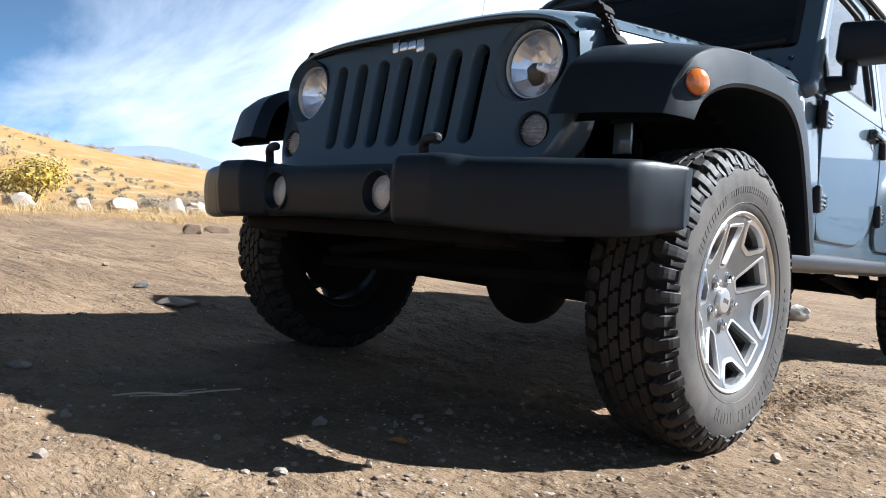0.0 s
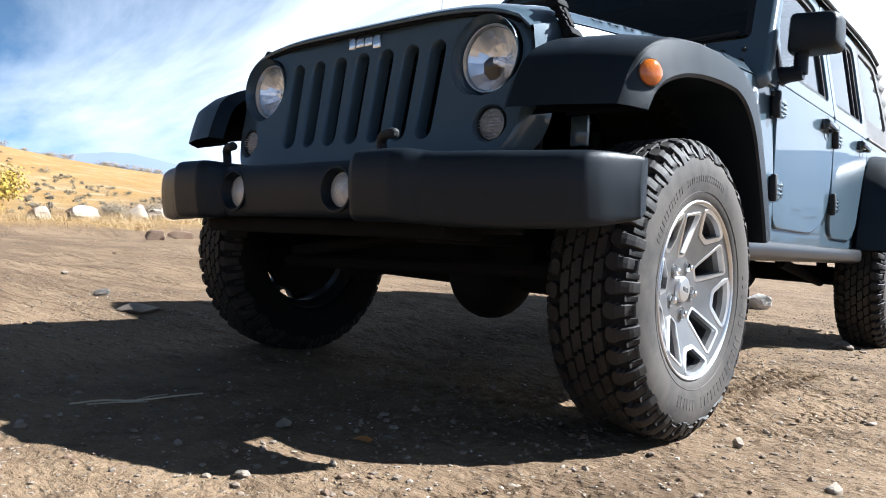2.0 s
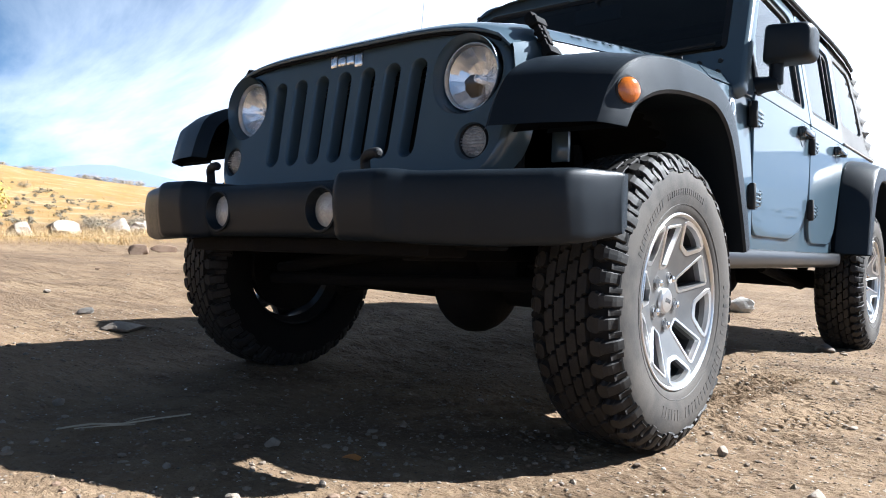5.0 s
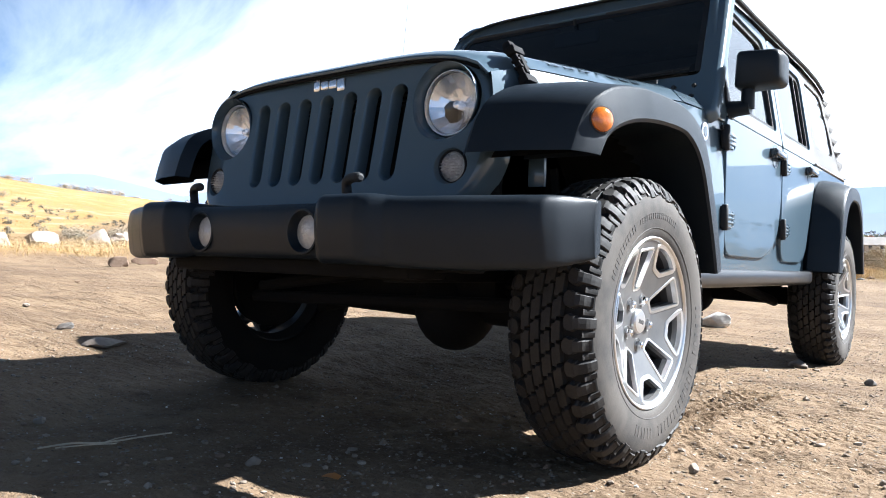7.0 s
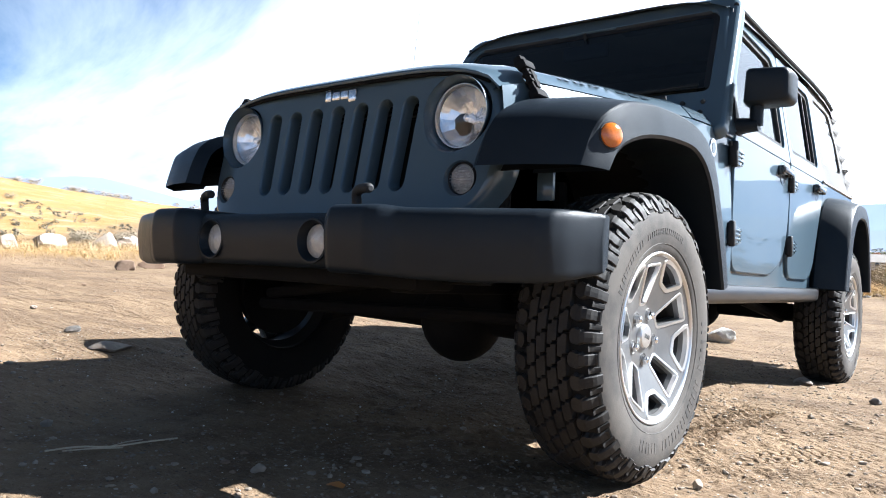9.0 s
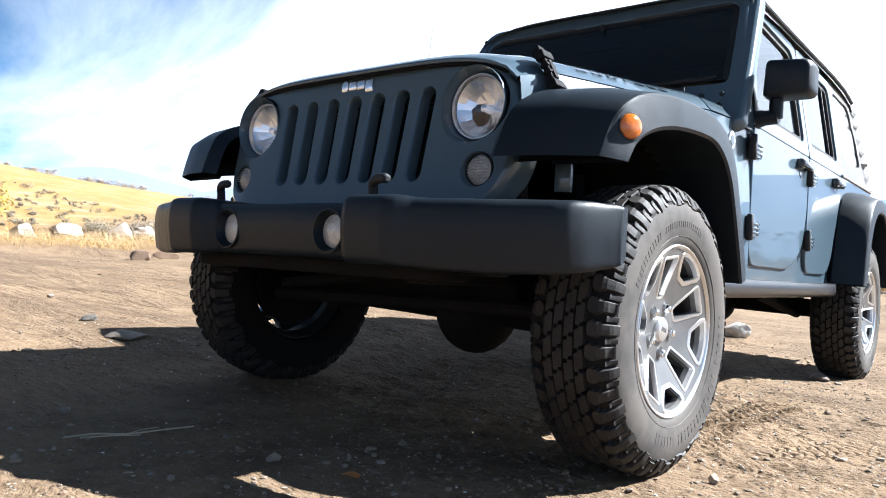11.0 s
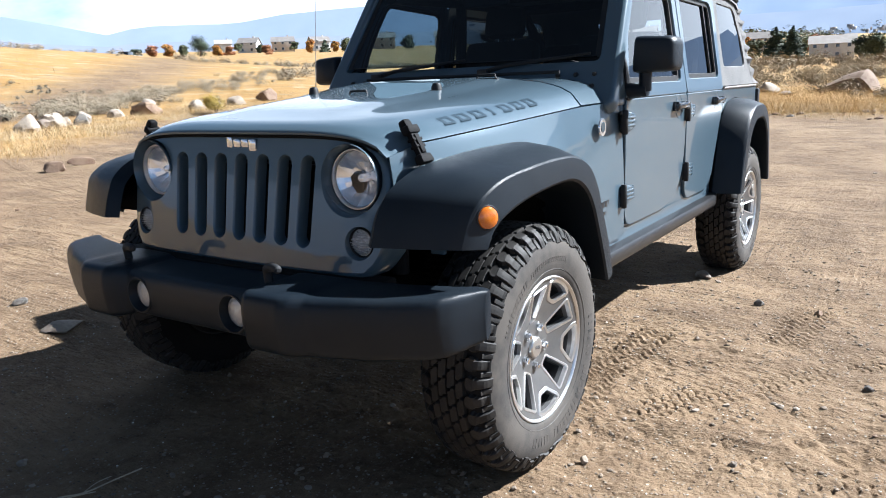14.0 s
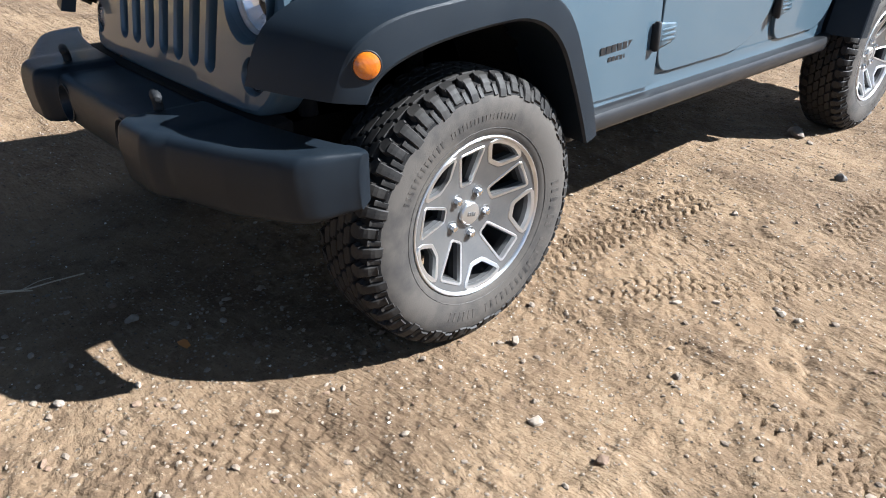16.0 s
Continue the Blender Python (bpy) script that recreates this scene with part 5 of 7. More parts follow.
rows = [[Vector((x, lerp(3.28, 3.56, f), lerp(1.75, 1.17, f))) for x in (-0.68, -0.3, 0.3, 0.68)] for f in (0, 0.2, 0.82, 1.0)]
loft(rows, closed=False, bm=b)
b.faces.ensure_lookup_table()
bmesh.ops.delete(b, geom=[f for f in b.faces if abs(f.calc_center_median().x) < 0.3 and 1.3 < f.calc_center_median().z < 1.65], context="FACES")
part("rear_curtain", b, FABRIC, top)
# -- tail, floor and underside --
part("tailgate", box(-0.76, 0.76, 3.53, 3.57, 0.60, 1.165, 0.01), PAINT, car, "grey-blue tailgate")
part("rear_bumper", box(-0.84, 0.84, 3.46, 3.68, 0.50, 0.66, 0.02), PLASTIC, car, "black plastic rear bumper")
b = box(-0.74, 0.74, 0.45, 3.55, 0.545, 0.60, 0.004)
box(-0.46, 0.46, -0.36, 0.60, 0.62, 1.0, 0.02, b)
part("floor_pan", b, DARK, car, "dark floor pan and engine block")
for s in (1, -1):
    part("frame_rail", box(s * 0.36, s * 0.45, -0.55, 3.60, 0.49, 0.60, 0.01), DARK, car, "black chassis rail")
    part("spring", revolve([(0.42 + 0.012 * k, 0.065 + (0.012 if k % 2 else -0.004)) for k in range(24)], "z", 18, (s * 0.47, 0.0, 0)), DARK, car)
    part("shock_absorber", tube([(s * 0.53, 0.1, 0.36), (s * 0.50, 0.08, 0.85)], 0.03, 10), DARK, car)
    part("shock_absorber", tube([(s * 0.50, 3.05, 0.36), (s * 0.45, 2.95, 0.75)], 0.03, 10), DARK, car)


def axle(y, px):
    b = tube([(-0.66, y, 0.434), (0.66, y, 0.396)], 0.055, 14)
    bl = bmesh.new()
    bmesh.ops.create_uvsphere(bl, u_segments=20, v_segments=12, radius=0.155)
    for v in bl.verts:
        v.co = Vector((px + v.co.x * 0.85, y + v.co.y * 0.95 + (-0.02), 0.405 + v.co.z * 0.95))
    join(b, bl)
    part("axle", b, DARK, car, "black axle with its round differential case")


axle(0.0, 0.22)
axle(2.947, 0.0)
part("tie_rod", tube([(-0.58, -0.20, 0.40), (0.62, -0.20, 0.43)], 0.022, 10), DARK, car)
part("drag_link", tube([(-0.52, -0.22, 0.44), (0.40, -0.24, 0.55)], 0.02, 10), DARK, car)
# block added to black out the open gap between axle and body
part("underbody_filler", box(-0.44, 0.44, -0.12, 0.62, 0.40, 0.64, 0.03), DARK, car, "dark block added to fill the gap under the engine")
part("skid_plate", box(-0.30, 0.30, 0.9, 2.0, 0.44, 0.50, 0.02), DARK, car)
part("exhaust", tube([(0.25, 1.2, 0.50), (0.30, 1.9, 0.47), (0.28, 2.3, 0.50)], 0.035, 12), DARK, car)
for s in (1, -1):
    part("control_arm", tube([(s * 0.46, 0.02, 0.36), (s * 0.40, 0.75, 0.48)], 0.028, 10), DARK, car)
    part("control_arm", tube([(s * 0.50, 2.93, 0.36), (s * 0.46, 2.25, 0.47)], 0.028, 10), DARK, car)
    part("step_bracket", box(s * 0.60, s * 0.73, 0.545, 0.62, 0.47, 0.52, 0.008), STEEL, car, "bare metal bracket behind the front wheel")

# -- cabin --
b = box(-0.70, 0.70, 0.92, 1.22, 0.95, 1.235, 0.04)
part("dashboard", b, TRIM, car, "black dashboard")


def seat(x, y, w=0.50, hr=True):
    b = box(x - w / 2, x + w / 2, y - 0.25, y + 0.25, 0.74, 0.92, 0.05)
    st = part("seat", b, SEAT, car, "black cloth seat")
    b = box(x - w / 2 + 0.01, x + w / 2 - 0.01, -0.06, 0.07, 0.0, 0.64, 0.05, m=Matrix.Translation((0, y + 0.24, 0.86)) @ pose(0, 0, 0, -14, 0, 0))
    part("backrest", b, SEAT, st)
    if hr:
        b = box(x - 0.13, x + 0.13, -0.045, 0.05, 0.66, 0.84, 0.04, m=Matrix.Translation((0, y + 0.24, 0.86)) @ pose(0, 0, 0, -14, 0, 0))
        part("headrest", b, SEAT, st)
        b = tube([(x - 0.05, y + 0.40, 1.48), (x - 0.05, y + 0.43, 1.56)], 0.007, 6)
        tube([(x + 0.05, y + 0.40, 1.48), (x + 0.05, y + 0.43, 1.56)], 0.007, 6, b)
        part("headrest_post", b, STEEL, st)


seat(0.37, 1.62)
seat(-0.37, 1.62)
seat(0.0, 2.55, 1.10, False)
m = Matrix.Translation((0.37, 1.33, 1.16)) @ pose(0, 0, 0, -62, 0, 0)
b = bmesh.new()
ring = [m @ Vector((0.185 * math.cos(2 * math.pi * k / 28), 0.185 * math.sin(2 * math.pi * k / 28), 0)) for k in range(29)]
tube(ring, 0.015, 8, b)
for a in (0.0, 3.14159, -1.571):
    tube([m @ Vector((0.04 * math.cos(a), 0.04 * math.sin(a), -0.02)), m @ Vector((0.18 * math.cos(a), 0.18 * math.sin(a), 0))], 0.014, 6, b)
revolve([(-0.03, 0.0), (-0.03, 0.07), (0.01, 0.07), (0.015, 0.0)], "z", 18, (0, 0, 0), bm2 := bmesh.new())
bm2.transform(m)
join(b, bm2)
part("steering_wheel", b, TRIM, car, "black steering wheel")
b = bmesh.new()
for s in (1, -1):
    tube([(s * 0.62, 1.24, 1.70), (s * 0.62, 1.95, 1.72), (s * 0.62, 2.75, 1.72), (s * 0.60, 3.3, 1.20), (s * 0.60, 3.35, 0.75)], 0.032, 10, b)
    tube([(s * 0.62, 1.95, 1.72), (s * 0.68, 2.0, 1.0)], 0.034, 10, b)
tube([(-0.62, 1.95, 1.72), (0.62, 1.95, 1.72)], 0.032, 10, b)
tube([(-0.62, 2.75, 1.72), (0.62, 2.75, 1.72)], 0.032, 10, b)
part("roll_bar", b, SEAT, car, "black padded roll bar")
b = box(-0.12, 0.12, 1.17, 1.20, 1.60, 1.67, 0.012)
tube([(0, 1.19, 1.67), (0, 1.16, 1.72)], 0.01, 8, b)
part("rear_view_mirror", b, TRIM, car, "black rear-view mirror")
part("sun_visor", box(-0.60, -0.15, 1.18, 1.30, 1.715, 1.735, 0.006), SEAT, car)
part("sun_visor", box(0.15, 0.60, 1.18, 1.30, 1.715, 1.735, 0.006), SEAT, car)
# antenna on the far wing
b = tube([(-0.735, 0.72, 1.10), (-0.735, 0.72, 1.14), (-0.735, 0.735, 1.17), (-0.735, 0.80, 1.86)], 0.002, 6, radii=[0.012, 0.010, 0.0024, 0.0009])
part("antenna", b, STEEL, car, "thin black whip antenna")

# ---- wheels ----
# near-black grooves: the shade between the lugs is put into the colour
GROOVE = material("shade_black_groove_rubber", (0.006, 0.006, 0.0065), 0.8, 0, (0.012, 0.011, 0.010), 14.0, 0.6, spec=0.2)
BARREL = material("dark_barrel_and_hole_shade", (0.016, 0.016, 0.017), 0.5, 0.2, (0.022, 0.021, 0.020), 12.0, 0.6)
R_TYRE, PITCHES, TYRE_SHIFT = 0.405, 44, -0.014


def tyre_point(ang, r, x):
    return Vector((x, r * math.sin(ang), r * math.cos(ang)))


def crown_drop(x):
    """How far the tread's face falls away from the crown."""
    x = abs(x)
    return 0.35 * x * x + max(0.0, x - 0.062) ** 2 * 6.0


def tread_block(bm, poly, ang0, pitch, taper=0.03, dish=0.0):
    """One lug: polygon of (share of pitch, x), raised from the carcass, with a worn edge and a slightly dished face."""
    cu = sum(p[0] for p in poly) / len(poly)
    cx = sum(p[1] for p in poly) / len(poly)

    def ring(drop, k):
        out = []
        for u, x in poly:
            xx = cx + (x - cx) * (1 - k)
            out.append(bm.verts.new(tyre_point(ang0 + (cu + (u - cu) * (1 - k)) * pitch, R_TYRE - crown_drop(xx) - drop, xx)))
        return out
    rows = [ring(0.0165, -0.10), ring(0.0026, taper - 0.01), ring(0.0004, taper + 0.05), ring(dish, taper + 0.22)]
    bm.faces.new(rows[-1])
    for lo, hi in zip(rows, rows[1:]):
        for i in range(len(poly)):
            j = (i + 1) % len(poly)
            bm.faces.new((hi[i], hi[j], lo[j], lo[i]))


def side_lug(bm, s, u0, u1, ang0, pitch, end, step, first=0):
    """Lower end of a shoulder lug, running down over the sidewall, with a step across it."""
    prof = [(0.0880, 0.3992), (0.0985, 0.3915), (0.1060, 0.3830), (0.1095 + step, 0.3755), (0.1150 + step, 0.366), (lerp(0.1252, 0.1195, (end - 0.345) / 0.02), end)]
    base = [(0.082, 0.388), (0.092, 0.380), (0.0985, 0.371), (0.1025, 0.364), (0.108, 0.356), (prof[-1][0] - 0.007, end - 0.006)]
    prof, base = prof[first:], base[first:]
    full = []
    for f, k in ((0.0, 0.0), (0.05, 0.8), (0.13, 1.0), (0.5, 1.03), (0.87, 1.0), (0.95, 0.8), (1.0, 0.0)):
        u = lerp(u0, u1, f)
        full.append([tyre_point(ang0 + u * pitch, lerp(rb, r, k), s * lerp(xb, x, k)) for (x, r), (xb, rb) in zip(prof, base)])
    loft(full, closed=False, bm=bm)
    for col in (0, -1):
        bm.faces.new([bm.verts.new(r[col]) for r in full])


def build_tyre():
    bm = bmesh.new()
    half_prof = [(0.100, 0.232), (0.110, 0.238), (0.1165, 0.246), (0.1195, 0.256), (0.1240, 0.275), (0.1265, 0.295), (0.1268, 0.313), (0.1245, 0.334), (0.1190, 0.352), (0.1100, 0.368), (0.0960, 0.380), (0.080, 0.3845), (0.045, 0.3875)]
    prof = [(-x, r) for x, r in half_prof] + [(0.0, 0.3885)] + list(reversed(half_prof))
    # groove floors (0) and inner flank (2) are near black in place of shade
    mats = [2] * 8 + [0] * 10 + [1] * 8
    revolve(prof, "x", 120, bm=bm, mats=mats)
    pitch = 2 * math.pi / PITCHES
    # zigzag centre blocks hook into one another; shoulder lugs have a rounded inner lobe and a scalloped flank
    hook = [(0.0, 0.0020), (0.86, 0.0020), (0.90, 0.0135), (1.06, 0.0145), (1.04, 0.0285), (0.20, 0.0290), (0.16, 0.0175), (0.02, 0.0165)]
    outer = [(0.02, 0.0320), (0.84, 0.0315), (0.90, 0.0430), (1.04, 0.0440), (1.02, 0.0562), (0.20, 0.0566), (0.14, 0.0465), (0.0, 0.0455)]
    shoulder = [(0.05, 0.073), (0.10, 0.0655), (0.22, 0.0605), (0.40, 0.0590), (0.58, 0.0605), (0.72, 0.0660), (0.77, 0.0740), (0.68, 0.0810), (0.70, 0.0905), (0.09, 0.0905), (0.02, 0.0815)]
    shorter = [(u, x + 0.0045 * max(0.0, (0.085 - x) / 0.028)) for u, x in shoulder]
    lugs = bmesh.new()
    for k in range(PITCHES):
        a = k * pitch
        for s in (1, -1):
            for blk, shift in ((hook, 0.0), (outer, 0.5), (shoulder if (k + (s > 0)) % 2 else shorter, 0.05)):
                if s > 0:
                    tread_block(lugs, blk, a + shift * pitch, pitch, dish=0.001 if blk in (shoulder, shorter) else 0.0003)
                else:
                    tread_block(lugs, [(1.0 - u, -x) for u, x in reversed(blk)], a + (0.5 - shift) * pitch, pitch, dish=0.001 if blk in (shoulder, shorter) else 0.0003)
            long = (k + (s > 0)) % 2 == 0
            off = 0.05 * pitch if s > 0 else 0.45 * pitch
            lo, hi = (0.09, 0.66) if s > 0 else (0.34, 0.91)
            side_lug(lugs, s, lo, hi, a + off, pitch, 0.347 if long else 0.362, 0.003 if long else 0.0)
            lo, hi = (0.72, 1.02) if s > 0 else (-0.02, 0.28)
            side_lug(lugs, s, lo, hi, a + off, pitch, 0.352, -0.002, 2)
    me_t = bpy.data.meshes.new("tyre")
    bmesh.ops.recalc_face_normals(bm, faces=bm.faces)
    for f in bm.faces:
        f.smooth = True
    bm.to_mesh(me_t)
    bm.free()
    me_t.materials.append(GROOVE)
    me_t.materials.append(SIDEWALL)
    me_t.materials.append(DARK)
    bmesh.ops.recalc_face_normals(lugs, faces=lugs.faces)
    me_l = bpy.data.meshes.new("tread_lug")
    lugs.to_mesh(me_l)
    lugs.free()
    me_l.materials.append(RUBBER)
    return me_t, me_l


def rim_depth(r):
    """Axial place of the wheel's face by radius, outward positive."""
    return interp(r, (0.0, 0.05, 0.085, 0.13, 0.18, 0.210, 0.230), (0.052, 0.052, 0.050, 0.062, 0.080, 0.091, 0.096))


def polar(r, deg):
    return (r * math.cos(radians(deg)), r * math.sin(radians(deg)))


def build_rim():
    bm = bmesh.new()
    holes_slot, holes_notch = [], []
    for k in range(5):
        a = 40 + 72 * k
        holes_slot.append(rounded([polar(0.094, a - 10.5), polar(0.094, a + 10.5), polar(0.203, a + 11.6), polar(0.203, a - 11.6)], 0.007, 3))
        a = 4 + 72 * k
        holes_notch.append(rounded([polar(0.165, a - 7), polar(0.165, a + 7), polar(0.190, a + 13.0), polar(0.2135, a + 17.0), polar(0.2180, a + 8), polar(0.2188, a), polar(0.2180, a - 8), polar(0.2135, a - 17.0), polar(0.190, a - 13.0)], 0.006, 2))
    out = circle(0, 0, 0.2285, 96)

    def place(u, v, d):
        r = math.hypot(u, v)
        return Vector((rim_depth(r) - d, u, v))
    panel(out, holes_slot + holes_notch, place, edge=((0, 0), (-0.002, 0.0)), rim=((0, 0), (0.0008, 0.004), (0.004, 0.024), (0.0055, 0.044)), mat_face=1, mat_rim=1, mat_edge=0, bm=bm)
    # the deep end of the hole walls gets its shade as dark colour
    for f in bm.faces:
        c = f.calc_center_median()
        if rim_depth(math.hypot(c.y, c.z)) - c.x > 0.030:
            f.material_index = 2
    # machined fillets along the holes lie proud; the pocket floor is grey paint
    for lp, wide in [(h, 0.0062) for h in holes_slot] + [(h, 0.0105) for h in holes_notch]:
        a = inset(lp, -wide)
        b2 = inset(lp, 0.0)
        ra = [bm.verts.new(place(u, v, -0.0022)) for u, v in a]
        rb = [bm.verts.new(place(u, v, -0.0022)) for u, v in b2]
        rc = [bm.verts.new(place(u, v, 0.0)) for u, v in inset(lp, -wide - 0.0018)]
        rd = [bm.verts.new(place(u, v, 0.010)) for u, v in inset(lp, 0.002)]
        n = len(lp)
        for i in range(n):
            j = (i + 1) % n
            for p, q in ((rc, ra), (ra, rb), (rb, rd)):
                bm.faces.new((p[i], p[j], q[j], q[i])).material_index = 0
    # lip
    revolve([(0.0920, 0.2265), (0.0955, 0.2275), (0.0990, 0.2300), (0.1020, 0.2330), (0.1030, 0.2360), (0.1010, 0.2385), (0.0960, 0.2395), (0.088, 0.238)], "x", 96, bm=bm, mat=0)
    # barrel
    bar = bmesh.new()
    revolve([(0.088, 0.2275), (0.05, 0.212), (-0.06, 0.205), (-0.10, 0.228), (-0.10, 0.238)], "x", 64, bm=bar)
    disc = bmesh.new()
    revolve([(0.0, 0.0), (0.0, 0.165), (-0.025, 0.165), (-0.06, 0.178), (-0.065, 0.0)], "x", 48, bm=disc)
    cap = bmesh.new()
    revolve([(0.045, 0.036), (0.060, 0.0345), (0.064, 0.031), (0.0655, 0.020), (0.066, 0.0)], "x", 36, bm=cap)
    mark = bmesh.new()
    for dx in (-0.012, -0.004, 0.004, 0.012):
        box(0.0652, 0.0668, dx - 0.0028, dx + 0.0028, -0.006, 0.006, 0.0005, mark)
    nut = bmesh.new()
    revolve([(0.035, 0.0122), (0.062, 0.0120), (0.067, 0.0095), (0.069, 0.005), (0.069, 0.0)], "x", 6, bm=nut)
    pocket = bmesh.new()
    revolve([(0.046, 0.0165), (0.0535, 0.0175), (0.0535, 0.019), (0.049, 0.021)], "x", 20, bm=pocket)
    out_m = []
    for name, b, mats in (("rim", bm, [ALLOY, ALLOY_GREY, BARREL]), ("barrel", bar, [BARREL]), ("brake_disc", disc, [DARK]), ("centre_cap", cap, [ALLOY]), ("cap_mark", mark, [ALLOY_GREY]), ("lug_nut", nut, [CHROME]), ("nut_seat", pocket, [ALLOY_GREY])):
        bmesh.ops.remove_doubles(b, verts=b.verts, dist=1e-6)
        bmesh.ops.recalc_face_normals(b, faces=b.faces)
        for f in b.faces:
            f.smooth = True
        for e in b.edges:
            e.smooth = len(e.link_faces) == 2 and e.calc_face_angle(0.0) < radians(28)
        me = bpy.data.meshes.new(name)
        b.to_mesh(me)
        b.free()
        for m in mats:
            me.materials.append(m)
        out_m.append((name, me))
    return out_m


def build_marks():
    """Raised bars where the sidewall carries lettering."""
    b = bmesh.new()
    # (first angle, last angle, count, inner radius, outer radius): measured from straight up, clockwise seen from outside
    for a0, a1, n, r0, r1 in ((-82, -44, 6, 0.286, 0.306), (-40, 8, 9, 0.288, 0.304), (66, 98, 3, 0.286, 0.316), (102, 162, 7, 0.286, 0.314), (168, 190, 3, 0.286, 0.314)):
        step = (a1 - a0) / n
        for k in range(n):
            c = radians(a0 + (k + 0.5) * step)
            for off, wd in ((-0.26, 0.09), (0.22, 0.09)):
                wa, cc = radians(step * wd), c + radians(step * off)
                ra, rb = r0, r1
                pts = [(cc - wa, ra), (cc + wa, ra), (cc + wa, rb), (cc - wa, rb)]
                top = [b.verts.new((interp(r, (0.275, 0.295, 0.313, 0.334), (0.1240, 0.1265, 0.1268, 0.1245)) + 0.0012, r * math.sin(a), r * math.cos(a))) for a, r in pts]
                low = [b.verts.new((0.118, r * math.sin(a), r * math.cos(a))) for a, r in pts]
                b.faces.new(top)
                for i in range(4):
                    j = (i + 1) % 4
                    b.faces.new((top[i], top[j], low[j], low[i]))
    # thin ribs
    for r in (0.262,):
        revolve([(0.1195 if r < 0.3 else 0.1225, r - 0.0016), (0.1222 if r < 0.3 else 0.1248, r), (0.1200 if r < 0.3 else 0.1215, r + 0.0016)], "x", 96, bm=b)
    bmesh.ops.recalc_face_normals(b, faces=b.faces)
    me = bpy.data.meshes.new("raised_mark")
    b.to_mesh(me)
    b.free()
    me.materials.append(MARKS)
    return me


tyre_mesh, lug_mesh = build_tyre()
rim_meshes = build_rim()
mark_mesh = build_marks()
for x, y, turn in ((0.786, 0.0, -2.0), (-0.786, 0.0, 178.0), (0.786, 2.947, 0.0), (-0.786, 2.947, 180.0)):
    w = empty("wheel", pose(x, y, 0.397 if x > 0 else 0.440, 0, 0, turn), label="alloy wheel with a dusty mud-terrain tyre")
    w.parent = car
    tagged(w, group="road wheels")
    spin = {0.0: -15.0, 2.947: 25.0}[y]
    for name, me in (("tyre", tyre_mesh), ("tread_lug", lug_mesh), ("raised_mark", mark_mesh), *rim_meshes):
        if name in ("lug_nut", "nut_seat"):
            for k in range(5):
                a = radians(4 + 72 * k + spin)
                o = new(name, me)
                o.parent = w
                o.location = (0, 0.0665 * math.cos(a), 0.0665 * math.sin(a))
            continue
        o = new(name, me)
        o.parent = w
        o.rotation_euler = (radians(spin), 0, 0)
        if name in ("tyre", "tread_lug", "raised_mark"):
            o.location = (TYRE_SHIFT, 0, 0)

# ---- stones, boulders ----
STONE = material("pale_granite", (0.31, 0.262, 0.208), 0.85, 0, (0.20, 0.162, 0.128), 6.0, 0.7, 60.0, 0.5, 40.0, random_tint=0.25)
STONE_BROWN = material("brown_stone", (0.145, 0.088, 0.056), 0.85, 0, (0.205, 0.138, 0.092), 7.0, 0.7, 60.0, 0.5, 40.0, random_tint=0.25)
STONE_WHITE = material("white_stone", (0.36, 0.302, 0.238), 0.85, 0, (0.235, 0.192, 0.148), 5.0, 0.6, 60.0, 0.5, 40.0, random_tint=0.12)
STONE_BRIGHT = material("bright_white_stone", (0.76, 0.72, 0.66), 0.85, 0, (0.58, 0.54, 0.48), 7.0, 0.6, 60.0, 0.5, 40.0)
STONE_DARK = material("dark_stone", (0.07, 0.065, 0.06), 0.8, 0, (0.14, 0.12, 0.10), 9.0, 0.6, 60.0, 0.5, 40.0, random_tint=0.2)


def rock_bm(sx, sy, sz, seed, sub=3, cuts=5):
    rng = random.Random(seed)
    bm = bmesh.new()
    bmesh.ops.create_icosphere(bm, subdivisions=sub, radius=1.0)
    planes = []
    for _ in range(cuts):
        n = Vector((rng.uniform(-1, 1), rng.uniform(-1, 1), rng.uniform(-0.3, 1))).normalized()
        planes.append((n, rng.uniform(0.50, 0.85) if cuts > 6 else rng.uniform(0.64, 0.92)))
    off = Vector((rng.uniform(-50, 50), rng.uniform(-50, 50), rng.uniform(-50, 50)))
    for v in bm.verts:
        p = v.co.copy()
        p *= 1 + 0.34 * noise.noise(p * 1.3 + off) + 0.16 * noise.noise(p * 3.1 + off) + 0.06 * noise.noise(p * 8 + off)
        for n, d in planes:
            k = p.dot(n) - d
            if k > 0:
                p -= n * k * 0.92
        v.co = Vector((p.x * sx, p.y * sy, p.z * sz))
    return bm


def stone(name, x, y, sx, sy, sz, mat, seed, label, turn=0.0, sink=0.3, group="", sub=3):
    bm = rock_bm(sx, sy, sz, seed, sub, 9 if name == "stone" else 6)
    bm.transform(pose(x, y, gz(x, y) + sz * (1 - sink) - sz * 0.15, 0, 0, turn))
    c = Vector((x, y, gz(x, y)))
    bm.transform(Matrix.Translation(-c))
    ob = link(name, bm, mat, None, label, 24, "stone" if max(sx, sy) < 0.5 else "boulder", group)
    ob.location = c
    return ob


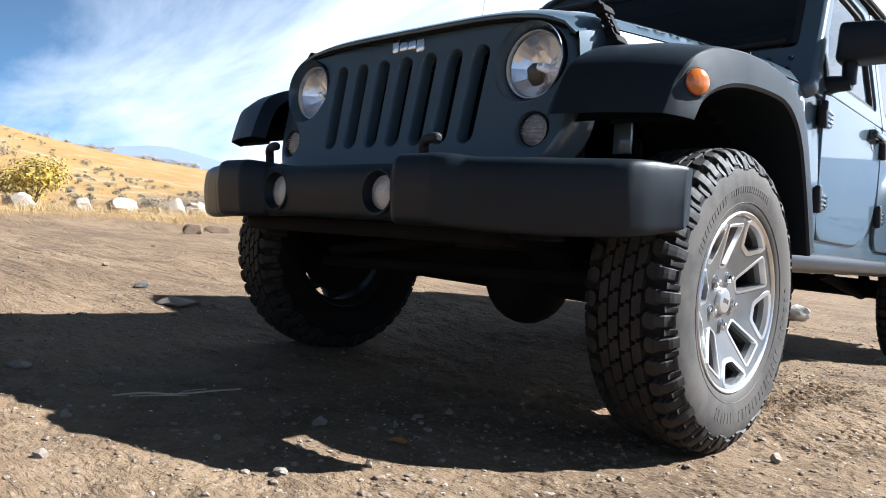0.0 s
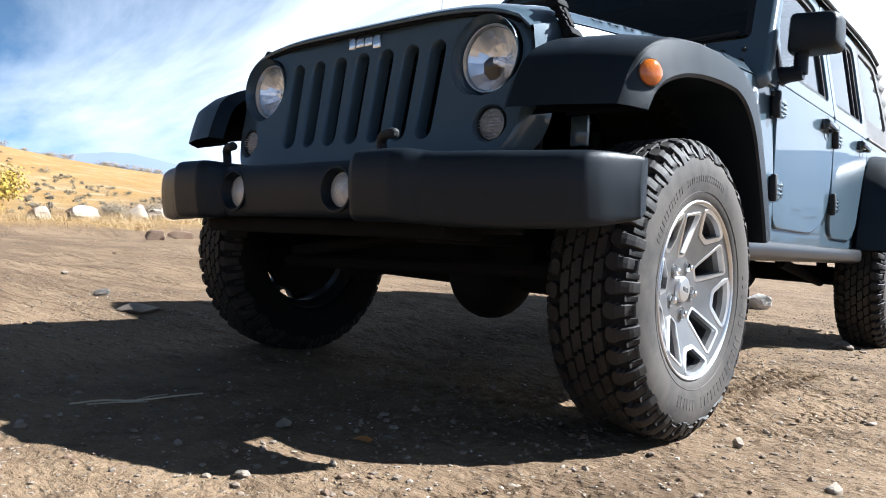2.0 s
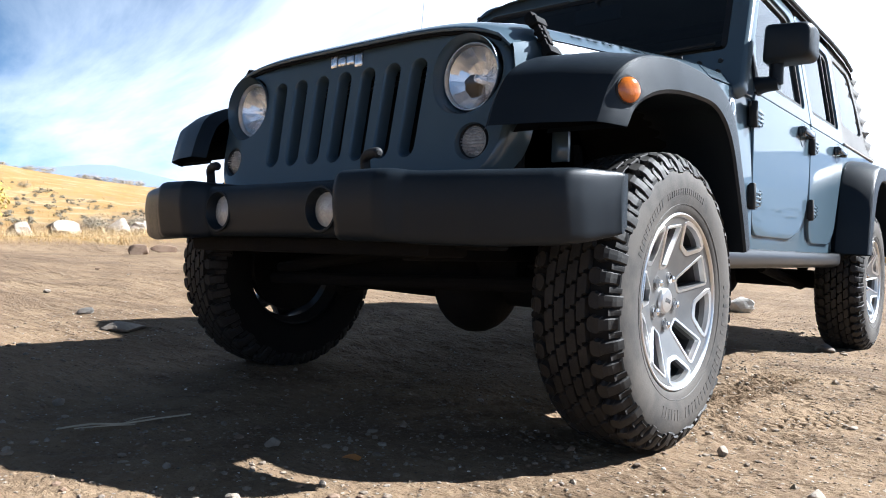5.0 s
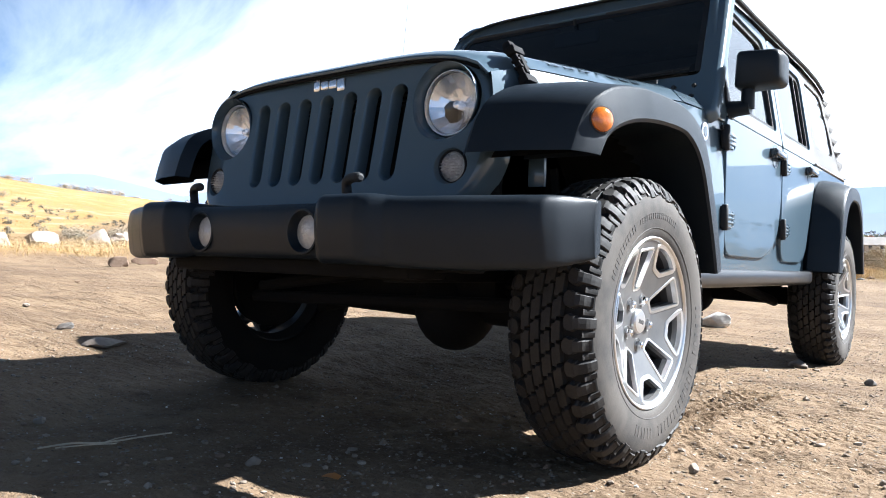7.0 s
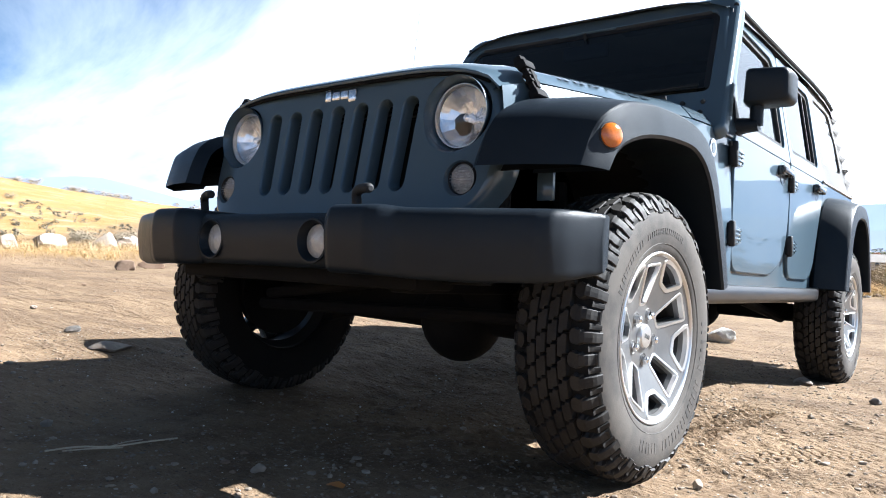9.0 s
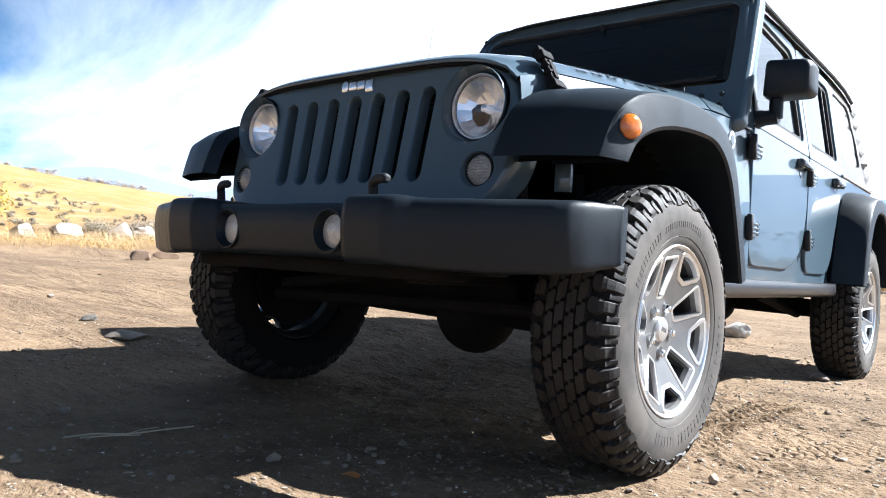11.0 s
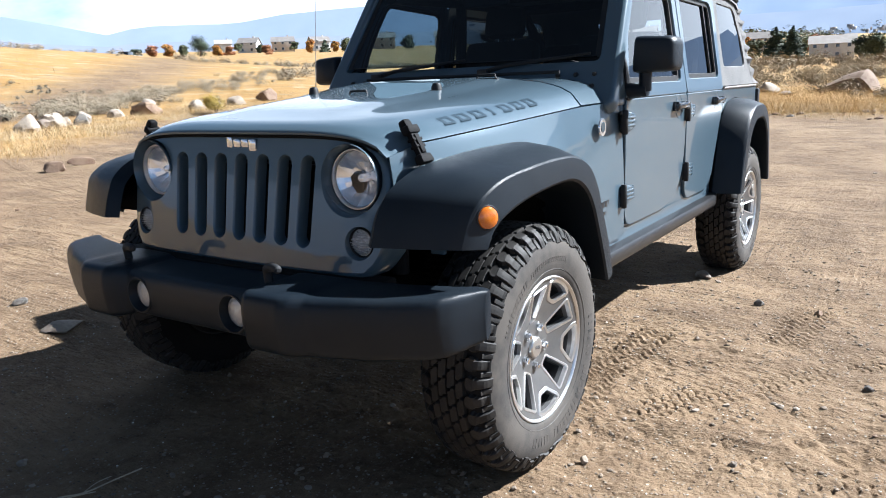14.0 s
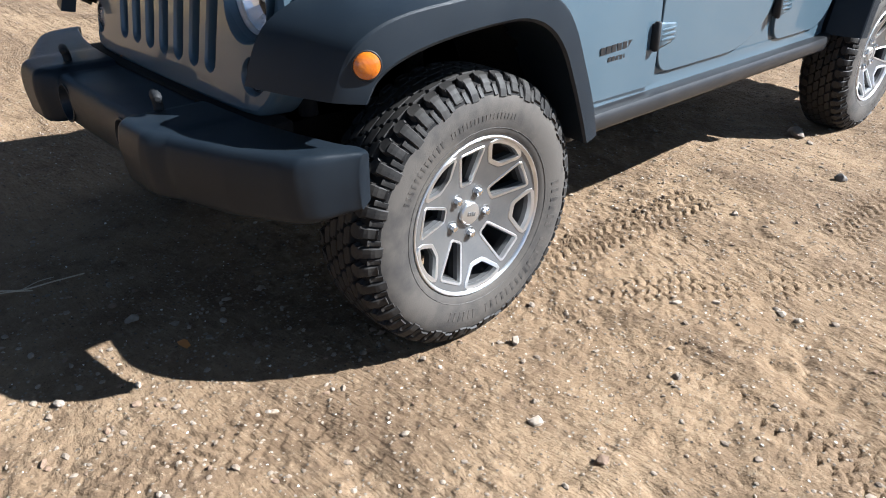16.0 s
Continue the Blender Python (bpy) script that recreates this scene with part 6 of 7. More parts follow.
for spec in (
    ("stone", -7.35, 2.95, 0.17, 0.11, 0.10, STONE_BROWN, 1, "jagged brown rock lying on the dirt"),
    ("stone", -7.55, 3.50, 0.19, 0.09, 0.07, STONE_BROWN, 2, "long brown rock lying on the dirt"),
    ("stone", -1.77, -0.145, 0.120, 0.085, 0.026, STONE, 3, "flat pale stone half buried in the dirt"),
    ("stone", 0.72, 2.55, 0.07, 0.045, 0.03, STONE, 4, "small pale stone against the rear tyre"),
    ("stone", -0.225, 4.10, 0.125, 0.085, 0.075, STONE_BRIGHT, 5, "white stone lying behind the car"),
    ("stone", 1.145, 2.065, 0.030, 0.024, 0.022, STONE_DARK, 6, "small dark stone on the dirt"),
    ("stone", 0.120, -0.745, 0.026, 0.018, 0.014, STONE, 7, "small grey stone in the car's shadow"),
    ("stone", -0.620, -0.950, 0.026, 0.018, 0.014, STONE, 8, "small grey stone in the car's shadow"),
    ("stone", 0.984, 0.068, 0.018, 0.014, 0.020, STONE_WHITE, 9, "small pale stone beside the front tyre"),
    ("stone", 1.899, 1.034, 0.030, 0.016, 0.014, STONE, 10, "small pale stone on the dirt"),
    ("stone", -0.770, -1.175, 0.042, 0.026, 0.015, STONE, 11, "flat grey stone in the car's shadow"),
    ("stone", -2.335, -0.067, 0.05, 0.035, 0.03, STONE_DARK, 12, "dark stone at the shadow's edge"),
    ("stone", 1.44, 2.04, 0.028, 0.022, 0.018, STONE_BROWN, 13, "small brown stone on the dirt"),
    ("stone", 1.464, 0.818, 0.020, 0.014, 0.008, STONE_WHITE, 14, "small flat white stone on dirt"),
    ("stone", 1.435, 0.835, 0.014, 0.010, 0.007, STONE_WHITE, 15, "small flat white stone on dirt"),
    ("stone", 1.520, 0.820, 0.016, 0.011, 0.008, STONE_WHITE, 16, "small flat white stone on dirt"),
    ("stone", 1.133, 0.802, 0.020, 0.009, 0.008, STONE_WHITE, 17, "small flat white stone on dirt"),
    ("stone", 1.731, 1.163, 0.022, 0.018, 0.014, STONE_DARK, 18, "small dark stone on the dirt"),
    ("stone", 0.440, -0.865, 0.014, 0.010, 0.008, STONE_WHITE, 19, "small pale stone in the car's shadow"),
    ("stone", 0.383, -1.057, 0.018, 0.012, 0.010, STONE, 20, "small grey stone on sunlit dirt"),
    ("stone", 1.265, -0.158, 0.022, 0.017, 0.016, STONE_WHITE, 50, "pale stone on sunlit dirt"),
    ("stone", 1.469, -0.152, 0.020, 0.015, 0.013, STONE_BROWN, 51, "brown stone on sunlit dirt"),
    ("stone", 1.415, 0.283, 0.019, 0.013, 0.011, STONE, 52, "grey stone between two tyre prints"),
    ("stone", 1.289, 0.712, 0.015, 0.009, 0.007, STONE_WHITE, 54, "small flat white stone on dirt"),
    ("stone", 1.20, 0.62, 0.022, 0.009, 0.007, STONE_WHITE, 55, "small flat white stone on dirt"),
    ("boulder", -3.0, 24.7, 0.38, 0.33, 0.25, STONE_WHITE, 22, "white boulder in the grass"),
    ("boulder", 0.6, 23.9, 0.45, 0.40, 0.28, STONE, 23, "low grey boulder in the grass"),
    ("boulder", -2.3, 23.6, 0.2, 0.16, 0.10, STONE, 24, "small boulder in the grass"),
    ("boulder", -12.7, 5.5, 0.26, 0.22, 0.25, STONE_WHITE, 25, "white boulder at the lot's edge"),
    ("boulder", -13.7, 6.55, 0.30, 0.25, 0.24, STONE, 26, "pale boulder at the lot's edge"),
    ("boulder", -13.55, 7.12, 0.20, 0.18, 0.20, STONE_DARK, 27, "dark boulder at the lot's edge"),
    ("boulder", -13.85, 7.35, 0.24, 0.20, 0.20, STONE_WHITE, 28, "white boulder behind a dark one"),
    ("boulder", -14.8, 8.75, 0.20, 0.18, 0.16, STONE_WHITE, 29, "white boulder at the lot's edge"),
    ("boulder", -14.6, 9.45, 0.40, 0.26, 0.24, STONE_BROWN, 30, "brown and grey boulder at the lot's edge"),
    ("boulder", -15.2, 9.9, 0.26, 0.20, 0.26, STONE, 31, "grey boulder at the lot's edge"),
    ("boulder", -14.8, 11.2, 0.30, 0.23, 0.17, STONE_WHITE, 32, "low white boulder at the lot's edge"),
    ("boulder", -14.3, 11.4, 0.20, 0.18, 0.15, STONE, 38, "grey boulder at the lot's edge"),
    ("boulder", -14.7, 12.4, 0.36, 0.26, 0.17, STONE_WHITE, 39, "long white boulder at the lot's edge"),
    ("boulder", -15.4, 14.3, 0.34, 0.28, 0.24, STONE_BROWN, 40, "brown boulder among the brush"),
    ("boulder", -14.2, 16.6, 0.40, 0.30, 0.22, STONE_BROWN, 41, "brown boulder among the brush"),
    ("boulder", -13.3, 4.7, 0.35, 0.29, 0.26, STONE_WHITE, 33, "white boulder at the lot's edge"),
    ("boulder", -13.0, 3.8, 0.26, 0.23, 0.21, STONE, 34, "grey boulder at the lot's edge"),
    ("boulder", -13.0, 2.7, 0.29, 0.24, 0.21, STONE_WHITE, 35, "white boulder at the lot's edge"),
    ("boulder", -12.9, 1.3, 0.32, 0.26, 0.19, STONE_WHITE, 36, "white boulder at the lot's edge"),
    ("boulder", -12.4, 0.3, 0.29, 0.23, 0.24, STONE, 37, "grey boulder at the lot's edge"),
    ("boulder", -14.0, 7.0, 0.20, 0.17, 0.14, STONE_WHITE, 38, "white boulder at the lot's edge"),
):
    stone(*spec, turn=spec[7] * 37.0, sink=0.3 if spec[0] == "stone" else 0.5, group="loose stones" if spec[0] == "stone" else "boulders round the lot", sub=3)


def slab(x, y, label):
    """A tilted slab of rock: a long back that climbs to a peak and breaks off in a pale face."""
    rows = []
    for k in range(7):
        f = -1 + k / 3
        row = []
        for px, pz in ((-1.05, -0.1), (-0.92, 0.12), (-0.55, 0.30), (-0.1, 0.50), (0.35, 0.66), (0.58, 0.70), (0.70, 0.60), (0.88, 0.30), (1.02, -0.1)):
            q = Vector((px * (1 - 0.12 * f * f), 0.55 * f, pz * (1 - 0.35 * f * f)))
            n = noise.noise(q * 2.2 + Vector((3, 7, 1))) * 0.10 + noise.noise(q * 6) * 0.035
            row.append(q + Vector((n * 0.6, n, n)))
        rows.append(row)
    ob = link("boulder", loft(rows, closed=True), [STONE_BROWN], None, label, 20, "boulder", "boulders round the lot")
    ob.matrix_world = pose(x, y, gz(x, y), 0, 0, -8)
    return ob


slab(-0.95, 27.2, "big slanting brown boulder in the grass")


def pebbles(name, count, box_xy, size, mats, seed, label):
    """Loose gravel, one object."""
    rng = np.random.default_rng(seed)
    base = []
    for k in range(6):
        bm = rock_bm(1, 0.75, 0.45, 900 + k + seed, 1, 3)
        bm.verts.index_update()
        base.append((np.array([v.co[:] for v in bm.verts]), np.array([[v.index for v in f.verts] for f in bm.faces])))
        bm.free()
    x0, x1, y0, y1 = box_xy
    vs, fs, mi, n = [], [], [], 0
    px, py = rng.uniform(x0, x1, count), rng.uniform(y0, y1, count)
    keep = rng.uniform(0, 1, count) < 0.25 + 1.2 * vnoise(px, py, 0.6, seed)
    px, py = px[keep], py[keep]
    pz = ground_z(px, py)
    for x, y, z in zip(px, py, pz):
        v, f = base[rng.integers(0, 6)]
        s = size[0] + (size[1] - size[0]) * rng.uniform(0, 1) ** 4
        a = rng.uniform(0, 6.28)
        c, sn = math.cos(a), math.sin(a)
        w = v * s * rng.uniform(0.7, 1.3, 3)
        vs.append(np.column_stack([x + w[:, 0] * c - w[:, 1] * sn, y + w[:, 0] * sn + w[:, 1] * c, z + w[:, 2] + s * 0.15]))
        fs.append(f + n)
        mi += [rng.integers(0, len(mats))] * len(f)
        n += len(v)
    me = bpy.data.meshes.new(name)
    me.from_pydata(np.concatenate(vs).tolist(), [], np.concatenate(fs).tolist())
    for m_ in mats:
        me.materials.append(m_)
    me.polygons.foreach_set("material_index", np.array(mi, dtype=np.int32))
    me.update()
    return tagged(new(name, me), label, "gravel", kind="stuff")


GRIT = material("tan_grit", (0.1872, 0.1404, 0.1008), 0.9, 0, (0.2592, 0.2088, 0.1584), 20.0, 0.7, 90.0, random_tint=0.35)
pebbles("gravel", 13000, (-2.4, 2.8, -1.9, 4.4), (0.0022, 0.010), (STONE, STONE_BROWN, GRIT, GRIT, GRIT), 41, "small loose gravel and grit on the dirt")
pebbles("pale_gravel", 4600, (-2.4, 2.6, -1.8, 1.6), (0.0016, 0.0065), (STONE_WHITE, STONE, STONE_BRIGHT), 45, "pale grit lying loose on the dirt")
pebbles("shaded_stones", 800, (-1.8, 0.8, -1.3, 0.3), (0.003, 0.017), (STONE, STONE_BROWN, GRIT), 46, "small pale stones lying before the car")
pebbles("scattered_stones", 900, (-10, 5, -3, 13), (0.006, 0.030), (STONE, STONE_BROWN, GRIT, STONE_WHITE), 42, "small stones scattered over the lot")
pebbles("clods", 5200, (0.2, 3.4, -1.6, 3.6), (0.004, 0.015), (GRIT,), 43, "crumbled clods of dry dirt")
pebbles("edge_debris", 420, (-6, 9, 12.9, 14.4), (0.02, 0.09), (STONE_BROWN, STONE_DARK, GRIT), 44, "dark clods and stones along the grass edge")
def on_dirt(pts, lift):
    return [(x, y, gz(x, y) + lift) for x, y in pts]


bm = tube(smooth_path(on_dirt(((-0.30, -1.10), (-0.285, -1.02), (-0.245, -0.955), (-0.235, -0.86), (-0.225, -0.765)), 0.010), 4), 0.0024, 6)
tube(smooth_path(on_dirt(((-0.29, -1.06), (-0.265, -0.99), (-0.225, -0.93)), 0.006), 4), 0.0018, 6, bm)
tube(smooth_path(on_dirt(((-0.25, -0.96), (-0.27, -0.90), (-0.265, -0.85)), 0.008), 4), 0.0015, 6, bm)
link("dry_twig", bm, material("dry_stem", (0.46, 0.38, 0.28), 0.85), None, "thin dry twig lying on shaded dirt", 60, "twig")
bm = bmesh.new()
loft([[Vector((-0.025, -0.010, 0)), Vector((0.0, -0.015, 0.006)), Vector((0.028, -0.004, 0.002))], [Vector((-0.022, 0.010, 0.003)), Vector((0.0, 0.012, 0.009)), Vector((0.025, 0.010, 0.006))]], closed=False, bm=bm)
loft([[Vector((-0.025, -0.010, -0.002)), Vector((0.0, -0.015, 0.004)), Vector((0.028, -0.004, 0.0))], [Vector((-0.022, 0.010, 0.001)), Vector((0.0, 0.012, 0.007)), Vector((0.025, 0.010, 0.004))]], closed=False, bm=bm)
lf = link("fallen_leaf", bm, material("orange_leaf", (0.55, 0.22, 0.05), 0.7), None, "dry orange leaf in the shade", 60, "leaf")
lf2 = copy_thing(lf, pose(-0.305, -0.452, 0.704, 0, 8, 40))
tagged(lf2, "small yellow leaf caught behind the bumper", "leaf")
lf.location = (0.346, -0.688, gz(0.346, -0.688) + 0.006)

# ---- dry grass, brush, trees ----
STRAW = material("dry_grass_blades", (0.350, 0.210, 0.066), 0.85, 0, (0.400, 0.262, 0.100), 0.8, 0.7, 4.0, random_tint=0.15)
BLEACHED = material("bleached_grass_blades", (0.400, 0.292, 0.150), 0.85, 0, (0.450, 0.345, 0.205), 0.9, 0.7, 4.0, random_tint=0.15)
SAGE = material("grey_sagebrush", (0.190, 0.162, 0.118), 0.95, 0, (0.255, 0.205, 0.138), 1.2, 0.7, 9.0, random_tint=0.2)
PALE_SAGE = material("pale_dry_brush", (0.275, 0.220, 0.145), 0.95, 0, (0.185, 0.152, 0.105), 0.5, 0.8, 9.0, random_tint=0.22)
DUSK_SAGE = material("low_grey_green_brush", (0.108, 0.0936, 0.0684), 0.95, 0, (0.1512, 0.126, 0.0864), 0.5, 0.8, 9.0, random_tint=0.25)
TWIG = material("brown_twigs", (0.12, 0.09, 0.065), 0.9)
YELLOW = material("yellow_rabbitbrush", (0.375, 0.255, 0.02625), 0.9, 0, (0.27, 0.2025, 0.045), 3.0, 0.7, 20.0, random_tint=0.3)
GREEN_DARK = material("dark_needles", (0.03, 0.0465, 0.0255), 0.85, 0, (0.04875, 0.06375, 0.03375), 0.6, 0.7, 5.0, random_tint=0.35)
GREEN = material("dull_green_leaves", (0.06375, 0.0825, 0.0375), 0.85, 0, (0.0975, 0.1013, 0.045), 0.6, 0.7, 5.0, random_tint=0.35)
# distance haze is mixed into this far leaf colour
HAZY_GREEN = material("hazy_green_leaves", (0.13, 0.15, 0.15), 0.9, 0, (0.16, 0.17, 0.16), 0.01, 0.7, 0.1, random_tint=0.25)
GOLD = material("golden_leaves", (0.36, 0.2025, 0.03), 0.85, 0, (0.315, 0.1275, 0.0225), 0.6, 0.7, 5.0, random_tint=0.35)
RUST = material("rust_leaves", (0.21, 0.0675, 0.03), 0.85, 0, (0.27, 0.1125, 0.0375), 0.6, 0.7, 5.0, random_tint=0.35)
BARK = material("bark", (0.11, 0.085, 0.065), 0.9)


def stuff_mesh(name, vs, fs, mat, label, category):
    me = bpy.data.meshes.new(name)
    me.vertices.add(len(vs))
    me.vertices.foreach_set("co", np.asarray(vs, np.float32).ravel())
    fs = np.asarray(fs, np.int32)
    k = fs.shape[1]
    me.loops.add(fs.size)
    me.loops.foreach_set("vertex_index", fs.ravel())
    me.polygons.add(len(fs))
    me.polygons.foreach_set("loop_start", np.arange(0, fs.size, k, dtype=np.int32))
    me.update(calc_edges=True)
    me.materials.append(mat)
    return tagged(new(name, me), label, category, kind="stuff")


def blades(name, cx, cy, per, height, spread, mat, seed, label, width=0.012):
    """Tufts of bent blades at the given places."""
    rng = np.random.default_rng(seed)
    n = len(cx) * per
    bx = np.repeat(cx, per) + rng.normal(0, spread, n)
    by = np.repeat(cy, per) + rng.normal(0, spread, n)
    bz = ground_z(bx, by) - 0.02
    h = np.repeat(rng.uniform(height[0], height[1], len(cx)), per) * rng.uniform(0.5, 1.1, n)
    a = rng.uniform(0, 2 * np.pi, n)
    lean = rng.uniform(0.4, 1.3, n) * h
    wx, wy = -np.sin(a) * width * (0.6 + h), np.cos(a) * width * (0.6 + h)
    lx, ly = np.cos(a) * lean, np.sin(a) * lean
    p0 = np.column_stack([bx - wx, by - wy, bz])
    p1 = np.column_stack([bx + wx, by + wy, bz])
    p2 = np.column_stack([bx + lx * 0.4 + wx * 0.8, by + ly * 0.4 + wy * 0.8, bz + h * 0.6])
    p3 = np.column_stack([bx + lx * 0.4 - wx * 0.8, by + ly * 0.4 - wy * 0.8, bz + h * 0.6])
    p4 = np.column_stack([bx + lx, by + ly, bz + h])
    vs = np.stack([p0, p1, p2, p3, p4], 1).reshape(-1, 3)
    k = np.arange(n) * 5
    tri = np.concatenate([np.column_stack([k, k + 1, k + 2]), np.column_stack([k, k + 2, k + 3]), np.column_stack([k + 3, k + 2, k + 4])])
    return stuff_mesh(name, vs, tri, mat, label, "grass")


rng = np.random.default_rng(7)
# band along the lot's rear and left edges, then thinner up the slope
bx, by = rng.uniform(-24, 12, 26000), rng.uniform(-6, 26, 26000)
e = lot_edge(bx, by)
band = (e > 0.15) & (e < 8.5) & (rng.uniform(0, 1, len(bx)) < np.clip(1.25 - e / 8.0, 0.12, 1)) & (rng.uniform(0, 1, len(bx)) < 0.35 + vnoise(bx, by, 1.7, 51))
view = ((bx < -7.0) | (by > 10.0))
sel = band & view
blades("dry_grass", bx[sel], by[sel], 22, (0.04, 0.12), 0.20, STRAW, 8, "golden dry grass along the edge of the lot", 0.0032)
# taller bleached tufts in front of the boulders
tx, ty = rng.uniform(-17, 8, 9000), rng.uniform(-6, 20, 9000)
e = lot_edge(tx, ty)
tall = (e > 0.2) & (e < 3.4) & (rng.uniform(0, 1, len(tx)) < 0.15 + 0.85 * vnoise(tx, ty, 1.1, 52)) & ((tx < -7.0) | (ty > 10.0))
blades("tall_dry_grass", tx[tall], ty[tall], 48, (0.08, 0.24), 0.17, BLEACHED, 10, "tall bleached dry grass in front of the boulders", 0.0018)
# the golden field between the lot and the brush
mx, my = rng.uniform(-9, 14, 3000), rng.uniform(13, 27, 3000)
e = lot_edge(mx, my)
mid = (e > 0.1) & (rng.uniform(0, 1, len(mx)) < 0.25 + 0.9 * vnoise(mx, my, 2.2, 53))
blades("golden_grass", mx[mid], my[mid], 80, (0.10, 0.30), 0.30, STRAW, 11, "golden knee-high dry grass behind the lot", 0.0019)
bx, by = rng.uniform(-80, 30, 12000), rng.uniform(-20, 90, 12000)
e = lot_edge(bx, by)
sel = (e > 6) & (rng.uniform(0, 1, len(bx)) < 0.9)
blades("far_dry_grass", bx[sel], by[sel], 8, (0.04, 0.11), 0.45, STRAW, 9, "sparse dry grass over the slope", 0.009)


def leaf_cloud(cx, cy, cz, rx, ry, rz, n, size, rng, hollow=0.55, slim=0.35, up=0.55):
    """n small leaves in the shell of an uneven ellipsoid: vertices and quads."""
    d = rng.normal(0, 1, (n, 3))
    d /= np.linalg.norm(d, axis=1)[:, None]
    lump = 0.75 + 0.5 * vnoise(d[:, 0] * 2 + cx, d[:, 1] * 2 + d[:, 2] * 2 + cy, 0.6, 61)
    r = (hollow + (1 - hollow) * rng.uniform(0, 1, n) ** 0.6) * lump
    c = np.column_stack([cx + d[:, 0] * r * rx, cy + d[:, 1] * r * ry, cz + d[:, 2] * r * rz])
    face = d * 0.7 + rng.normal(0, 0.35, (n, 3)) + np.array([0.35 * up, 0.35 * up, up])
    u = np.cross(face, rng.normal(0, 1, (n, 3)))
    u /= np.linalg.norm(u, axis=1)[:, None]
    v = np.cross(face, u)
    v /= np.linalg.norm(v, axis=1)[:, None]
    s = size * rng.uniform(0.6, 1.4, n)[:, None]
    return np.stack([c - u * s * 0.5, c + v * s * slim, c + u * s * 0.6, c - v * s * slim], 1).reshape(-1, 3)


def quads_of(n):
    k = np.arange(n) * 4
    return np.column_stack([k, k + 1, k + 2, k + 3])


# sagebrush
def brush(name, xs, ys, sizes, per, leaf, mat, seed, label):
    rng = np.random.default_rng(seed)
    out = []
    zs = ground_z(np.array(xs), np.array(ys))
    for x, y, z, s in zip(xs, ys, zs, sizes):
        for _ in range(3):
            ox, oy = rng.normal(0, 0.35 * s, 2)
            k = rng.uniform(0.55, 0.9)
            out.append(leaf_cloud(x + ox, y + oy, z + 0.42 * s * k, 0.62 * s * k, 0.62 * s * k, 0.5 * s * k, per // 3, leaf * s, rng, 0.2, 0.11, 1.1))
    v = np.concatenate(out)
    return stuff_mesh(name, v, quads_of(len(v) // 4), mat, label, "brush")


n = 1500
bx, by = rng.uniform(-60, 34, n), rng.uniform(-14, 80, n)
e = lot_edge(bx, by)
thick = vnoise(bx, by, 11, 71)
sel = (e > 9.0) & (thick > 0.60) & ((bx > -9) | (bx < -34))
brush("sagebrush", bx[sel], by[sel], rng.uniform(0.4, 0.8, sel.sum()), 330, 0.18, SAGE, 72, "grey sagebrush scattered over the slope")
# a line of brush along the bare track behind the boulders
f = rng.uniform(0, 1, 120)
lx = np.interp(f, (0, 0.25, 0.5, 0.75, 1), (-17.2, -19.3, -21.4, -24.5, -31.0)) + rng.normal(0.9, 0.95, 120)
ly = np.interp(f, (0, 0.25, 0.5, 0.75, 1), (7.6, 10.2, 13.6, 19.0, 30.0)) + rng.normal(0, 1.0, 120)
brush("brush_line", lx, ly, rng.uniform(0.22, 0.62, 120), 1200, 0.095, SAGE, 73, "line of grey brush beside a bare track")
lx, ly = rng.uniform(-64, -24, 420), rng.uniform(24, 76, 420)
keep = (np.abs(ly + 0.95 * lx - 2) < 22) & (ly > 0.9 * -lx + 1.5) & (vnoise(lx, ly, 9, 78) > 0.36)
brush("olive_brush", lx[keep], ly[keep], rng.uniform(0.4, 1.0, keep.sum()), 420, 0.15, SAGE, 79, "olive-grey brush spreading below the houses")
lx = rng.uniform(-11, 16, 210)
ly = 25.0 + 27 * rng.uniform(0, 1, 210)
lx = np.where((np.abs(lx + 0.9) < 2.2) & (ly < 29), lx + 4.6, lx)
brush("brush_field", lx, ly, rng.uniform(0.55, 1.15, 210), 1300, 0.090, PALE_SAGE, 74, "pale grey and straw brush behind the grass")
lx, ly = rng.uniform(-60, -16, 1100), rng.uniform(-16, 14, 1100)
brush("low_brush", lx, ly, rng.uniform(0.08, 0.27, 1100), 60, 0.5, DUSK_SAGE, 75, "low grey brush dotted over the hillside")
lx, ly = rng.uniform(-30, 22, 170), rng.uniform(52, 120, 170)
brush("far_brush", lx, ly, rng.uniform(1.0, 1.9, 170), 360, 0.18, PALE_SAGE, 77, "pale brush spreading towards the houses")
brush("dark_brush", np.array([-3.5, -3.2, -6.5, 5.5]), np.array([28.6, 28.9, 33.0, 35.0]), np.array([0.6, 0.55, 0.7, 0.7]), 600, 0.09, TWIG, 76, "bare dark brush among the pale")


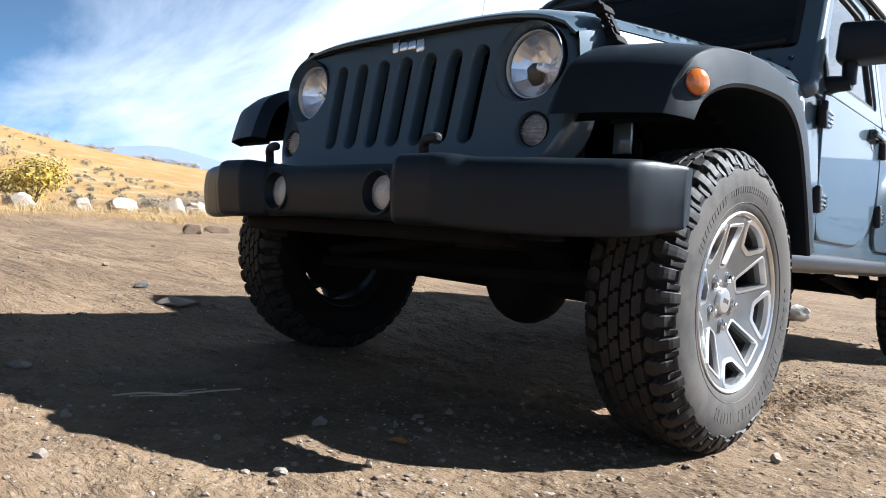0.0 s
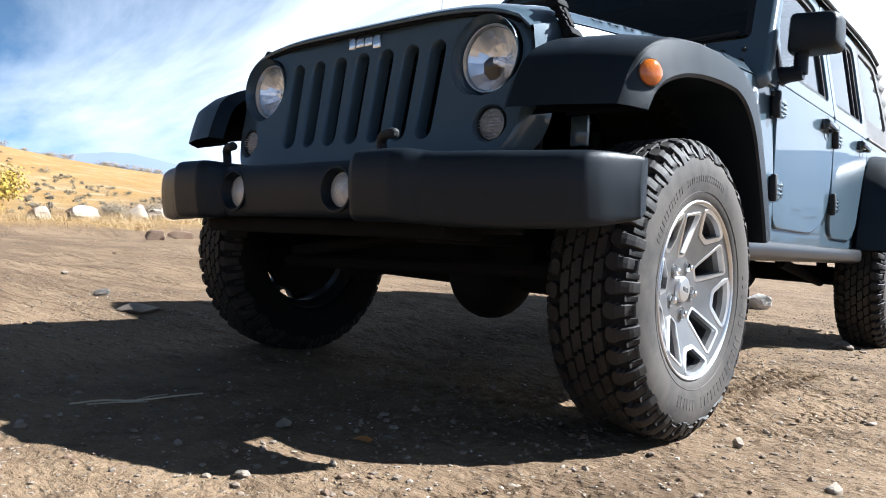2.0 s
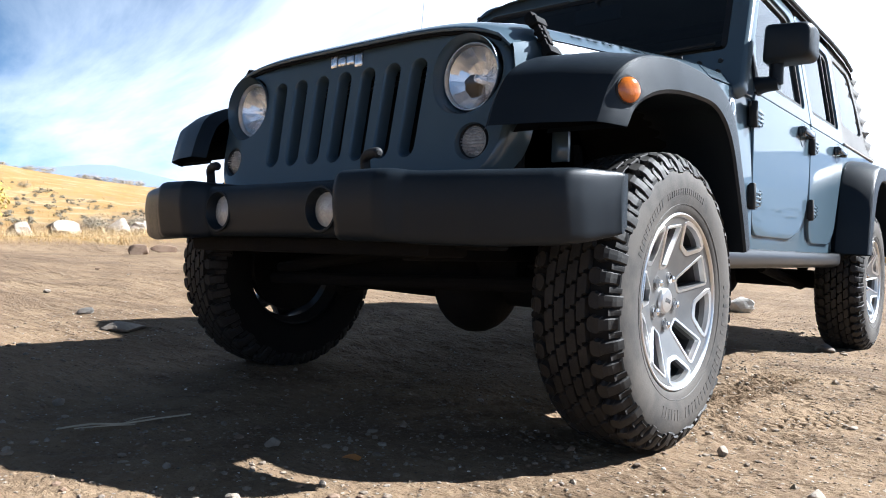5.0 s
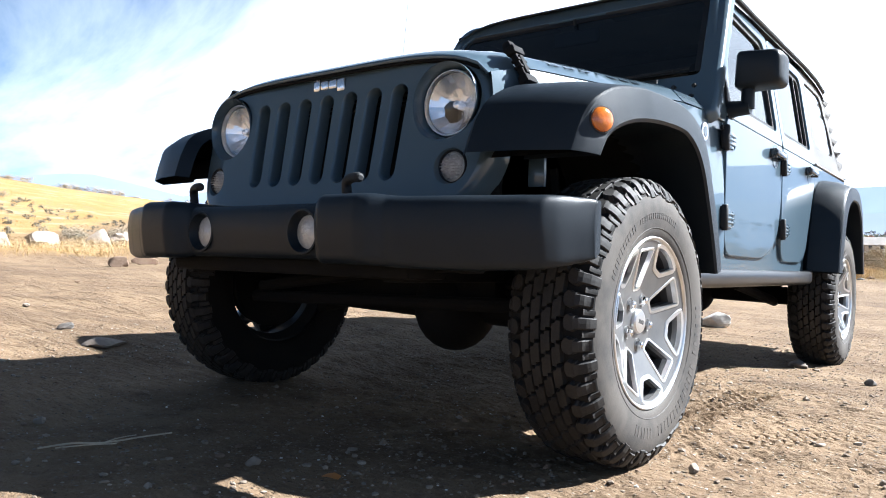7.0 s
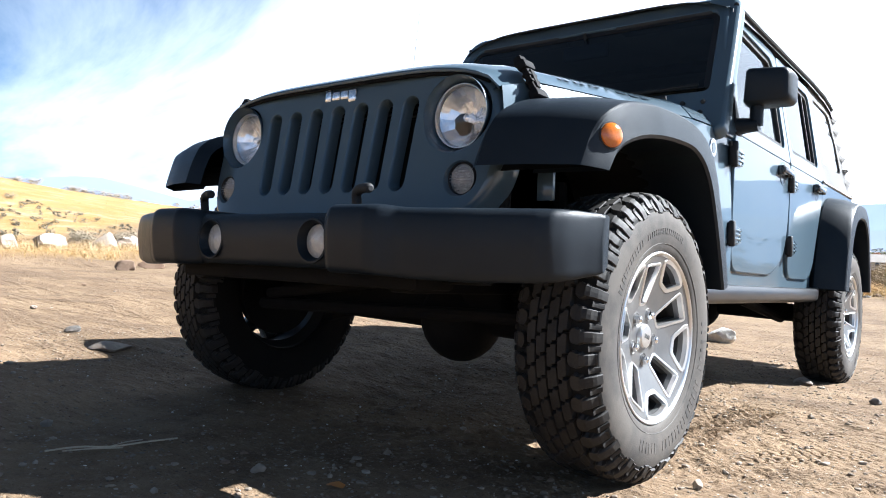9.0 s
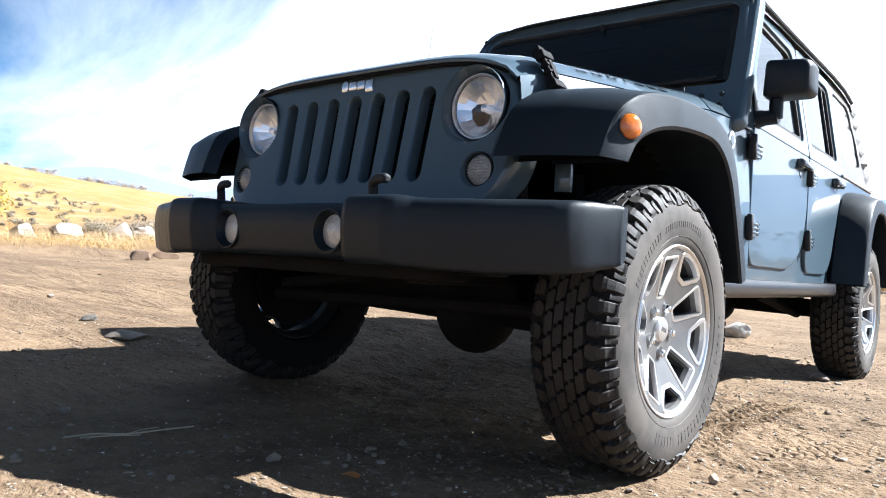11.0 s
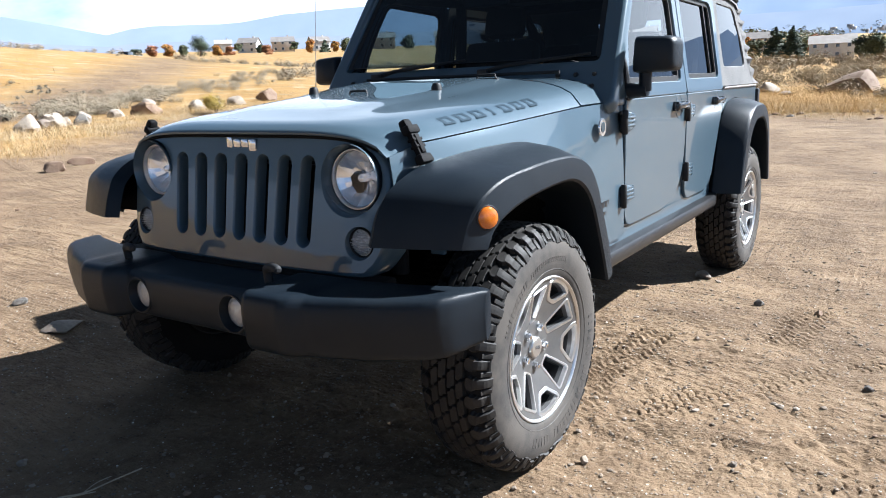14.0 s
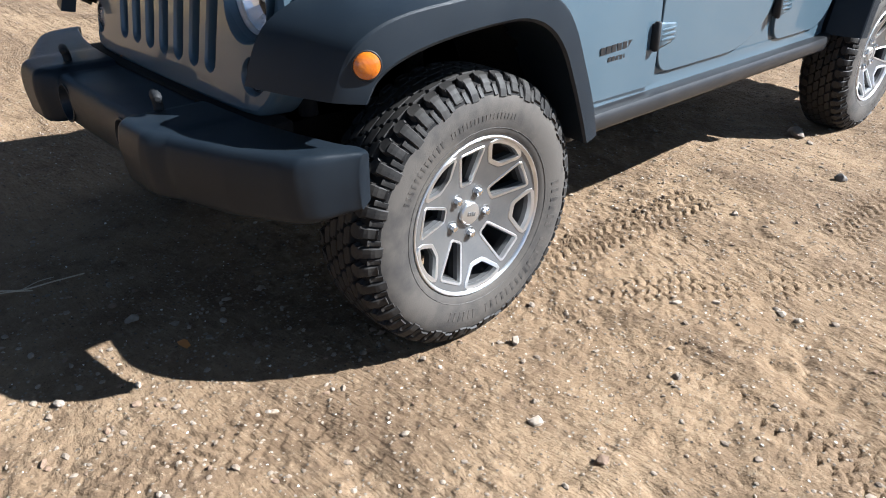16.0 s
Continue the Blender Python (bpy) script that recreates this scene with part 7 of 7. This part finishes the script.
def bush(name, x, y, s, mat, seed, label, tips=None):
    rng = np.random.default_rng(seed)
    z = gz(x, y)
    root = empty(name, pose(x, y, z), label=label, category="bush")
    vs = []
    for _ in range(7):
        ox, oy = rng.normal(0, 0.30 * s, 2)
        vs.append(leaf_cloud(ox, oy, rng.uniform(0.4, 0.75) * s, 0.4 * s, 0.4 * s, 0.36 * s, 420, 0.055 * s, rng, 0.3))
    v = np.concatenate(vs)
    o = stuff_mesh("crown", v, quads_of(len(v) // 4), mat, "", "")
    o.parent = root
    bm = bmesh.new()
    for k in range(14):
        a = rng.uniform(0, 6.28)
        tube([(0, 0, -0.05), (0.15 * s * math.cos(a), 0.15 * s * math.sin(a), 0.3 * s), (0.4 * s * math.cos(a), 0.4 * s * math.sin(a), 0.7 * s)], 0.01, 5, bm, radii=[0.016 * s, 0.01 * s, 0.004 * s])
    part("stem", bm, TWIG, root)
    return root


bush("rabbitbrush", -13.4, 3.05, 0.95, YELLOW, 81, "rounded yellow-flowering bush at the lot's edge")
bush("rabbitbrush", -14.4, 2.3, 0.6, YELLOW, 82, "small yellow-flowering bush at the lot's edge")
bush("rabbitbrush", -12.3, 9.7, 0.45, YELLOW, 83, "small yellow-flowering bush beside the boulders")


def tree(x, y, h, w, mat, seed, label, conifer=False):
    rng = np.random.default_rng(seed)
    z = gz(x, y)
    root = empty("tree", pose(x, y, z - 0.1), label=label, category="tree", group="trees by the houses")
    bm = tube([(0, 0, 0), (0.02 * h, 0, 0.35 * h), (0.0, 0.02 * h, 0.8 * h)], 0.1, 8, radii=[0.035 * h, 0.024 * h, 0.006 * h])
    for k in range(7):
        a, zz = rng.uniform(0, 6.28), rng.uniform(0.25, 0.7) * h
        tube([(0, 0, zz), (0.3 * w * math.cos(a), 0.3 * w * math.sin(a), zz + 0.12 * h)], 0.05, 5, bm, radii=[0.010 * h, 0.004 * h])
    part("trunk", bm, BARK, root)
    vs = []
    if conifer:
        for k in range(9):
            f = k / 8
            rr = w * 0.5 * (1 - f) ** 0.8 + 0.15
            vs.append(leaf_cloud(rng.normal(0, 0.05 * w), rng.normal(0, 0.05 * w), h * (0.12 + 0.82 * f), rr, rr, h * 0.09, int(120 + 320 * (1 - f)), 0.55, rng, 0.3))
    else:
        for k in range(12):
            a, rr = rng.uniform(0, 6.28), rng.uniform(0, 0.32) * w
            vs.append(leaf_cloud(rr * math.cos(a), rr * math.sin(a), h * rng.uniform(0.16, 0.80), 0.26 * w, 0.26 * w, 0.17 * h, 300, 0.42, rng, 0.3))
    v = np.concatenate(vs)
    o = stuff_mesh("crown", v, quads_of(len(v) // 4), mat, "", "")
    o.parent = root
    return root


def polar_place(az, d):
    return 1.84 + d * math.sin(radians(az)), -2.04 + d * math.cos(radians(az))


for az, d, h, w, mat, lab, con in (
    (-8.9, 120, 7.2, 6.5, GREEN_DARK, "dark conifer before the houses", True), (-10.0, 125, 6.8, 6.5, GREEN_DARK, "dark conifer before the houses", True), (-11.3, 118, 4.5, 4.5, GREEN, "dull green tree before the houses", False),
    (-12.0, 140, 5.5, 4.0, GOLD, "golden-leaved autumn tree by houses", False), (-4.0, 115, 7.0, 6.5, GREEN, "olive tree before the houses", False), (-7.7, 210, 8.5, 5.0, RUST, "rust-red autumn tree by houses", False),
    (-2.0, 150, 7.5, 5.5, GREEN_DARK, "dark tree before the houses", True), (-4.9, 170, 7.5, 5.5, GREEN_DARK, "dark tree behind the houses", False), (1.5, 140, 6.5, 5.0, GREEN, "olive tree before the houses", False), (-13.6, 150, 7, 5, GREEN_DARK, "dark conifer before the houses", True),
    (-51.0, 215, 9.5, 10.5, GREEN_DARK, "broad dark green tree by the houses", False), (-53.1, 220, 5.5, 6.5, GOLD, "golden-leaved autumn tree by houses", False), (-52.2, 222, 5.5, 5, GREEN, "olive tree by the houses", False), (-54.3, 225, 5.0, 6.0, RUST, "rust-red autumn tree by houses", False),
    (-55.3, 220, 4.5, 6.0, GREEN_DARK, "dark bushy tree by houses", False), (-49.8, 215, 5.0, 5.0, GOLD, "golden-leaved autumn tree by houses", False), (-49.0, 205, 4.0, 4.5, RUST, "rust-red autumn tree by houses", False), (-46.3, 200, 4.2, 6.0, RUST, "rust-red autumn tree by houses", False),
    (-43.3, 205, 6.0, 4.5, GOLD, "golden-leaved autumn tree by houses", False), (-42.2, 200, 5.0, 4.0, GREEN_DARK, "dark tree by the houses", True), (-40.5, 190, 6.0, 6.0, GREEN, "olive tree by the houses", False), (-36.0, 180, 6.0, 6.0, GREEN, "olive tree by the houses", False),
    (-48.4, 226, 4.6, 4.5, GREEN, "olive tree by the houses", False), (-46.9, 222, 4.0, 4.0, GREEN_DARK, "dark bushy tree by houses", False), (-44.4, 225, 4.6, 4.2, GREEN, "olive tree by the houses", False), (-41.4, 220, 5.2, 4.0, GOLD, "golden-leaved autumn tree by houses", False),
    (-30.0, 170, 6.5, 6.0, GREEN_DARK, "dark tree by the houses", False), (-22.0, 160, 6.5, 6.0, GREEN, "olive tree by the houses", False), (-26.0, 200, 6.5, 6.0, GOLD, "golden-leaved autumn tree by houses", False),
):
    x, y = polar_place(az, d * 1.5)
    tree(x, y, h, w, mat, int(1000 + az * 10 + d), lab, con)

# ---- houses beyond the field ----
STUCCO = material("pale_stucco", (0.60, 0.60, 0.60), 0.9, 0, (0.52, 0.515, 0.51), 0.4, 0.6, 3.0)
STUCCO_TAN = material("tan_stucco", (0.46, 0.40, 0.34), 0.9, 0, (0.40, 0.345, 0.29), 0.4, 0.6, 3.0)
ROOF = material("grey_brown_shingle", (0.215, 0.195, 0.180), 0.9, 0, (0.165, 0.150, 0.138), 0.6, 0.7, 5.0)
ROOF_LIGHT = material("pale_tile_roof", (0.34, 0.31, 0.285), 0.9, 0, (0.28, 0.255, 0.23), 0.6, 0.7, 5.0)
PANE = material("dark_pane", (0.03, 0.035, 0.04), 0.1, 0, coat=1.0)
WHITE_TRIM = material("white_trim", (0.592, 0.584, 0.56), 0.7)


def house(az, d, w, dep, h, rise, turn, wall, roof, label):
    x, y = polar_place(az, d * 1.5)
    root = empty("house", pose(x, y, gz(x, y) - 0.3, 0, 0, turn), label=label, category="house", group="houses beyond the field")
    b = box(-w / 2, w / 2, -dep / 2, dep / 2, 0, h, 0.02)
    wl = part("wall", b, wall, root)
    bm = bmesh.new()
    o = 0.5
    prof = [(-dep / 2 - o, h - 0.15), (0, h + rise), (dep / 2 + o, h - 0.15), (dep / 2 + o, h - 0.35), (0, h + rise - 0.22), (-dep / 2 - o, h - 0.35)]
    loft([[Vector((xx, yy, zz)) for yy, zz in prof] for xx in (-w / 2 - o, w / 2 + o)], bm=bm)
    part("roof", bm, roof, root)
    for s in (-1, 1):
        bm = bmesh.new()
        loft([[Vector((s * w / 2, -dep / 2, h)), Vector((s * w / 2, 0, h + rise - 0.2)), Vector((s * w / 2, dep / 2, h))], [Vector((s * (w / 2 - 0.1), -dep / 2, h)), Vector((s * (w / 2 - 0.1), 0, h + rise - 0.2)), Vector((s * (w / 2 - 0.1), dep / 2, h))]], bm=bm)
        part("gable", bm, wall, root)
    n = max(2, int(w / 3.2))
    for fl in range(2 if h > 4.2 else 1):
        for k in range(n):
            xc = -w / 2 + (k + 0.5) * w / n
            zc = 1.5 + fl * 2.7
            wi = part("window", box(xc - 0.62, xc + 0.62, -dep / 2 - 0.05, -dep / 2 + 0.02, zc - 0.68, zc + 0.68, 0.02), WHITE_TRIM, root)
            part("pane", box(xc - 0.5, xc + 0.5, -dep / 2 - 0.062, -dep / 2 - 0.04, zc - 0.56, zc + 0.56, 0), PANE, wi)
    part("chimney", box(w * 0.2, w * 0.2 + 0.7, 0.3, 1.0, h, h + rise + 0.7, 0.02), wall, root)
    return root


for spec in (
    (-6.6, 185, 13, 9, 5.0, 2.6, 6, STUCCO, ROOF_LIGHT, "pale two-storey house with a grey-brown roof"),
    (-1.2, 165, 14, 9, 4.9, 2.6, -4, STUCCO_TAN, ROOF, "tan two-storey house with a dark roof"),
    (-11.4, 215, 12, 9, 4.8, 2.5, 10, STUCCO_TAN, ROOF, "tan two-storey house behind conifers"),
    (3.8, 190, 13, 9, 4.9, 2.5, -2, STUCCO, ROOF, "pale two-storey house with a dark roof"),
    (-47.6, 240, 8.5, 7, 4.6, 2.4, 30, STUCCO, ROOF, "white-gabled house behind autumn trees"),
    (-45.2, 245, 10, 8, 4.8, 2.4, 44, STUCCO_TAN, ROOF, "tan two-storey house with a dark roof"),
    (-42.6, 240, 8.5, 7, 4.4, 2.2, 60, STUCCO, ROOF, "pale house with a dark roof"),
    (-49.4, 255, 7.5, 6.5, 4.2, 2.0, 50, STUCCO, ROOF_LIGHT, "pale house behind a broad tree"),
    (-38.0, 235, 12, 9, 4.8, 2.6, 40, STUCCO_TAN, ROOF, "tan house with a dark roof"),
    (-33.0, 230, 12, 9, 4.8, 2.6, 30, STUCCO, ROOF, "pale house with a dark roof"),
    (-27.0, 220, 12, 9, 4.8, 2.6, 20, STUCCO_TAN, ROOF_LIGHT, "tan house with a pale roof"),
    (-19.0, 215, 12, 9, 4.8, 2.6, 12, STUCCO, ROOF, "pale house with a dark roof"),
):
    house(*spec)

# the town on the far side of the valley, up the foot of the hills
rng = np.random.default_rng(91)


def valley_place(f):
    az = rng.uniform(-62, 20)
    d = 3000 * (0.855 + 0.14 * f)
    x, y = d * math.sin(radians(az)), d * math.cos(radians(az))
    top = math.tan(radians(1.5 + 0.42 * interp(az, [p[0] for p in RANGE], [p[1] for p in RANGE]))) * 3000
    return x, y, lerp(-60, top, f)


vs, fs = [], []
for k in range(900):
    x, y, z = valley_place(0.50 + 0.28 * rng.uniform(0, 1) ** 1.3)
    w, dp, hh = rng.uniform(5, 15), rng.uniform(5, 12), rng.uniform(1.6, 3.6)
    c = np.array([[-w, -dp, -16], [w, -dp, -16], [w, dp, -16], [-w, dp, -16], [-w, -dp, 2 * hh], [w, -dp, 2 * hh], [w, dp, 2 * hh], [-w, dp, 2 * hh]]) * 0.5 + [x, y, z]
    o = len(vs) * 8
    vs.append(c)
    fs += [[o + i for i in q] for q in ((0, 1, 5, 4), (1, 2, 6, 5), (2, 3, 7, 6), (3, 0, 4, 7), (4, 5, 6, 7))]
# the pale wall tone includes some of the distance haze
stuff_mesh("town", np.concatenate(vs), fs, material("distant_buildings", (0.55, 0.55, 0.56), 0.9, 0, (0.40, 0.37, 0.36), 0.01, 0.7, random_tint=0.3), "pale buildings of a town far across the valley", "town")
out = []
for k in range(420):
    x, y, z = valley_place(0.50 + 0.32 * rng.uniform(0, 1))
    w = rng.uniform(5, 12)
    out.append(leaf_cloud(x, y, z + w * 0.2, w, w, w * 0.5, 26, 4.5, rng, 0.3))
v = np.concatenate(out)
stuff_mesh("town_trees", v, quads_of(len(v) // 4), HAZY_GREEN, "dark trees among the distant town", "trees")

# a belt of trees in the hollow behind the houses
out = []
for k in range(260):
    x, y = polar_place(rng.uniform(-20, 14), rng.uniform(330, 900))
    w = rng.uniform(3, 7)
    out.append(leaf_cloud(x, y, float(relief(x, y)) + w * 0.45, w, w, w * 0.75, 110, 1.5, rng, 0.3))
v = np.concatenate(out)
stuff_mesh("tree_belt", v, quads_of(len(v) // 4), GREEN, "belt of dull green trees behind the houses", "trees")

# white pickup standing on the far track
x, y = polar_place(-56.0, 130)
b = box(-2.6, 2.6, -0.95, 0.95, 0.45, 1.15, 0.12)
pk = empty("parked_vehicle", pose(x, y, gz(x, y), 0, 0, 25), label="small white vehicle parked far off on the slope", category="vehicle")
part("body", b, WHITE_TRIM, pk)
part("cab", box(-0.9, 1.1, -0.85, 0.85, 1.1, 1.8, 0.15, taper=0.85), PANE, pk)
for sx in (-1.6, 1.6):
    part("wheel", revolve([(-1.0, 0.0), (-1.0, 0.38), (1.0, 0.38), (1.0, 0.0)], "y", 16, (sx, 0, 0.38)), TRIM, pk)
